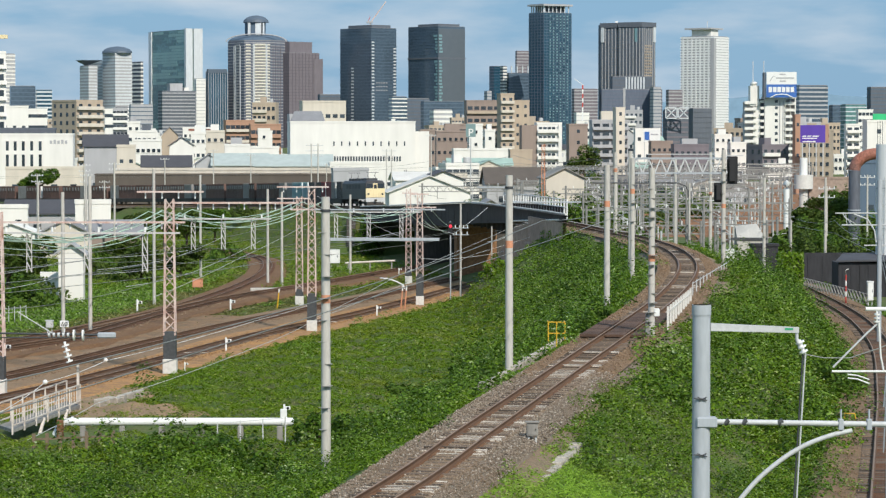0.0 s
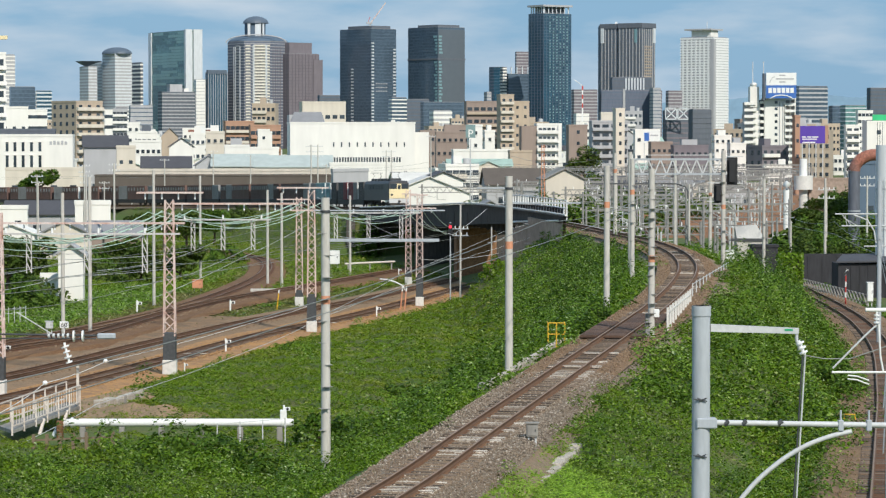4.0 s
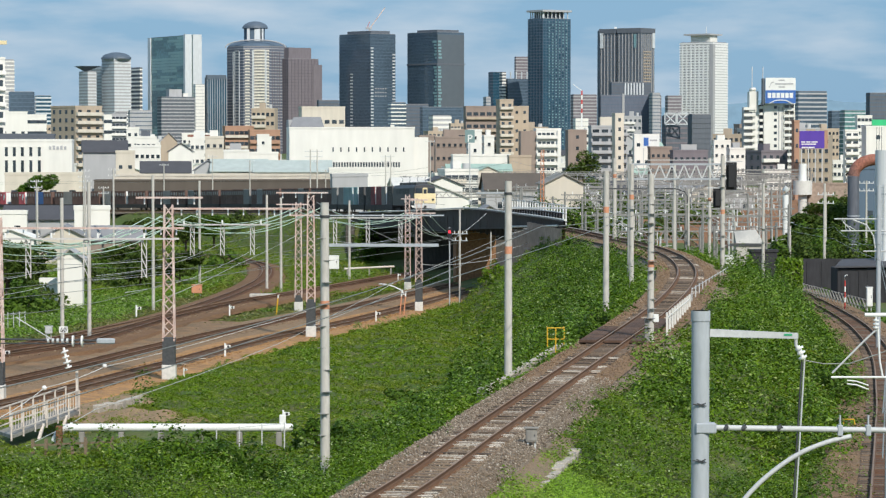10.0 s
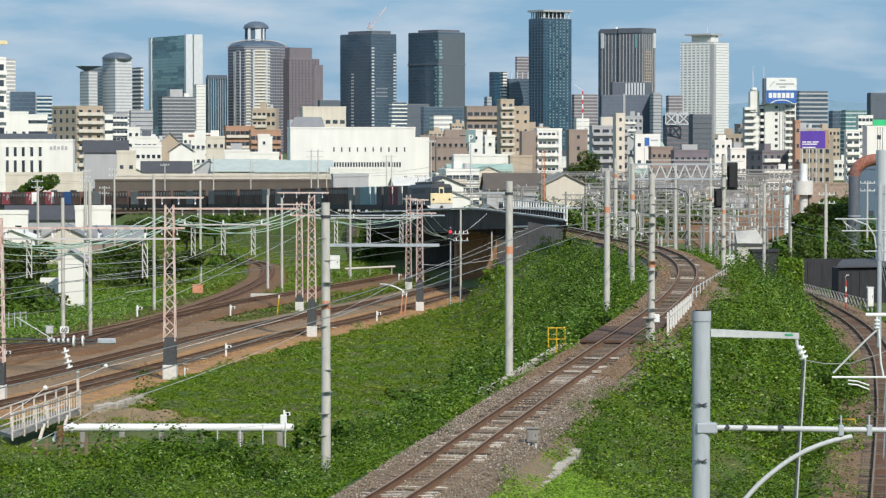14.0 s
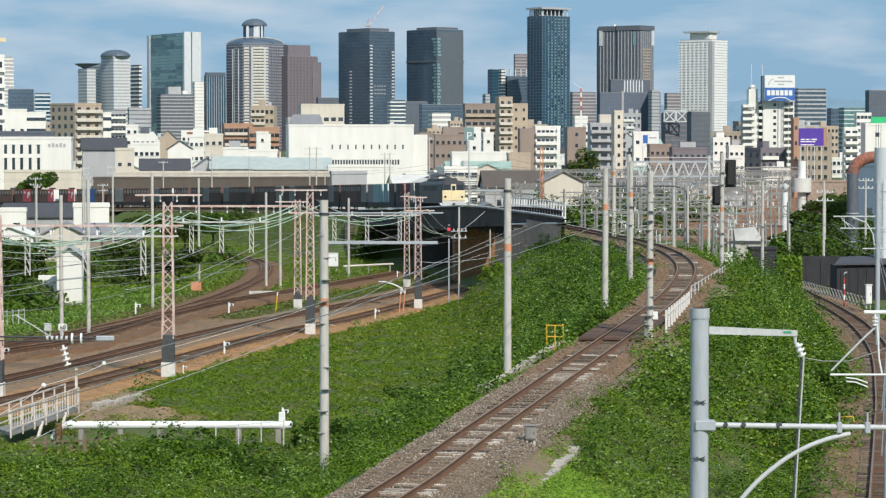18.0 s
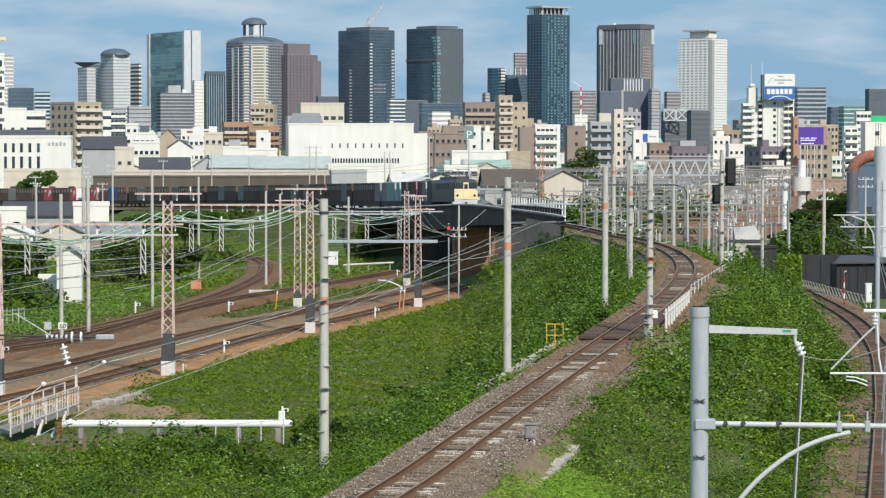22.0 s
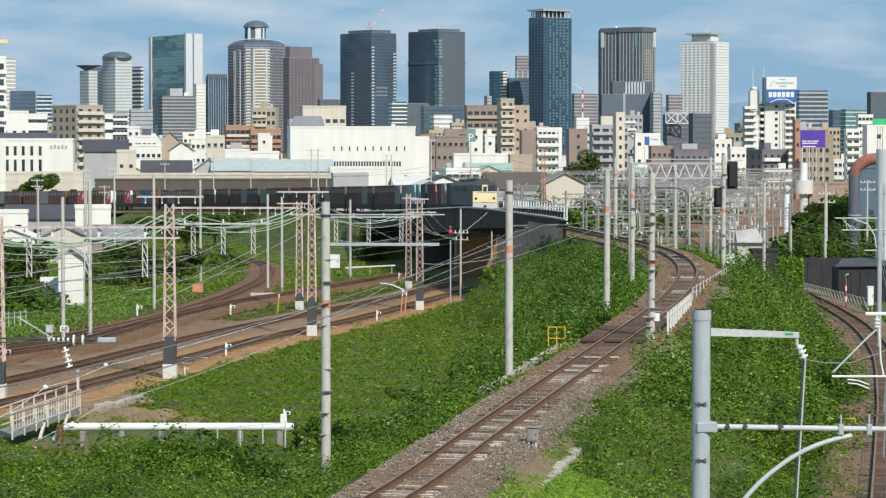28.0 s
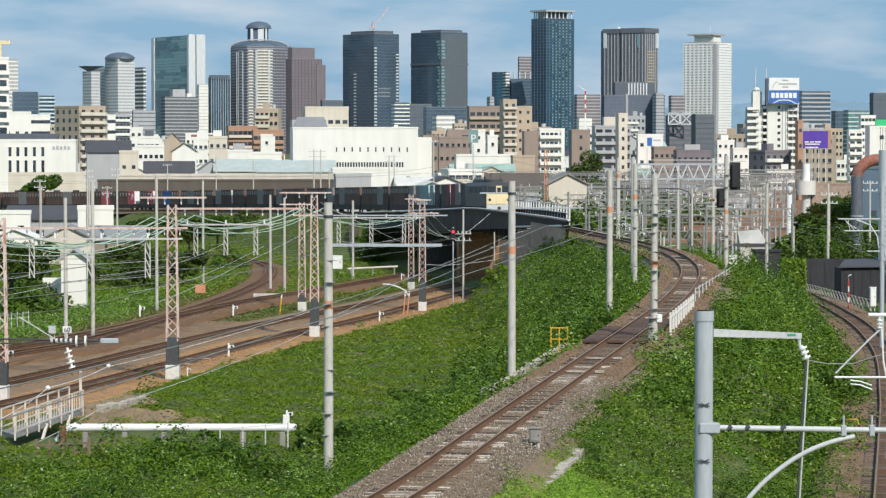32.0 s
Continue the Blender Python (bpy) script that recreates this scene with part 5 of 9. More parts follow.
def rail_pose(s, length):
    """Pose of a vehicle whose front stands at arc length s and whose tail lies up the line."""
    a = Vector([np.interp(s, FLY_S, FLY[:, k]) for k in range(3)])
    c = Vector([np.interp(s + length, FLY_S, FLY[:, k]) for k in range(3)])
    d = (c - a).normalized()
    yaw = math.atan2(-d.x, d.y)
    return Matrix.Translation(a) @ Matrix.Rotation(yaw, 4, 'Z') @ Matrix.Rotation(math.asin(d.z), 4, 'X')


def train_place(t):
    return float(np.polyval((-0.000970044, 0.0797404, -4.47311, 369.649), t))



# ---- city ----
def facade_mat(name, base, rough=0.8, vary=0.08):
    return mat(name, base, rough, vary=vary, scale=0.08, streak=True, bump=0.05)


M_WALLW = facade_mat("white_wall", (0.79, 0.77, 0.72), vary=0.05)
M_WALLC = facade_mat("cream_wall", (0.64, 0.58, 0.49))
M_WALLB = facade_mat("beige_wall", (0.47, 0.38, 0.29))
M_WALLO = facade_mat("orange_wall", (0.42, 0.25, 0.17))
M_WALLG = facade_mat("grey_wall", (0.42, 0.42, 0.43))
M_WALLD = facade_mat("dark_grey_wall", (0.12, 0.135, 0.16))
M_WALLBR = facade_mat("brown_wall", (0.30, 0.235, 0.20))
M_WALLP = facade_mat("mauve_wall", (0.19, 0.17, 0.19))
M_ROOFG = facade_mat("grey_roof", (0.25, 0.25, 0.26))
M_ROOFD = facade_mat("dark_tile_roof", (0.075, 0.075, 0.085))
M_ROOFT = facade_mat("green_metal_roof", (0.34, 0.46, 0.40), 0.8)
M_ROOFB = facade_mat("pale_blue_roof", (0.42, 0.47, 0.45), 0.9)
M_OLIVEG = mat("reflection_tint_glass", (0.115, 0.135, 0.155), 0.2, vary=0.04, scale=0.02, bump=0.0, spec=0.6)
M_MAUVED = facade_mat("dark_mauve_wall", (0.135, 0.12, 0.14))
# Glass base colour is lifted and blued to carry distance haze.
M_TGLASS = mat("tower_glass", (0.085, 0.125, 0.17), 0.12, vary=0.25, scale=0.06, bump=0.0, spec=0.7)
M_TGLASSG = mat("green_tower_glass", (0.12, 0.25, 0.24), 0.12, vary=0.35, scale=0.05, bump=0.0, spec=0.7)
M_TGLASST = mat("teal_tower_glass", (0.03, 0.09, 0.14), 0.12, vary=0.3, scale=0.06, bump=0.0, spec=0.7)
M_PANE = mat("window_glass", (0.05, 0.065, 0.08), 0.15, vary=0.2, scale=0.5, bump=0.0, spec=0.6, rand=0.4)
M_BLUES2 = facade_mat("slate_blue_wall", (0.135, 0.155, 0.205))
M_CREAMB = facade_mat("cream_balcony", (0.74, 0.69, 0.60))
M_MULL = facade_mat("mullion_grey", (0.10, 0.145, 0.20))
M_BLUES = facade_mat("blue_sign", (0.05, 0.15, 0.46), 0.5)
M_PURPLE = facade_mat("purple_sign", (0.10, 0.05, 0.36), 0.5)
M_GREENS = facade_mat("green_sign", (0.04, 0.50, 0.20), 0.5)


M_TG2 = mat("pale_glass_reflection", (0.24, 0.40, 0.36), 0.15, vary=0.1, scale=0.1, bump=0, spec=0.6)
M_TG3 = mat("deep_glass_reflection", (0.07, 0.16, 0.16), 0.15, vary=0.1, scale=0.1, bump=0, spec=0.6)
M_BLUEG = facade_mat("slate_roof", (0.10, 0.13, 0.17), 0.5)
M_FIN = facade_mat("pale_fin", (0.62, 0.65, 0.67), 0.5)
M_GLOWW = facade_mat("pale_window_grid", (0.20, 0.34, 0.37), 0.4)

CUBE_F = ((0, 1, 3, 2), (4, 6, 7, 5), (0, 4, 5, 1), (2, 3, 7, 6), (0, 2, 6, 4), (1, 5, 7, 3))


def boxes(name, rows, material):
    """One mesh of many plain boxes (x0, y0, z0, x1, y1, z1)."""
    v, f = [], []
    for x0, y0, z0, x1, y1, z1 in rows:
        k = len(v)
        v += [(x, y, z) for x in (x0, x1) for y in (y0, y1) for z in (z0, z1)]
        f += [tuple(k + i for i in q) for q in CUBE_F]
    return grid_mesh(name, v, f, material, False)


def ring_boxes(w, d, z, h, out, thick=0.5):
    return [(-out, -out, z, w + out, thick, z + h), (-out, d - thick, z, w + out, d + out, z + h), (-out, thick, z, thick, d - thick, z + h), (w - thick, thick, z, w + out, d - thick, z + h)]


def tower(x, y, w, d, top, yaw, name, label, wall, band=None, floor=3.9, band_h=1.1, out=0.3, mull=None, mull_n=(0, 0), base=0.0, category="tower", roof=None, group="skyline towers"):
    """A high block whose near corner stands at x, y: right face w wide, left face d deep."""
    tw = thing(name, Matrix.Translation((x, y, base)) @ Matrix.Rotation(radians(yaw), 4, 'Z'), label, category, group)
    h = top - base
    b = B()
    box(b, 0, 0, 0, w, d, h)
    body = part("wall", b, wall, tw)
    b = B()
    box(b, 0.6, 0.6, h + 0.01, w - 0.6, d - 0.6, h + 0.5)
    part("roof", b, roof or M_ROOFG, tw)
    if band:
        n = int((h - 2) / floor)
        stuff("banding", boxes("banding", [r for i in range(n) for r in ring_boxes(w, d, h - (i + 1) * floor + floor * 0.3, band_h, out)], band), tw)
    if mull:
        b = B()
        box(b, -0.35, -0.35, 0, 0.35, 0.35, h)
        me = mesh_of("mullion", b, mull)
        for i in range(mull_n[0] + 1):
            put("mullion", me, tw, Matrix.Translation((w * i / max(1, mull_n[0]), 0, 0)))
        for i in range(1, mull_n[1] + 1):
            put("mullion", me, tw, Matrix.Translation((0, d * i / max(1, mull_n[1]), 0)))
    return tw


T_DOMEL = tower(-442.69, 3790, 29.611, 80.61, 116.81, 35, "office_tower", "grey office tower with pale window bands and a domed roof", M_WALLG, M_FIN, 4.2, 2.0)
T_STRIPE = tower(-416.53, 3900, 3.809, 25.838, 118.15, 35, "office_tower", "white and dark striped high-rise", M_WALLD, M_WALLW, 5.5, 2.2)
T_GREEN = tower(-343.39, 3790, 21.882, 119.76, 158.34, 30, "glass_tower", "pale green glass tower with white side fins", M_TGLASSG, None)
T_STEP = tower(-347.21, 3500, 42.461, 20.467, 71.49, 20, "office_tower", "dark banded office block with a stepped top", M_WALLD, M_WALLG, 4.2, 1.3)
T_TEAL = tower(-313.82, 3790, 26.764, 10.761, 102.46, 25, "glass_tower", "teal glass office tower with vertical fins", M_TGLASST, None, 4, 1, mull=M_WALLG, mull_n=(8, 2))
def facet_tower(pts, top, name, label, wall, band=None, floor=4.0, band_h=1.5, out=0.3, category="tower"):
    """A high-rise over a many-sided plan; the front faces come first, from west to east."""
    o = Vector((pts[0][0], pts[0][1], 0))
    tw = thing(name, Matrix.Translation(o), label, category, "skyline towers")
    q = [Vector((x, y, 0)) - o for x, y in pts]
    c = sum(q, Vector()) / len(q)

    def prism(rows):
        v, f, n = [], [], len(q)
        for z0, z1, s in rows:
            k = len(v)
            for z in (z0, z1):
                v += [tuple(p + (p - c).normalized() * s + Vector((0, 0, z))) for p in q]
            f += [(k + a, k + (a + 1) % n, k + n + (a + 1) % n, k + n + a) for a in range(n)] + [tuple(range(k + n - 1, k - 1, -1)), tuple(range(k + n, k + 2 * n))]
        return v, f
    part("wall", grid_mesh("wall", *prism([(0, top, 0)]), wall, False), wall, tw)
    part("roof", grid_mesh("roof", *prism([(top + 0.02, top + 1.2, -0.8)]), M_ROOFG, False), M_ROOFG, tw)
    if band:
        stuff("banding", grid_mesh("banding", *prism([(top - (i + 1) * floor + floor * 0.3, top - (i + 1) * floor + floor * 0.3 + band_h, out) for i in range(int((top - 2) / floor))]), band, False), tw)
    return tw, q


def on_face(tw, q, i, name, rows, material, label=""):
    """Boxes on face i of a facet tower, rows of (u0, z0, u1, z1, proud)."""
    d = q[i + 1] - q[i]
    m = Matrix.Translation(q[i]) @ Matrix.Rotation(math.atan2(d.y, d.x), 4, 'Z')
    rows = [(u0, -pr, z0, u1, -0.05, z1) for u0, z0, u1, z1, pr in rows]
    if len(rows) > 14:
        stuff(name, boxes(name, rows, material), tw, label).matrix_basis = m
    else:
        for r in rows:
            put(name, boxes(name, [r], material), tw, m, label)


T_DOME, Q_DOME = facet_tower([(-290.359, 3822), (-266.082, 3790), (-230.425, 3790), (-211.459, 3815), (-211.459, 3870), (-290.359, 3870)], 143.127, "residential_tower", "beige banded residential tower with a domed lantern", M_BLUES2, M_WALLG, 4.0, 0.9)

T_MAUVE = tower(-206.73, 3800, 50.6, 31.923, 127.68, 40, "office_tower", "stepped mauve-brown stone tower", M_WALLP, M_MAUVED, 4.2, 0.5, 0.12, mull=M_MAUVED, mull_n=(9, 7))
T_TWINA = tower(-96.27, 3790, 43.538, 67.22, 160.6, 40, "glass_tower", "dark blue glass tower with pale window strips", M_TGLASS, M_MULL, 4.3, 0.5)
T_TWINB = tower(-6.822, 3790, 47.496, 62.5, 162.87, 40, "glass_tower", "dark blue-green glass tower", M_TGLASS, M_MULL, 4.3, 0.4)
T_CL1 = tower(70.2, 3900, 17.113, 12.48, 111.93, 30, "glass_tower", "small teal glass tower", M_TGLASST, M_MULL, 4.3, 0.4)
T_CL2 = tower(104, 4000, 22.135, 4.678, 135.89, 20, "office_tower", "plain grey-beige office tower", M_WALLP, M_WALLG, 4.3, 1.2, 0.15)
T_CL3 = tower(89.32, 3850, 31.138, 9.005, 101.51, 20, "office_tower", "blue banded office block", M_TGLASS, M_MULL, 4.3, 1.2)
T_TALL = tower(131.72, 3700, 45.169, 32.254, 177.08, 35, "glass_tower", "tall dark teal glass tower with pale window grid", M_TGLASST, M_MULL, 3.9, 0.5, mull=M_MULL, mull_n=(9, 5))
T_DARKA, Q_DARKA = facet_tower([(212.428, 3815), (233.726, 3800), (243.615, 3818), (243.615, 3870), (212.428, 3870)], 166.161, "office_tower", "dark slate ribbed tower with bright notched corners", M_WALLD, M_MULL, 4.0, 1.0)
T_DARKB, Q_DARKB = facet_tower([(235.387, 3798), (264.974, 3780), (285.458, 3806), (285.458, 3860), (235.387, 3860)], 166.523, "office_tower", "dark slate ribbed tower with one side painted sunlit", M_WALLD, M_MULL, 4.0, 1.0)
T_DARKF = tower(196.358, 3500, 60.952, 30, 73.483, 2, "office_tower", "slate blue office block below the ribbed tower", M_BLUES2, M_MULL, 4.2, 0.5, 0.12)
T_DARKG = tower(212.065, 3540, 49.60300000000001, 30, 90.365, 2, "office_tower", "dark blue plant storey with pale louvres", M_WALLD, M_MULL, 4.2, 0.5, 0.12)
T_DARKH = tower(256.536, 3480, 13.23599999999999, 30, 73.16, 2, "office_tower", "plain grey stone office block", M_WALLP, M_WALLG, 4.2, 0.8, 0.12)
T_WHITE = tower(344.17, 3600, 37.658, 47.464, 142.65, 55, "residential_tower", "tall white residential tower with balcony bands", M_WALLG, M_WHITE, 3.45, 1.9, 0.9)



PANES = {}


def pane_mesh(w, h):
    key = (round(w, 1), round(h, 1))
    if key not in PANES:
        b = B()
        box(b, -w / 2, -0.05, -h / 2, w / 2, 0.03, h / 2)
        PANES[key] = mesh_of("window", b, M_PANE)
    return PANES[key]


def block(x, y, w, d, top, yaw, name, label, wall, rows=0, cols=0, side_rows=0, side_cols=0, win=(1.2, 1.3), z_win=0.8, balcony=None, roof=None, parapet=0.5, category="building", base=0.0, group="", span=None, joined=False):
    """A mid-rise building: near corner at x, y; right face w, left face d; windows row by row; optional balcony slabs."""
    label = label if len(label.split()) > 3 else label + " among the roofs"
    bl = thing(name, Matrix.Translation((x, y, base)) @ Matrix.Rotation(radians(yaw), 4, 'Z'), label, category, group)
    h = top - base
    b = B()
    box(b, 0, 0, 0, w, d, h)
    part("wall", b, wall, bl)
    if w > 1 and d > 1:
        b = B()
        for q in ((-0.1, -0.1, w + 0.1, 0.2), (-0.1, d - 0.2, w + 0.1, d + 0.1), (-0.1, 0.2, 0.2, d - 0.2), (w - 0.2, 0.2, w + 0.1, d - 0.2)):
            box(b, q[0], q[1], h - 0.15, q[2], q[3], h + parapet)
        part("parapet", b, wall, bl)
        b = B()
        box(b, 0.21, 0.21, h + 0.004, w - 0.21, d - 0.21, h + 0.1)
        part("roof", b, roof or M_ROOFG, bl)
    fl = (h - z_win) / max(1, rows)
    if joined:
        hw, hh = win[0] / 2, win[1] / 2
        front = [(w * (c + 0.5) / cols, h - fl * (r + 0.55)) for r in range(rows) for c in range(cols)]
        side = [(d * (c + 0.5) / side_cols, h - fl * (r + 0.55)) for r in range(rows) for c in range(side_cols)]
        stuff("glazing", boxes("glazing", [(u - hw, -0.06, z - hh, u + hw, 0.03, z + hh) for u, z in front] + [(-0.06, u - hw, z - hh, 0.03, u + hw, z + hh) for u, z in side], M_PANE), bl)
        stuff("sill_course", boxes("sill_course", [(u - hw - 0.1, -0.2, z - hh - 0.15, u + hw + 0.1, -0.065, z - hh) for u, z in front], wall), bl)
        rows_b, rows, side_rows = rows, 0, 0
        if balcony:
            stuff("facade_relief", boxes("facade_relief", [(0.1, -1.1, h - fl * (r + 1.0), w * 0.62, -0.07, h - fl * (r + 1.0) + 1.05) for r in range(rows_b)], balcony), bl)
            balcony = None
    if rows and cols:
        me = pane_mesh(*win)
        u0, u1 = span or (0.0, 1.0)
        for r in range(rows):
            for c in range(cols):
                put("window", me, bl, Matrix.Translation((w * (u0 + (u1 - u0) * (c + 0.5) / cols), 0, h - fl * (r + 0.55))))
    if side_rows and side_cols:
        me = pane_mesh(*win)
        sf = (h - z_win) / side_rows
        for r in range(side_rows):
            for c in range(side_cols):
                put("window", me, bl, Matrix.Translation((0, d * (c + 0.5) / side_cols, h - sf * (r + 0.55))) @ Matrix.Rotation(radians(-90), 4, 'Z'))
    if balcony:
        b = B()
        box(b, 0.1, -1.1, 0, w - 0.1, -0.02, 0.14)
        box(b, 0.1, -1.1, 0.14, w - 0.1, -0.98, 1.1)
        for k in (0.1, w - 0.22):
            box(b, k, -0.98, 0.14, k + 0.12, -0.02, 1.1)
        me = mesh_of("balcony", b, balcony)
        for r in range(rows):
            put("balcony", me, bl, Matrix.Translation((0, 0, h - fl * (r + 1.0))))
    return bl


def gable_house(x, y, w, d, eave, rise, yaw, wall, roof_m, label, windows=2, name="house", along=False):
    """A house with a pitched roof; ridge along the depth, or along the front when along is set."""
    ho = thing(name, Matrix.Translation((x, y, 0)) @ Matrix.Rotation(radians(yaw), 4, 'Z'), label, "house")
    b = B()
    box(b, -w / 2, 0, -0.3, w / 2, d, eave)
    part("wall", b, wall, ho)
    o = 0.45
    if along:
        for s in (-1, 1):
            b = B()
            v = [b.verts.new(p) for p in ((s * w / 2, 0, eave), (s * w / 2, d, eave), (s * w / 2, d / 2, eave + rise), (s * (w / 2 - 0.15), 0, eave), (s * (w / 2 - 0.15), d, eave), (s * (w / 2 - 0.15), d / 2, eave + rise))]
            bmesh.ops.convex_hull(b, input=v)
            part("gable", b, wall, ho)
    else:
        for yy in (0, d):
            s = 0.15 if yy == 0 else -0.15
            b = B()
            v = [b.verts.new(p) for p in ((-w / 2, yy, eave), (w / 2, yy, eave), (0, yy, eave + rise), (-w / 2, yy + s, eave), (w / 2, yy + s, eave), (0, yy + s, eave + rise))]
            bmesh.ops.convex_hull(b, input=v)
            part("gable", b, wall, ho)
    for s in (-1, 1):
        b = B()
        if along:
            yy = -o if s < 0 else d + o
            p = [(-w / 2 - o, yy, eave - o * 0.4), (w / 2 + o, yy, eave - o * 0.4), (w / 2 + o, d / 2, eave + rise + 0.05), (-w / 2 - o, d / 2, eave + rise + 0.05)]
        else:
            p = [(s * (w / 2 + o), -o, eave - o * 0.4), (s * (w / 2 + o), d + o, eave - o * 0.4), (0, d + o, eave + rise + 0.05), (0, -o, eave + rise + 0.05)]
        v = [b.verts.new(q) for q in p] + [b.verts.new((q[0], q[1], q[2] + 0.18)) for q in p]
        bmesh.ops.convex_hull(b, input=v)
        part("roof_slope", b, roof_m, ho)
    me = pane_mesh(1.3, 1.2)
    for fz in ([1.5, 4.3] if eave > 4.5 else [1.6]):
        for k in range(windows):
            put("window", me, ho, Matrix.Translation((-w / 2 + w * (k + 0.5) / windows, 0, fz)))
        put("window", me, ho, Matrix.Translation((-w / 2, d * 0.5, fz)) @ Matrix.Rotation(radians(-90), 4, 'Z'))
    return ho


# ---- skyline: tops, lanterns, cranes ----
def dome(tw, cx, cy, z, rx, ry, h, material, name="dome", label=""):
    b = B()
    g = bmesh.ops.create_uvsphere(b, u_segments=24, v_segments=12, radius=1.0)
    bmesh.ops.delete(b, geom=[v for v in b.verts if v.co.z < -0.05], context='VERTS')
    for v in b.verts:
        v.co = Vector((cx + v.co.x * rx, cy + v.co.y * ry, z + v.co.z * h))
    return part(name, b, material, tw, label)


def add_box(tw, name, x0, y0, z0, x1, y1, z1, material, label="", bevel=0.0):
    b = B()
    box(b, x0, y0, z0, x1, y1, z1, bevel)
    return part(name, b, material, tw, label)


def skyline_tops():
    # domed office tower on the west
    t = tower(-435.42, 3760, 24.787, 35.399, 127.26, 35, "office_tower", "pale stone office tower under a dark curved roof", M_WALLG, M_FIN, 4.2, 2.2, 0.2)
    dome(t, 12.4, 17.5, 126.51, 19, 24, 9, M_BLUEG, "curved_roof", "dark curved roof")
    t = tower(-472.02, 3770, 12.886, 24.977, 109.52, 35, "office_tower", "grey office tower with a flared roof canopy", M_WALLG, M_FIN, 4.2, 1.6)
    b = B()
    v = [b.verts.new(p) for p in ((2, 12, 109.52), (-4, 30, 117.03), (18, -6, 117.03), (14, 26, 117.03), (-8, 6, 117.03))]
    bmesh.ops.convex_hull(b, input=v)
    part("canopy", b, M_BLUEG, t, "dark flared canopy")
    # fins of the green glass tower
    t = T_GREEN
    w = 21.882
    add_box(t, "side_fin", -1.5, -1.5, 0, 8, 4, 159.85, M_FIN, "pale vertical fin")
    add_box(t, "side_fin", w * 0.45, -2.0, 0, w + 1, -0.4, 159.85, M_FIN, "pale vertical fin")
    add_box(t, "side_fin", -1.5, 111.76, 0, 3, 120.76, 158.34, M_FIN, "pale vertical fin")
    # cloudy reflections painted storey by storey as pale and deep green panels
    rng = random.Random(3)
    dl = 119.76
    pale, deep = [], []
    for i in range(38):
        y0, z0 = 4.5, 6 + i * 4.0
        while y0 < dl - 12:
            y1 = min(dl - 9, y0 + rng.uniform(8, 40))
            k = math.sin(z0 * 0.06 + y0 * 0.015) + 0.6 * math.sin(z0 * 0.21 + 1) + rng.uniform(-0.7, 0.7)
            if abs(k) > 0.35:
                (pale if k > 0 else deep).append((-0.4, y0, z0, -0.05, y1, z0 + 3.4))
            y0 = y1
    stuff("cladding", boxes("cladding", pale, M_TG2), t, "pale green panels painting cloud reflections")
    stuff("cladding", boxes("cladding", deep, M_TG3), t, "deep green panels painting dark reflections")
    add_box(t, "side_fin", w * 0.22, -1.2, 0, w * 0.4, -0.4, 157, M_WALLG, "grey groove between the fins")
    t2 = tower(-327.951, 3760, 11.29000000000002, 20, 88.926, 4, "office_tower", "slim white slab tower beside the green glass tower", M_FIN, M_WALLW, 4.2, 2.4, 0.15)
    # lantern of the domed residential tower
    t, q = T_DOME, Q_DOME
    zt = 143.127
    c = (38.690999999999974, 18)
    dome(t, c[0], c[1] + 14, zt + 0.6, 41, 40, 10.566999999999979, M_MULL, "curved_roof", "grey curved roof")
    b = B()
    tube(b, [(40.6 * math.cos(a) + c[0], c[1] - 22, zt + 10.6 * math.sin(a) - 0.2) for a in [math.pi * k / 16 for k in range(17)]], 0.9, 6)
    part("roof_rim", b, M_WALLG, t, "grey arched roof rim")
    lx = 35.65699999999998
    b = B()
    tube(b, [(lx, 20, zt + 4), (lx, 20, 169.541)], 14.2, 20)
    part("lantern", b, M_MULL, t, "round blue-grey lantern")
    for x0, x1 in ((-9, -5.5), (1, 9), (11, 13)):
        add_box(t, "lantern_panel", lx + x0, 4.8, zt + 9, lx + x1, 7.5 if x1 < 10 else 12, 168.786, M_FIN, "pale lantern panel")
    dome(t, lx + 1, 20, 169.541, 17.5, 17.5, 9.807000000000016, M_BLUEG, "lantern_dome", "dark dome over the lantern")
    fl = [zt - 6 - 4.0 * i for i in range(int((zt - 8) / 4.0))]
    on_face(t, q, 1, "facade_relief", [(14.0, z, 28.6, z + 2.3, 1.6) for z in fl], M_CREAMB, "cream stacked balconies")
    on_face(t, q, 1, "facade_relief", [(u, z, u + w, z + 1.9, 1.0) for z in fl for u, w in ((2.0, 6.5), (31.0, 3.5))], M_CREAMB, "cream narrow balconies")
    on_face(t, q, 1, "pilaster", [(u, 0, u + 1.1, zt - 4, 1.9) for u in (11.6, 13.0, 28.7, 30.0)], M_FIN, "pale vertical pilaster")
    on_face(t, q, 0, "pilaster", [(u, 0, u + 1.1, zt - 6, 0.9) for u in (15.0, 19.0, 30.0)], M_FIN, "pale vertical pilaster")
    on_face(t, q, 0, "facade_relief", [(20.5, z, 29.0, z + 1.6, 0.8) for z in fl], M_WALLG)
    on_face(t, q, 2, "mullion", [(u, 0, u + 0.8, zt - 6, 0.7) for u in (4, 9, 14, 19)], M_WALLP)
    # steps of the mauve tower
    t = T_MAUVE
    add_box(t, "upper_step", 4, 4, 127.68, 42, 44, 142.82, M_WALLP)
    add_box(t, "lower_step", 41.601, -1, 0, 56.6, 20, 120.1, M_WALLP)
    # caps, window strips and the crane of the twin towers
    t = T_TWINA
    zt = 160.6
    wr, dl = 43.54, 67.19
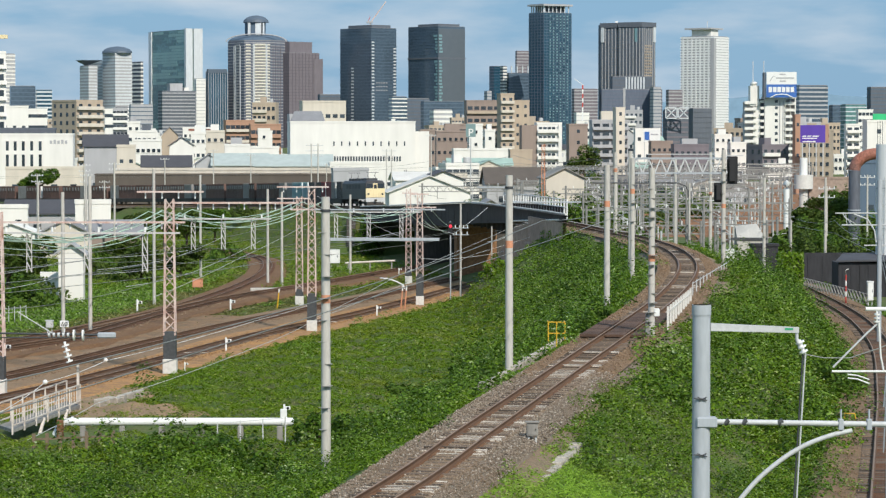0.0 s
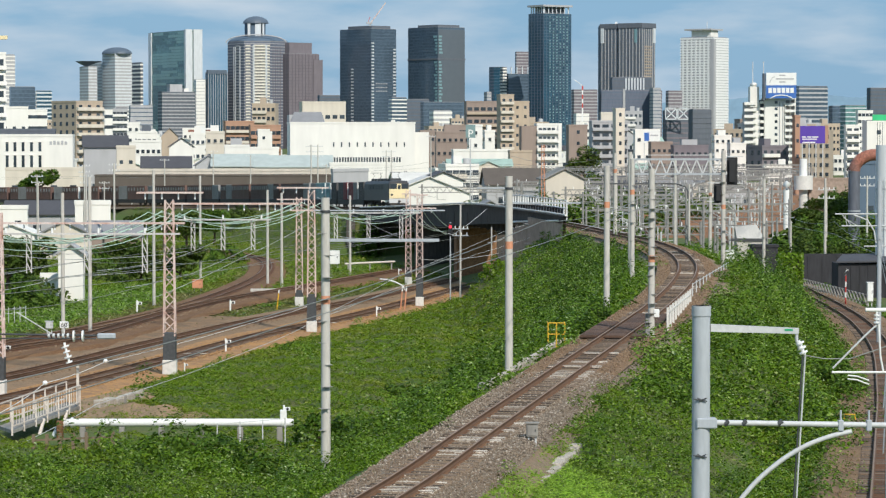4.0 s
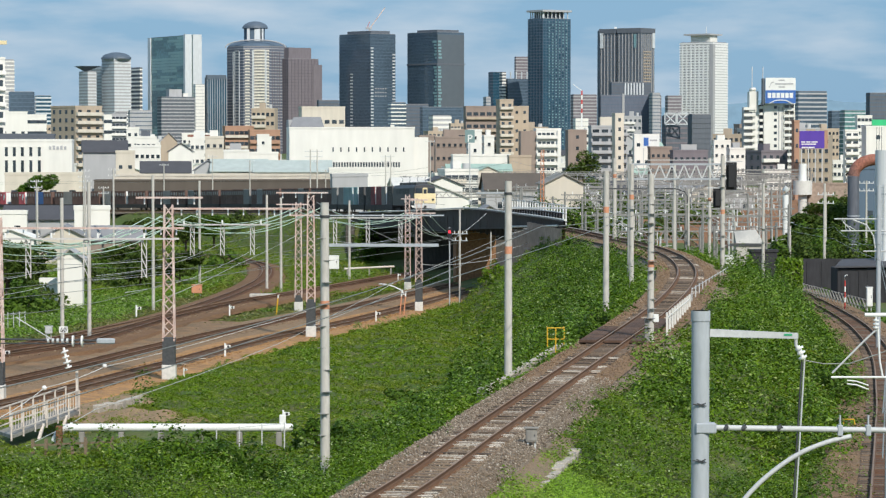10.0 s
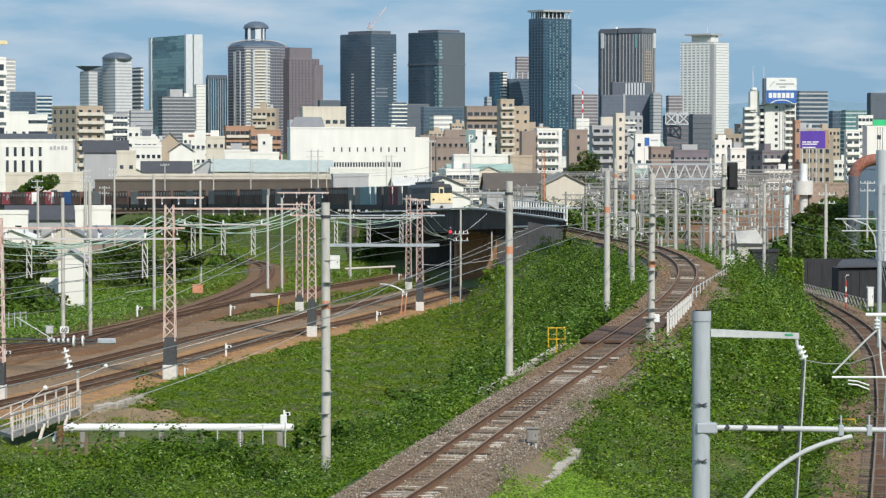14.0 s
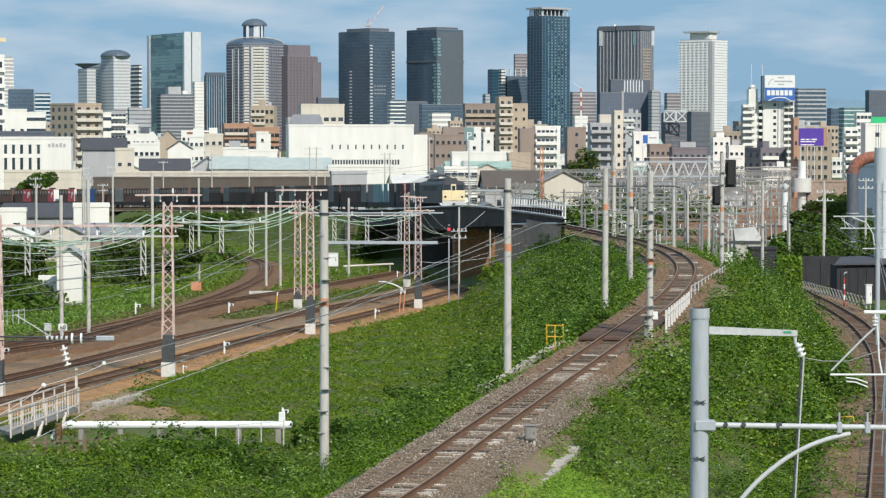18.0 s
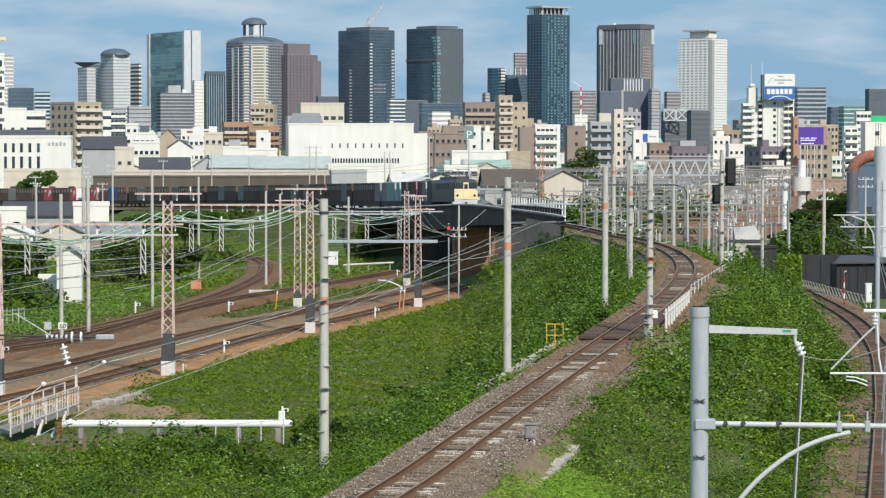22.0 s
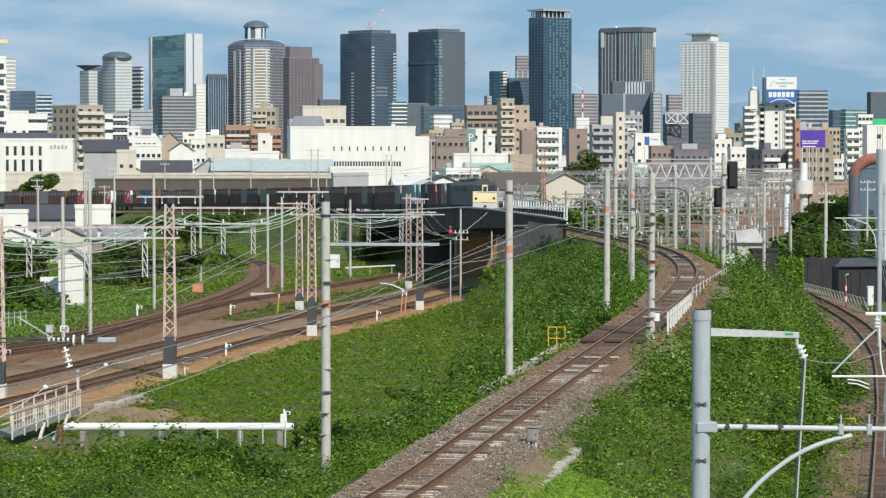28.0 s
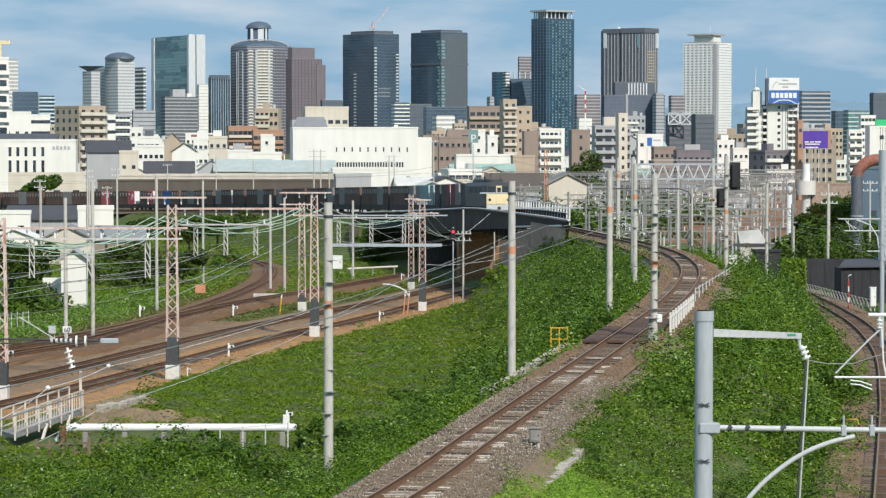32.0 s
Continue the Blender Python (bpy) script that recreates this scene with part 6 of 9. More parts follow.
    add_box(t, "roof_storey", 6, 6, zt, wr - 5, dl - 10, zt + 4.5, M_WALLD)
    zs = [zt - 50 - i * 4.3 for i in range(-7, 24)]
    stuff("window_column", boxes("window_column", [(0.6, -0.75, z, 5.0, -0.5, z + 1.7) for z in zs], M_FIN), t, "pale column of lit windows")
    stuff("window_column", boxes("window_column", [(wr - 5.5, -0.75, z + 22, wr - 1.1, -0.5, z + 23.7) for z in zs[7:]], M_FIN), t, "pale column of lit windows")
    stuff("window_column", boxes("window_column", [(-0.75, dl * 0.55, z, -0.5, dl * 0.55 + 5.5, z + 1.7) for z in zs[8:]], M_FIN), t, "pale column of lit windows")
    stuff("window_column", boxes("window_column", [(8 + u * 4.2, -0.75, zt - 84 + k * 5, 10.4 + u * 4.2, -0.5, zt - 82.6 + k * 5) for u in range(5) for k in range(3)], M_WALLG), t)
    cr = thing("tower_crane", Matrix.Translation((-97.79, 3815, zt)), "red and white tower crane on a high-rise roof", "crane")
    b = B()
    bar(b, (0, 0, -2), (0, 0, 9), 2.0)
    part("crane_mast", b, M_GALV, cr)
    b = B()
    box(b, -5, -2, 7, 3, 2, 10, 0.3)
    part("machine_deck", b, M_WALLG, cr)
    b = B()
    bar(b, (1, 0, 9), (21, 0, 36.213), 1.2)
    part("jib", b, M_LATT, cr, "pale red raised jib")
    b = B()
    bar(b, (-3, 0, 9), (0, 0, 17), 0.7)
    part("a_frame", b, M_RED, cr)
    t = T_TWINB
    zt = 162.87
    wr, dl = 47.499, 62.48
    add_box(t, "roof_storey", 4, 4, zt, wr - 6, dl - 16, zt + 3.5, M_WALLD)
    # olive plate puts this glass face's reflection into colour
    add_box(t, "reflection_tint_face", 0.5, -0.7, 0, wr - 0.4, -0.42, zt - 3, M_OLIVEG, "glass face tinted olive for its reflection")
    add_box(t, "mechanical_storey", -0.8, -0.8, 119.08, wr + 0.8, dl + 0.8, 121.34, M_WALLD)
    rng = random.Random(12)
    # pale panels paint an upright reflection beside the corner
    stuff("cladding", boxes("cladding", [(0.8 + rng.uniform(0, 1.5), -0.85, 20 + i * 4.3, 5.5 + rng.uniform(0, 2.5), -0.72, 22.6 + i * 4.3) for i in range(31) if i != 23 and i != 24], M_GLOWW), t, "pale green panels painting a reflection by the corner")
    stuff("cladding", boxes("cladding", [(-0.7, 0.5, 24 + i * 4.3, -0.42, rng.uniform(3, 9), 26.8 + i * 4.3) for i in range(4, 30) if i not in (22, 23)], M_GLOWW), t)
    # crown of the tallest tower
    t = T_TALL
    zt = 177.08
    wr, dl = 45.177, 32.23
    for i in range(7):
        for p in ((3 + i * (wr - 6) / 6, 2), (2, 3 + i * (dl - 6) / 6)):
            b = B()
            tube(b, [(*p, zt), (*p, zt + 9)], 0.8, 6)
            part("crown_column", b, M_FIN, t)
    add_box(t, "crown_roof", -2, -2, zt + 9, wr + 1, dl + 1, zt + 11.5, M_WALLG)
    add_box(t, "plant_room", 6, 6, zt, wr - 6, dl - 6, zt + 9, M_WALLD)
    rng = random.Random(8)
    stuff("window_column", boxes("window_column", [(wr * (0.2 + 0.125 * j), -0.8, zt - 5 - i * 3.9, wr * (0.2 + 0.125 * j) + 2.2, -0.52, zt - 3.4 - i * 3.9) for i in range(42) for j in range(6) if rng.random() < 0.8], M_GLOWW), t, "pale teal window grid")
    # bright corners of the slate tower
    for t, q, zt, faces in ((T_DARKA, Q_DARKA, 166.161, (0, 1)), (T_DARKB, Q_DARKB, 166.523, (0, 1))):
        for f in faces:
            L = (q[f + 1] - q[f]).length
            n = max(2, int(L / 4.6))
            on_face(t, q, f, "vertical_rib", [(L * (k + 0.5) / n - 0.5, 0, L * (k + 0.5) / n + 0.5, zt - 6, 0.8) for k in range(n)], M_WALLG, "pale vertical rib")
            on_face(t, q, f, "crown", [(-0.4, zt - 5, L + 0.4, zt + 1.5, 1.2)], M_WALLD)
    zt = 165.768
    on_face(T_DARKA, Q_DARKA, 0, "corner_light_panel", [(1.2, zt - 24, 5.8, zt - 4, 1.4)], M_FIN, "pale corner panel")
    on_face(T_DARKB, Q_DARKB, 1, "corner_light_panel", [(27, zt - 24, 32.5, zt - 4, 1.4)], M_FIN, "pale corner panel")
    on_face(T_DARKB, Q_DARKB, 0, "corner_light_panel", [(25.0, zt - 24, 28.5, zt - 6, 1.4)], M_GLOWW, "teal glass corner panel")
    # tan bands put the sun on this face into colour
    on_face(T_DARKB, Q_DARKB, 1, "facade_relief", [(6, z, 24, z + 1.4, 1.0) for z in [zt - 30 - 4.0 * i for i in range(22)]], M_WALLB, "tan bands painting the sunlit face")
    add_box(T_DARKA, "roof_light", 20, 4, 166.917, 23, 7, 170.7, M_WHITE)
    stuff("louvre", boxes("louvre", [(16.298000000000002 + i * 3.7, -1.2, 74.835, 16.298000000000002 + 1.7 + i * 3.7, -0.2, 89.659) for i in range(7)], M_FIN), T_DARKG, "pale louvre fins")
    add_box(T_DARKF, "stair_strip", 26.62299999999999, -0.8, 0, 29.424999999999983, -0.2, 75.577, M_WALLG)
    # crown of the white tower
    t = T_WHITE
    zt = 142.65
    wr, dl = 37.631, 47.473
    add_box(t, "roof_storey", 2, 5, zt, wr * 0.55, dl * 0.7, zt + 9, M_WALLW)
    add_box(t, "helipad", -4, 2, zt + 9, wr * 0.75, dl * 0.85, zt + 11, M_WALLG)
    b = B()
    bar(b, (8, 14, zt + 10), (8, 14, zt + 20), 0.8)
    part("antenna", b, M_FIN, t)
    b = B()
    box(b, -1.1, 0, 0, -0.92, 2.4, zt - 3)
    me = mesh_of("column_strip", b, M_WHITE)
    for i in range(7):
        put("column_strip", me, t, Matrix.Translation((0, dl * (0.12 + 0.13 * i), 0)))
    add_box(t, "stair_core", -1.3, -1.3, 0, 4, 4, zt - 2, M_WALLG)
    add_box(t, "white_front", 4.2, -0.6, 0, wr, -0.02, zt - 1, M_WHITE, "white balcony front")
    stuff("window_grid", boxes("window_grid", [(5.2 + 5.4 * k, -0.66, zt - 3.2 - 3.45 * i, 9.6 + 5.4 * k, -0.61, zt - 1.9 - 3.45 * i) for i in range(40) for k in range(6)], M_WALLG), t, "grey window openings in the white front")
    # small roofs in the gaps
    t = T_CL3
    for i in range(4):
        add_box(t, "roof_frame", 4 + i * 8, 0, 101.51, 5.2 + i * 8, 2, 109.18 + 2, M_FIN)
    t = T_STEP
    add_box(t, "roof_box", 12, 8, 71.49, 28, 24, 81.26, M_WALLG)
    add_box(t, "roof_box", 30, 8, 71.49, 36, 24, 76.37, M_WALLW)
    add_box(T_TEAL, "roof_frame", -1, -1, 100.19, 26, 5, 105.48, M_BLUEG)


skyline_tops()

# ---- lesser high-rises behind the roofs ----
def high(x, y, w, d, top, yaw, label, wall, band, fl, bh):
    label = label if len(label.split()) > 3 else label + " in the distance"
    tower(x, y, w, max(d, 10), top, yaw, "office_block", label, wall, band, fl, bh, 0.25)


high(-468.02, 3000, 14.686, 7.017, 103.18, 20, "pale grey office block with window bands", M_WALLG, M_WALLW, 4.0, 1.4)
high(-427.85, 2800, 24.35, 8.655, 65.62, 15, "dark glass office block in the distance", M_TGLASS, M_MULL, 4.0, 0.8)
high(-416.45, 2900, 15.612, 8.964, 63.3, 15, "pale teal office block in the distance", M_TGLASST, M_FIN, 4.0, 1.6)
high(-299.53, 2600, 10.767, 6.027, 42.952, 15, "white banded apartment block", M_WALLD, M_WALLW, 3.4, 1.6)
high(-298.09, 2700, 21.244, 8.346, 46.106, 15, "grey-blue office block", M_WALLG, M_MULL, 4.0, 0.8)
high(-313.93, 3600, 12.259, 6.315, 88.84, 20, "white slab tower beside the glass tower", M_WALLW, M_WALLG, 4.2, 0.6)
high(-143.88, 3300, 24.598, 7.65, 64.42, 15, "distant dark roof line with an antenna", M_WALLD, M_MULL, 4.0, 0.8)
high(-54, 3000, 16.601, 7.017, 57.72, 20, "white banded office block", M_TGLASS, M_WALLW, 4.0, 1.3)
high(-48.642, 3200, 35.416, 11.227, 58.52, 20, "dark banded office block", M_WALLD, M_MULL, 4.0, 0.9)
high(-21.081, 3100, 47.505, 9.064, 54.13, 20, "low dark glass block", M_TGLASS, M_MULL, 4.0, 0.8)
high(-7.68, 2400, 16.346, 8.421, 38.561, 20, "white terraced block", M_WALLG, M_WALLW, 4.0, 2.0)
high(53.04, 3400, 5.789, 7.953, 69.93, 20, "slim grey block", M_WALLG, M_MULL, 4.0, 0.8)
high(81.62, 3850, 5.736, 4.503, 110.72, 20, "slim white banded tower", M_WALLD, M_WALLW, 4.2, 2.0)
high(162.41, 3500, 30.437, 10.818, 74.28, 15, "grey stone office block", M_WALLP, M_WALLG, 4.0, 1.2)
high(113.28, 2400, 11.21, 5.528, 36.166, 10, "white slab with a crane behind", M_WALLW, M_WALLG, 4.0, 0.4)
high(245.53, 3300, 9.833, 7.719, 72.98, 20, "slim grey office block", M_WALLG, M_MULL, 4.0, 0.8)
high(271.33, 3400, 17.6, 7.882, 71.29, 15, "grey office block", M_WALLP, M_WALLG, 4.0, 1.2)
high(182.17, 2300, 20.954, 7.109, 37.663, 15, "dark office block with a roof billboard frame", M_WALLD, M_WALLP, 4.0, 1.2)
high(194.49, 2200, 15.488, 6.8, 37.642, 15, "plain dark slab block", M_WALLD, M_WALLD, 4.0, 0.6)
high(327.61, 2600, 27.994, 12.055, 62.66, 15, "dark banded glass office block", M_TGLASS, M_WALLG, 4.0, 1.5)
high(372.07, 2700, 15.094, 8.346, 45.567, 15, "dark glass block", M_TGLASS, M_MULL, 4.0, 0.8)
high(370.25, 2600, 20.457, 12.055, 45.028, 15, "pale green glass block", M_TGLASSG, M_FIN, 4.0, 1.0)
high(453.62, 3000, 37.27, 9.273, 67.89, 15, "dark slate tower", M_WALLD, M_MULL, 4.0, 0.9)
high(268.33, 2600, 11.844, 6.027, 22.192, 15, "low grey block in the distance", M_WALLG, M_WALLW, 4.0, 1.4)

# ---- mid-rise buildings ----
block(-123.5, 760, 6.494, 7.6, 39.135, 30, "apartment_block", "white apartment block with deep balconies", M_WALLW, 9, 2, balcony=M_WALLW, win=(2.0, 1.8))
OFF = block(-121.36, 740, 24.331, 8.487, 17, 4, "office_building", "white two-storey office with narrow windows and a dark roof edge", M_WALLW, category="office")
for u_, zz_, hh_ in [(u, z, h) for u in (9.15, 11.2, 13.3, 15.5, 17.7) for z, h in ((14.2, 2.4), (10.4, 3.1))]:
    put("window", pane_mesh(0.75, hh_), OFF, Matrix.Translation((u_ - 1.9, 0, zz_)))
    add_box(OFF, "window_hood", u_ - 2.4, -0.28, zz_ + hh_ / 2, u_ - 1.4, -0.004, zz_ + hh_ / 2 + 0.15, M_WALLW)
for i in range(5):
    add_box(OFF, "lettering_bar", 18.3 + i * 0.98, -0.08, 14.75, 18.95 + i * 0.98, -0.01, 15.6 + 0.2 * (i % 2), M_WALLG)
block(-123.63, 752, 20.354, 4.312, 18.502, 4, "office_building", "white office upper storey with a dark roof edge", M_WALLD, 1, 4, win=(0.6, 1.0), category="office")
block(-108.36, 700, 19.086, 4.014, 8.748, 4, "warehouse", "cream low warehouse with small windows", M_WALLC, 1, 4, win=(1.6, 0.9), category="warehouse")
block(-116.64, 900, 10.173, 13.719, 27.779, 42, "apartment_block", "beige tiled apartment block with rows of balconies", M_WALLB, 10, 3, 10, 4, win=(1.3, 1.3), balcony=M_WALLC)
block(-161.49, 1100, 7.554, 4.742, 26.882, 8, "apartment_block", "white apartment block with a window grid", M_WALLW, 6, 6, win=(1.4, 1.3))
block(-156.41, 1000, 9.694, 2.874, 26.982, 8, "office_building", "plain white office block", M_WALLW, 2, 3, win=(1.2, 1.2))
block(-143.52, 1200, 3.412, 5.528, 27.781, 10, "apartment_block", "grey striped apartment block", M_WALLW, 6, 2, win=(1.8, 1.4))
block(-146, 1250, 6.6, 2.879, 28.729, 10, "apartment_block", "white apartment block with balcony bands", M_WALLG, 9, 4, win=(1.4, 1.4), balcony=M_WALLW)
block(-88.32, 1150, 11.906, 5.332, 22.741, 15, "apartment_block", "orange-brown apartment block with balconies", M_WALLO, 5, 6, win=(1.8, 1.5), balcony=M_WALLC)
block(-76.16, 1120, 12.137, 4.31, 21.026, 12, "apartment_block", "orange-brown apartment block with pale balconies", M_WALLO, 4, 6, win=(1.8, 1.5), balcony=M_WALLO)
block(-65.2, 1000, 4.874, 3.455, 18.198, 10, "small_building", "plain white building", M_WALLW, 3, 1, win=(1.0, 1.0))
block(-52.08, 1050, 16.206, 9.675, 29.366, 10, "apartment_block", "cream apartment block with stairwells", M_WALLC, 3, 6, win=(1.8, 1.4), balcony=M_WALLW)
HALL = block(-40.231, 745, 33.11, 15.68, 20.421, 6, "hall", "large plain white hall with a row of slit windows", M_WALLW, win=(0.5, 1.2), category="hall", parapet=0.3)
b_ = B()
zh_ = 20.421
bmesh.ops.convex_hull(b_, input=[b_.verts.new(p) for p in ((0.3, 0.3, zh_ + 0.35), (9.2, 0.3, zh_ + 0.35), (9.2, 12, zh_ + 0.35), (0.3, 12, zh_ + 0.35), (1.4, 5.5, 23.396), (8.6, 5.5, 23.396))])
part("pitched_roof", b_, M_ROOFG, HALL, "grey pitched roof over the hall's end")
for i in range(10):
    put("window", pane_mesh(0.35, 1.2), HALL, Matrix.Translation((11.5 + i * 2.08, 0, 14.768)))
for i in range(26):
    put("window", pane_mesh(0.45, 1.3), HALL, Matrix.Translation((11.0 + i * 0.72, 0, 10.749)))
add_box(HALL, "roof_house", 0, 4, 20.421, 8, 16, 22.652, M_WALLG, "grey roof house")
add_box(HALL, "side_wing", 33.141, 1, 0, 36.857, 14, 18.041, M_WALLW)
block(9.66, 1150, 13.703, 6.61, 30.774, 8, "apartment_block", "brown apartment block with long balcony bands", M_WALLBR, 6, 5, win=(2.0, 1.4), balcony=M_WALLB)
block(22.849, 1120, 5.496, 6.464, 33.096, 12, "apartment_block", "beige apartment tower with a stair core", M_WALLB, 9, 2, win=(1.2, 1.3), balcony=M_WALLC)
block(28.251, 1130, 6.426, 5.206, 30.534, 10, "apartment_block", "beige apartment tower", M_WALLB, 8, 2, win=(1.0, 1.2))
FL = block(29.954, 900, 7.927, 8, 20.569, 4, "apartment_block", "white apartment block with a mauve-brown side wall", M_WALLW, 7, 4, win=(1.1, 1.2), z_win=1.0, balcony=M_WALLW, span=(0.05, 0.75))
add_box(FL, "brown_side", -4.9, 0.2, 0, -0.004, 8, 20.21, M_WALLBR, "plain mauve-brown side wall")
add_box(FL, "end_pier", 7.927 - 1.2, -1.15, 0, 7.927 - 0.11, -0.004, 20.21, M_WALLW)
block(44.602, 1000, 6.702, 4.607, 20.594, 10, "apartment_block", "mauve-brown apartment block", M_WALLBR, 5, 1, win=(1.0, 1.2))
block(50.16, 950, 12.28, 5.461, 21.742, 8, "apartment_block", "grey apartment block with open balconies", M_WALLG, 7, 4, win=(2.2, 1.6), balcony=M_WALLG)
block(56.92, 930, 3.167, 2.719, 25.726, 20, "apartment_block", "pale apartment stair tower", M_WALLC, 8, 1, win=(0.9, 1.2))
block(53.76, 960, 4.094, 2.211, 24.666, 10, "apartment_block", "pale roof house on an apartment block", M_WALLC, 2, 1, win=(0.9, 1.2))
block(68, 1000, 8.886, 2.874, 18.997, 8, "small_building", "white building carrying advertising boards", M_WALLW, 3, 3, win=(1.2, 1.2))
block(0.8, 1000, 9.492, 2.874, 20.594, 8, "apartment_block", "grey-brown low apartment block", M_WALLBR, 5, 6, win=(1.8, 1.3), balcony=M_WALLG)
block(142.6, 1000, 5.077, 2.304, 20.594, 10, "apartment_block", "white apartment block with balconies", M_WALLW, 7, 2, win=(1.8, 1.4), balcony=M_WALLW)
block(190.85, 1300, 7.128, 2.995, 28.419, 10, "apartment_block", "white apartment block with a window grid", M_WALLW, 9, 4, win=(1.5, 1.4))
SIDE = block(120, 800, 13.895, 4.599, 20.834, 8, "office_building", "white office with a green roof sign", M_WALLW, 4, 2, win=(1.2, 1.2))
add_box(SIDE, "roof_sign", 2, 1, 20.834 + 0.52, 12, 1.5, 23.069, M_GREENS, "green roof sign")

# apartment tower with the roof board
def board_tower():
    D = 1200
    x0 = 136.502
    ap = thing("apartment_block", Matrix.Translation((x0, D, 0)), "white apartment tower with stacked balconies and a large roof board", "building")
    zt, w, fl = 32.536, 13.210999999999984, 2.72
    wing, zw = -7.927000000000021, 31.339
    add_box(ap, "wall", 0, 0, 0, w - 4.6, 13, zt, M_WALLW)
    # recess walls are grey or dark to carry their shade in colour
    add_box(ap, "balcony_recess", w - 4.6, 1.3, 0, w - 0.3, 13, zt - 0.3, M_WALLG, "recess behind the balconies, greyed for shade")
    add_box(ap, "end_wall", w - 0.3, 0, 0, w, 13, zt, M_WALLW)
    add_box(ap, "roof_slab", -0.2, -0.2, zt + 0.01, w + 0.2, 13.1, zt + 0.6, M_WALLW)
    add_box(ap, "side_wing", wing + 3.4, 2.0, 0, -1.7, 13, zw, M_WALLW)
    add_box(ap, "wing_recess", wing, 3.4, 0, wing + 3.4, 13, zw, M_WALLG, "recess of the side wing, greyed for shade")
    add_box(ap, "stair_recess", -1.7, 3.0, 0, -0.004, 12, zw + 1, M_WALLD, "slot between the two wings, darkened for shade")
    add_box(ap, "stair_tower", wing + 2.0, 1.6, zw - 2, wing + 5.8, 10, 38.041, M_WALLW)
    add_box(ap, "stair_top", wing + 2.6, 1.6, 38.041, wing + 5.0, 10, 39.716, M_WALLW, "", 0.6)
    # raised grey strips stand in for two upright grooves
    for x in (w - 7.0, w - 5.6):
        add_box(ap, "wall_rib", x, -0.25, 0, x + 0.35, -0.004, zt - 1, M_WALLG)
    b = B()
    box(b, 0, -0.9, 0, 4.25, 1.28, 0.16)
    box(b, 0, -0.9, 0.16, 4.25, -0.75, 1.15)
    for k in range(3):
        box(b, 0.1 + k * 2.0, -0.7, 0.16, 0.25 + k * 2.0, 1.28, 2.7)
    front = mesh_of("balcony", b, M_WALLW)
    b = B()
    box(b, -0.5, -1.0, 0, 4.6, 1.38, 0.16)
    box(b, -0.5, -1.0, 0.16, 4.6, -0.85, 1.2)
    side = mesh_of("balcony", b, M_WALLW)
    b = B()
    box(b, -1.7, 0.4, 0, -0.1, 1.9, 1.1)
    stair = mesh_of("stair_balcony", b, M_WALLW)
    n = int(zt / fl)
    for i in range(n):
        z = zt - fl * (i + 1)
        put("balcony", front, ap, Matrix.Translation((w - 4.6, 0, z)))
        put("balcony", side, ap, Matrix.Translation((wing, 2.0, z + 0.4)))
        put("stair_balcony", stair, ap, Matrix.Translation((0, 0, z + 0.9)))
        put("window", pane_mesh(1.2, 1.2), ap, Matrix.Translation((w - 8.3, 0, z + 1.5)))
    return ap


board_tower()
zt = 32.775
SB = thing("roof_board", Matrix.Translation((136.765, 1196, zt)), "white and blue advertising board on steel legs", "billboard")
wsb, hsb = 12.689000000000021, 10.972000000000001
add_box(SB, "upper_panel", 0, 0, hsb * 0.52, wsb, 0.8, hsb, M_WHITE, "white panel")
add_box(SB, "lower_panel", 0, 0, hsb * 0.02, wsb, 0.8, hsb * 0.516, M_BLUES, "blue panel")
add_box(SB, "side_panel", -1.1, 0.9, -0.6, -0.2, 6, hsb * 0.98, M_WALLD, "dark side of the board frame")
for i in range(4):
    add_box(SB, "leg", 0.6 + i * (wsb - 1.5) / 3, 0.9, -0.2, 0.95 + i * (wsb - 1.5) / 3, 1.25, hsb * 0.4, M_GALV)
for i in range(6):
    add_box(SB, "lettering_bar", 0.9 + i * 1.85, -0.08, hsb * 0.22, 2.35 + i * 1.85, -0.01, hsb * 0.42, M_WHITE)
for a_, c_, z_ in ((5.5, 8.0, 0.88), (4.0, 11.6, 0.74), (5.5, 8.0, 0.62)):
    add_box(SB, "logo_bar", a_, -0.08, hsb * z_, c_, -0.01, hsb * (z_ + 0.05), M_WALLG)
b_ = B()
tube(b_, [(1.4, -0.05, hsb * 0.62), (1.9, -0.05, hsb * 0.72), (2.6, -0.05, hsb * 0.82), (3.6, -0.05, hsb * 0.84)], 0.14, 6)
part("logo_swoosh", b_, M_WALLG, SB)
b_ = B()
tube(b_, [(1.6, -0.05, 0.1), (4.0, -0.05, hsb * 0.12), (6.4, -0.05, hsb * 0.14), (8.8, -0.05, hsb * 0.12), (11.0, -0.05, 0.1)], 0.25, 6)
part("arc_stripe", b_, M_WHITE, SB)
for px in (131.896, 136.475):
    an = thing("antenna", Matrix.Translation((px, 1204, zt)), "thin roof antenna mast", "antenna")
    add_box(an, "mast", -0.15, -0.15, -0.5, 0.15, 0.15, 15.843999999999994, M_GALV)
SG = thing("advertising_board", Matrix.Translation((69.714, 985, 14.612)), "white roof board with a dark blue sweep", "billboard")
add_box(SG, "panel", 0, 0, 0, 6.0, 0.4, 4.4, M_WHITE, "white panel")
add_box(SG, "logo_bar", 0.5, -0.06, 0.7, 2.2, -0.01, 3.6, M_BLUES)
add_box(SG, "lettering_bar", 2.6, -0.06, 2.4, 5.2, -0.01, 2.9, M_WALLG)
for x in (0.4, 5.3):
    add_box(SG, "leg", x, 0.41, -14.9, x + 0.25, 0.66, 4.0, M_GALV)
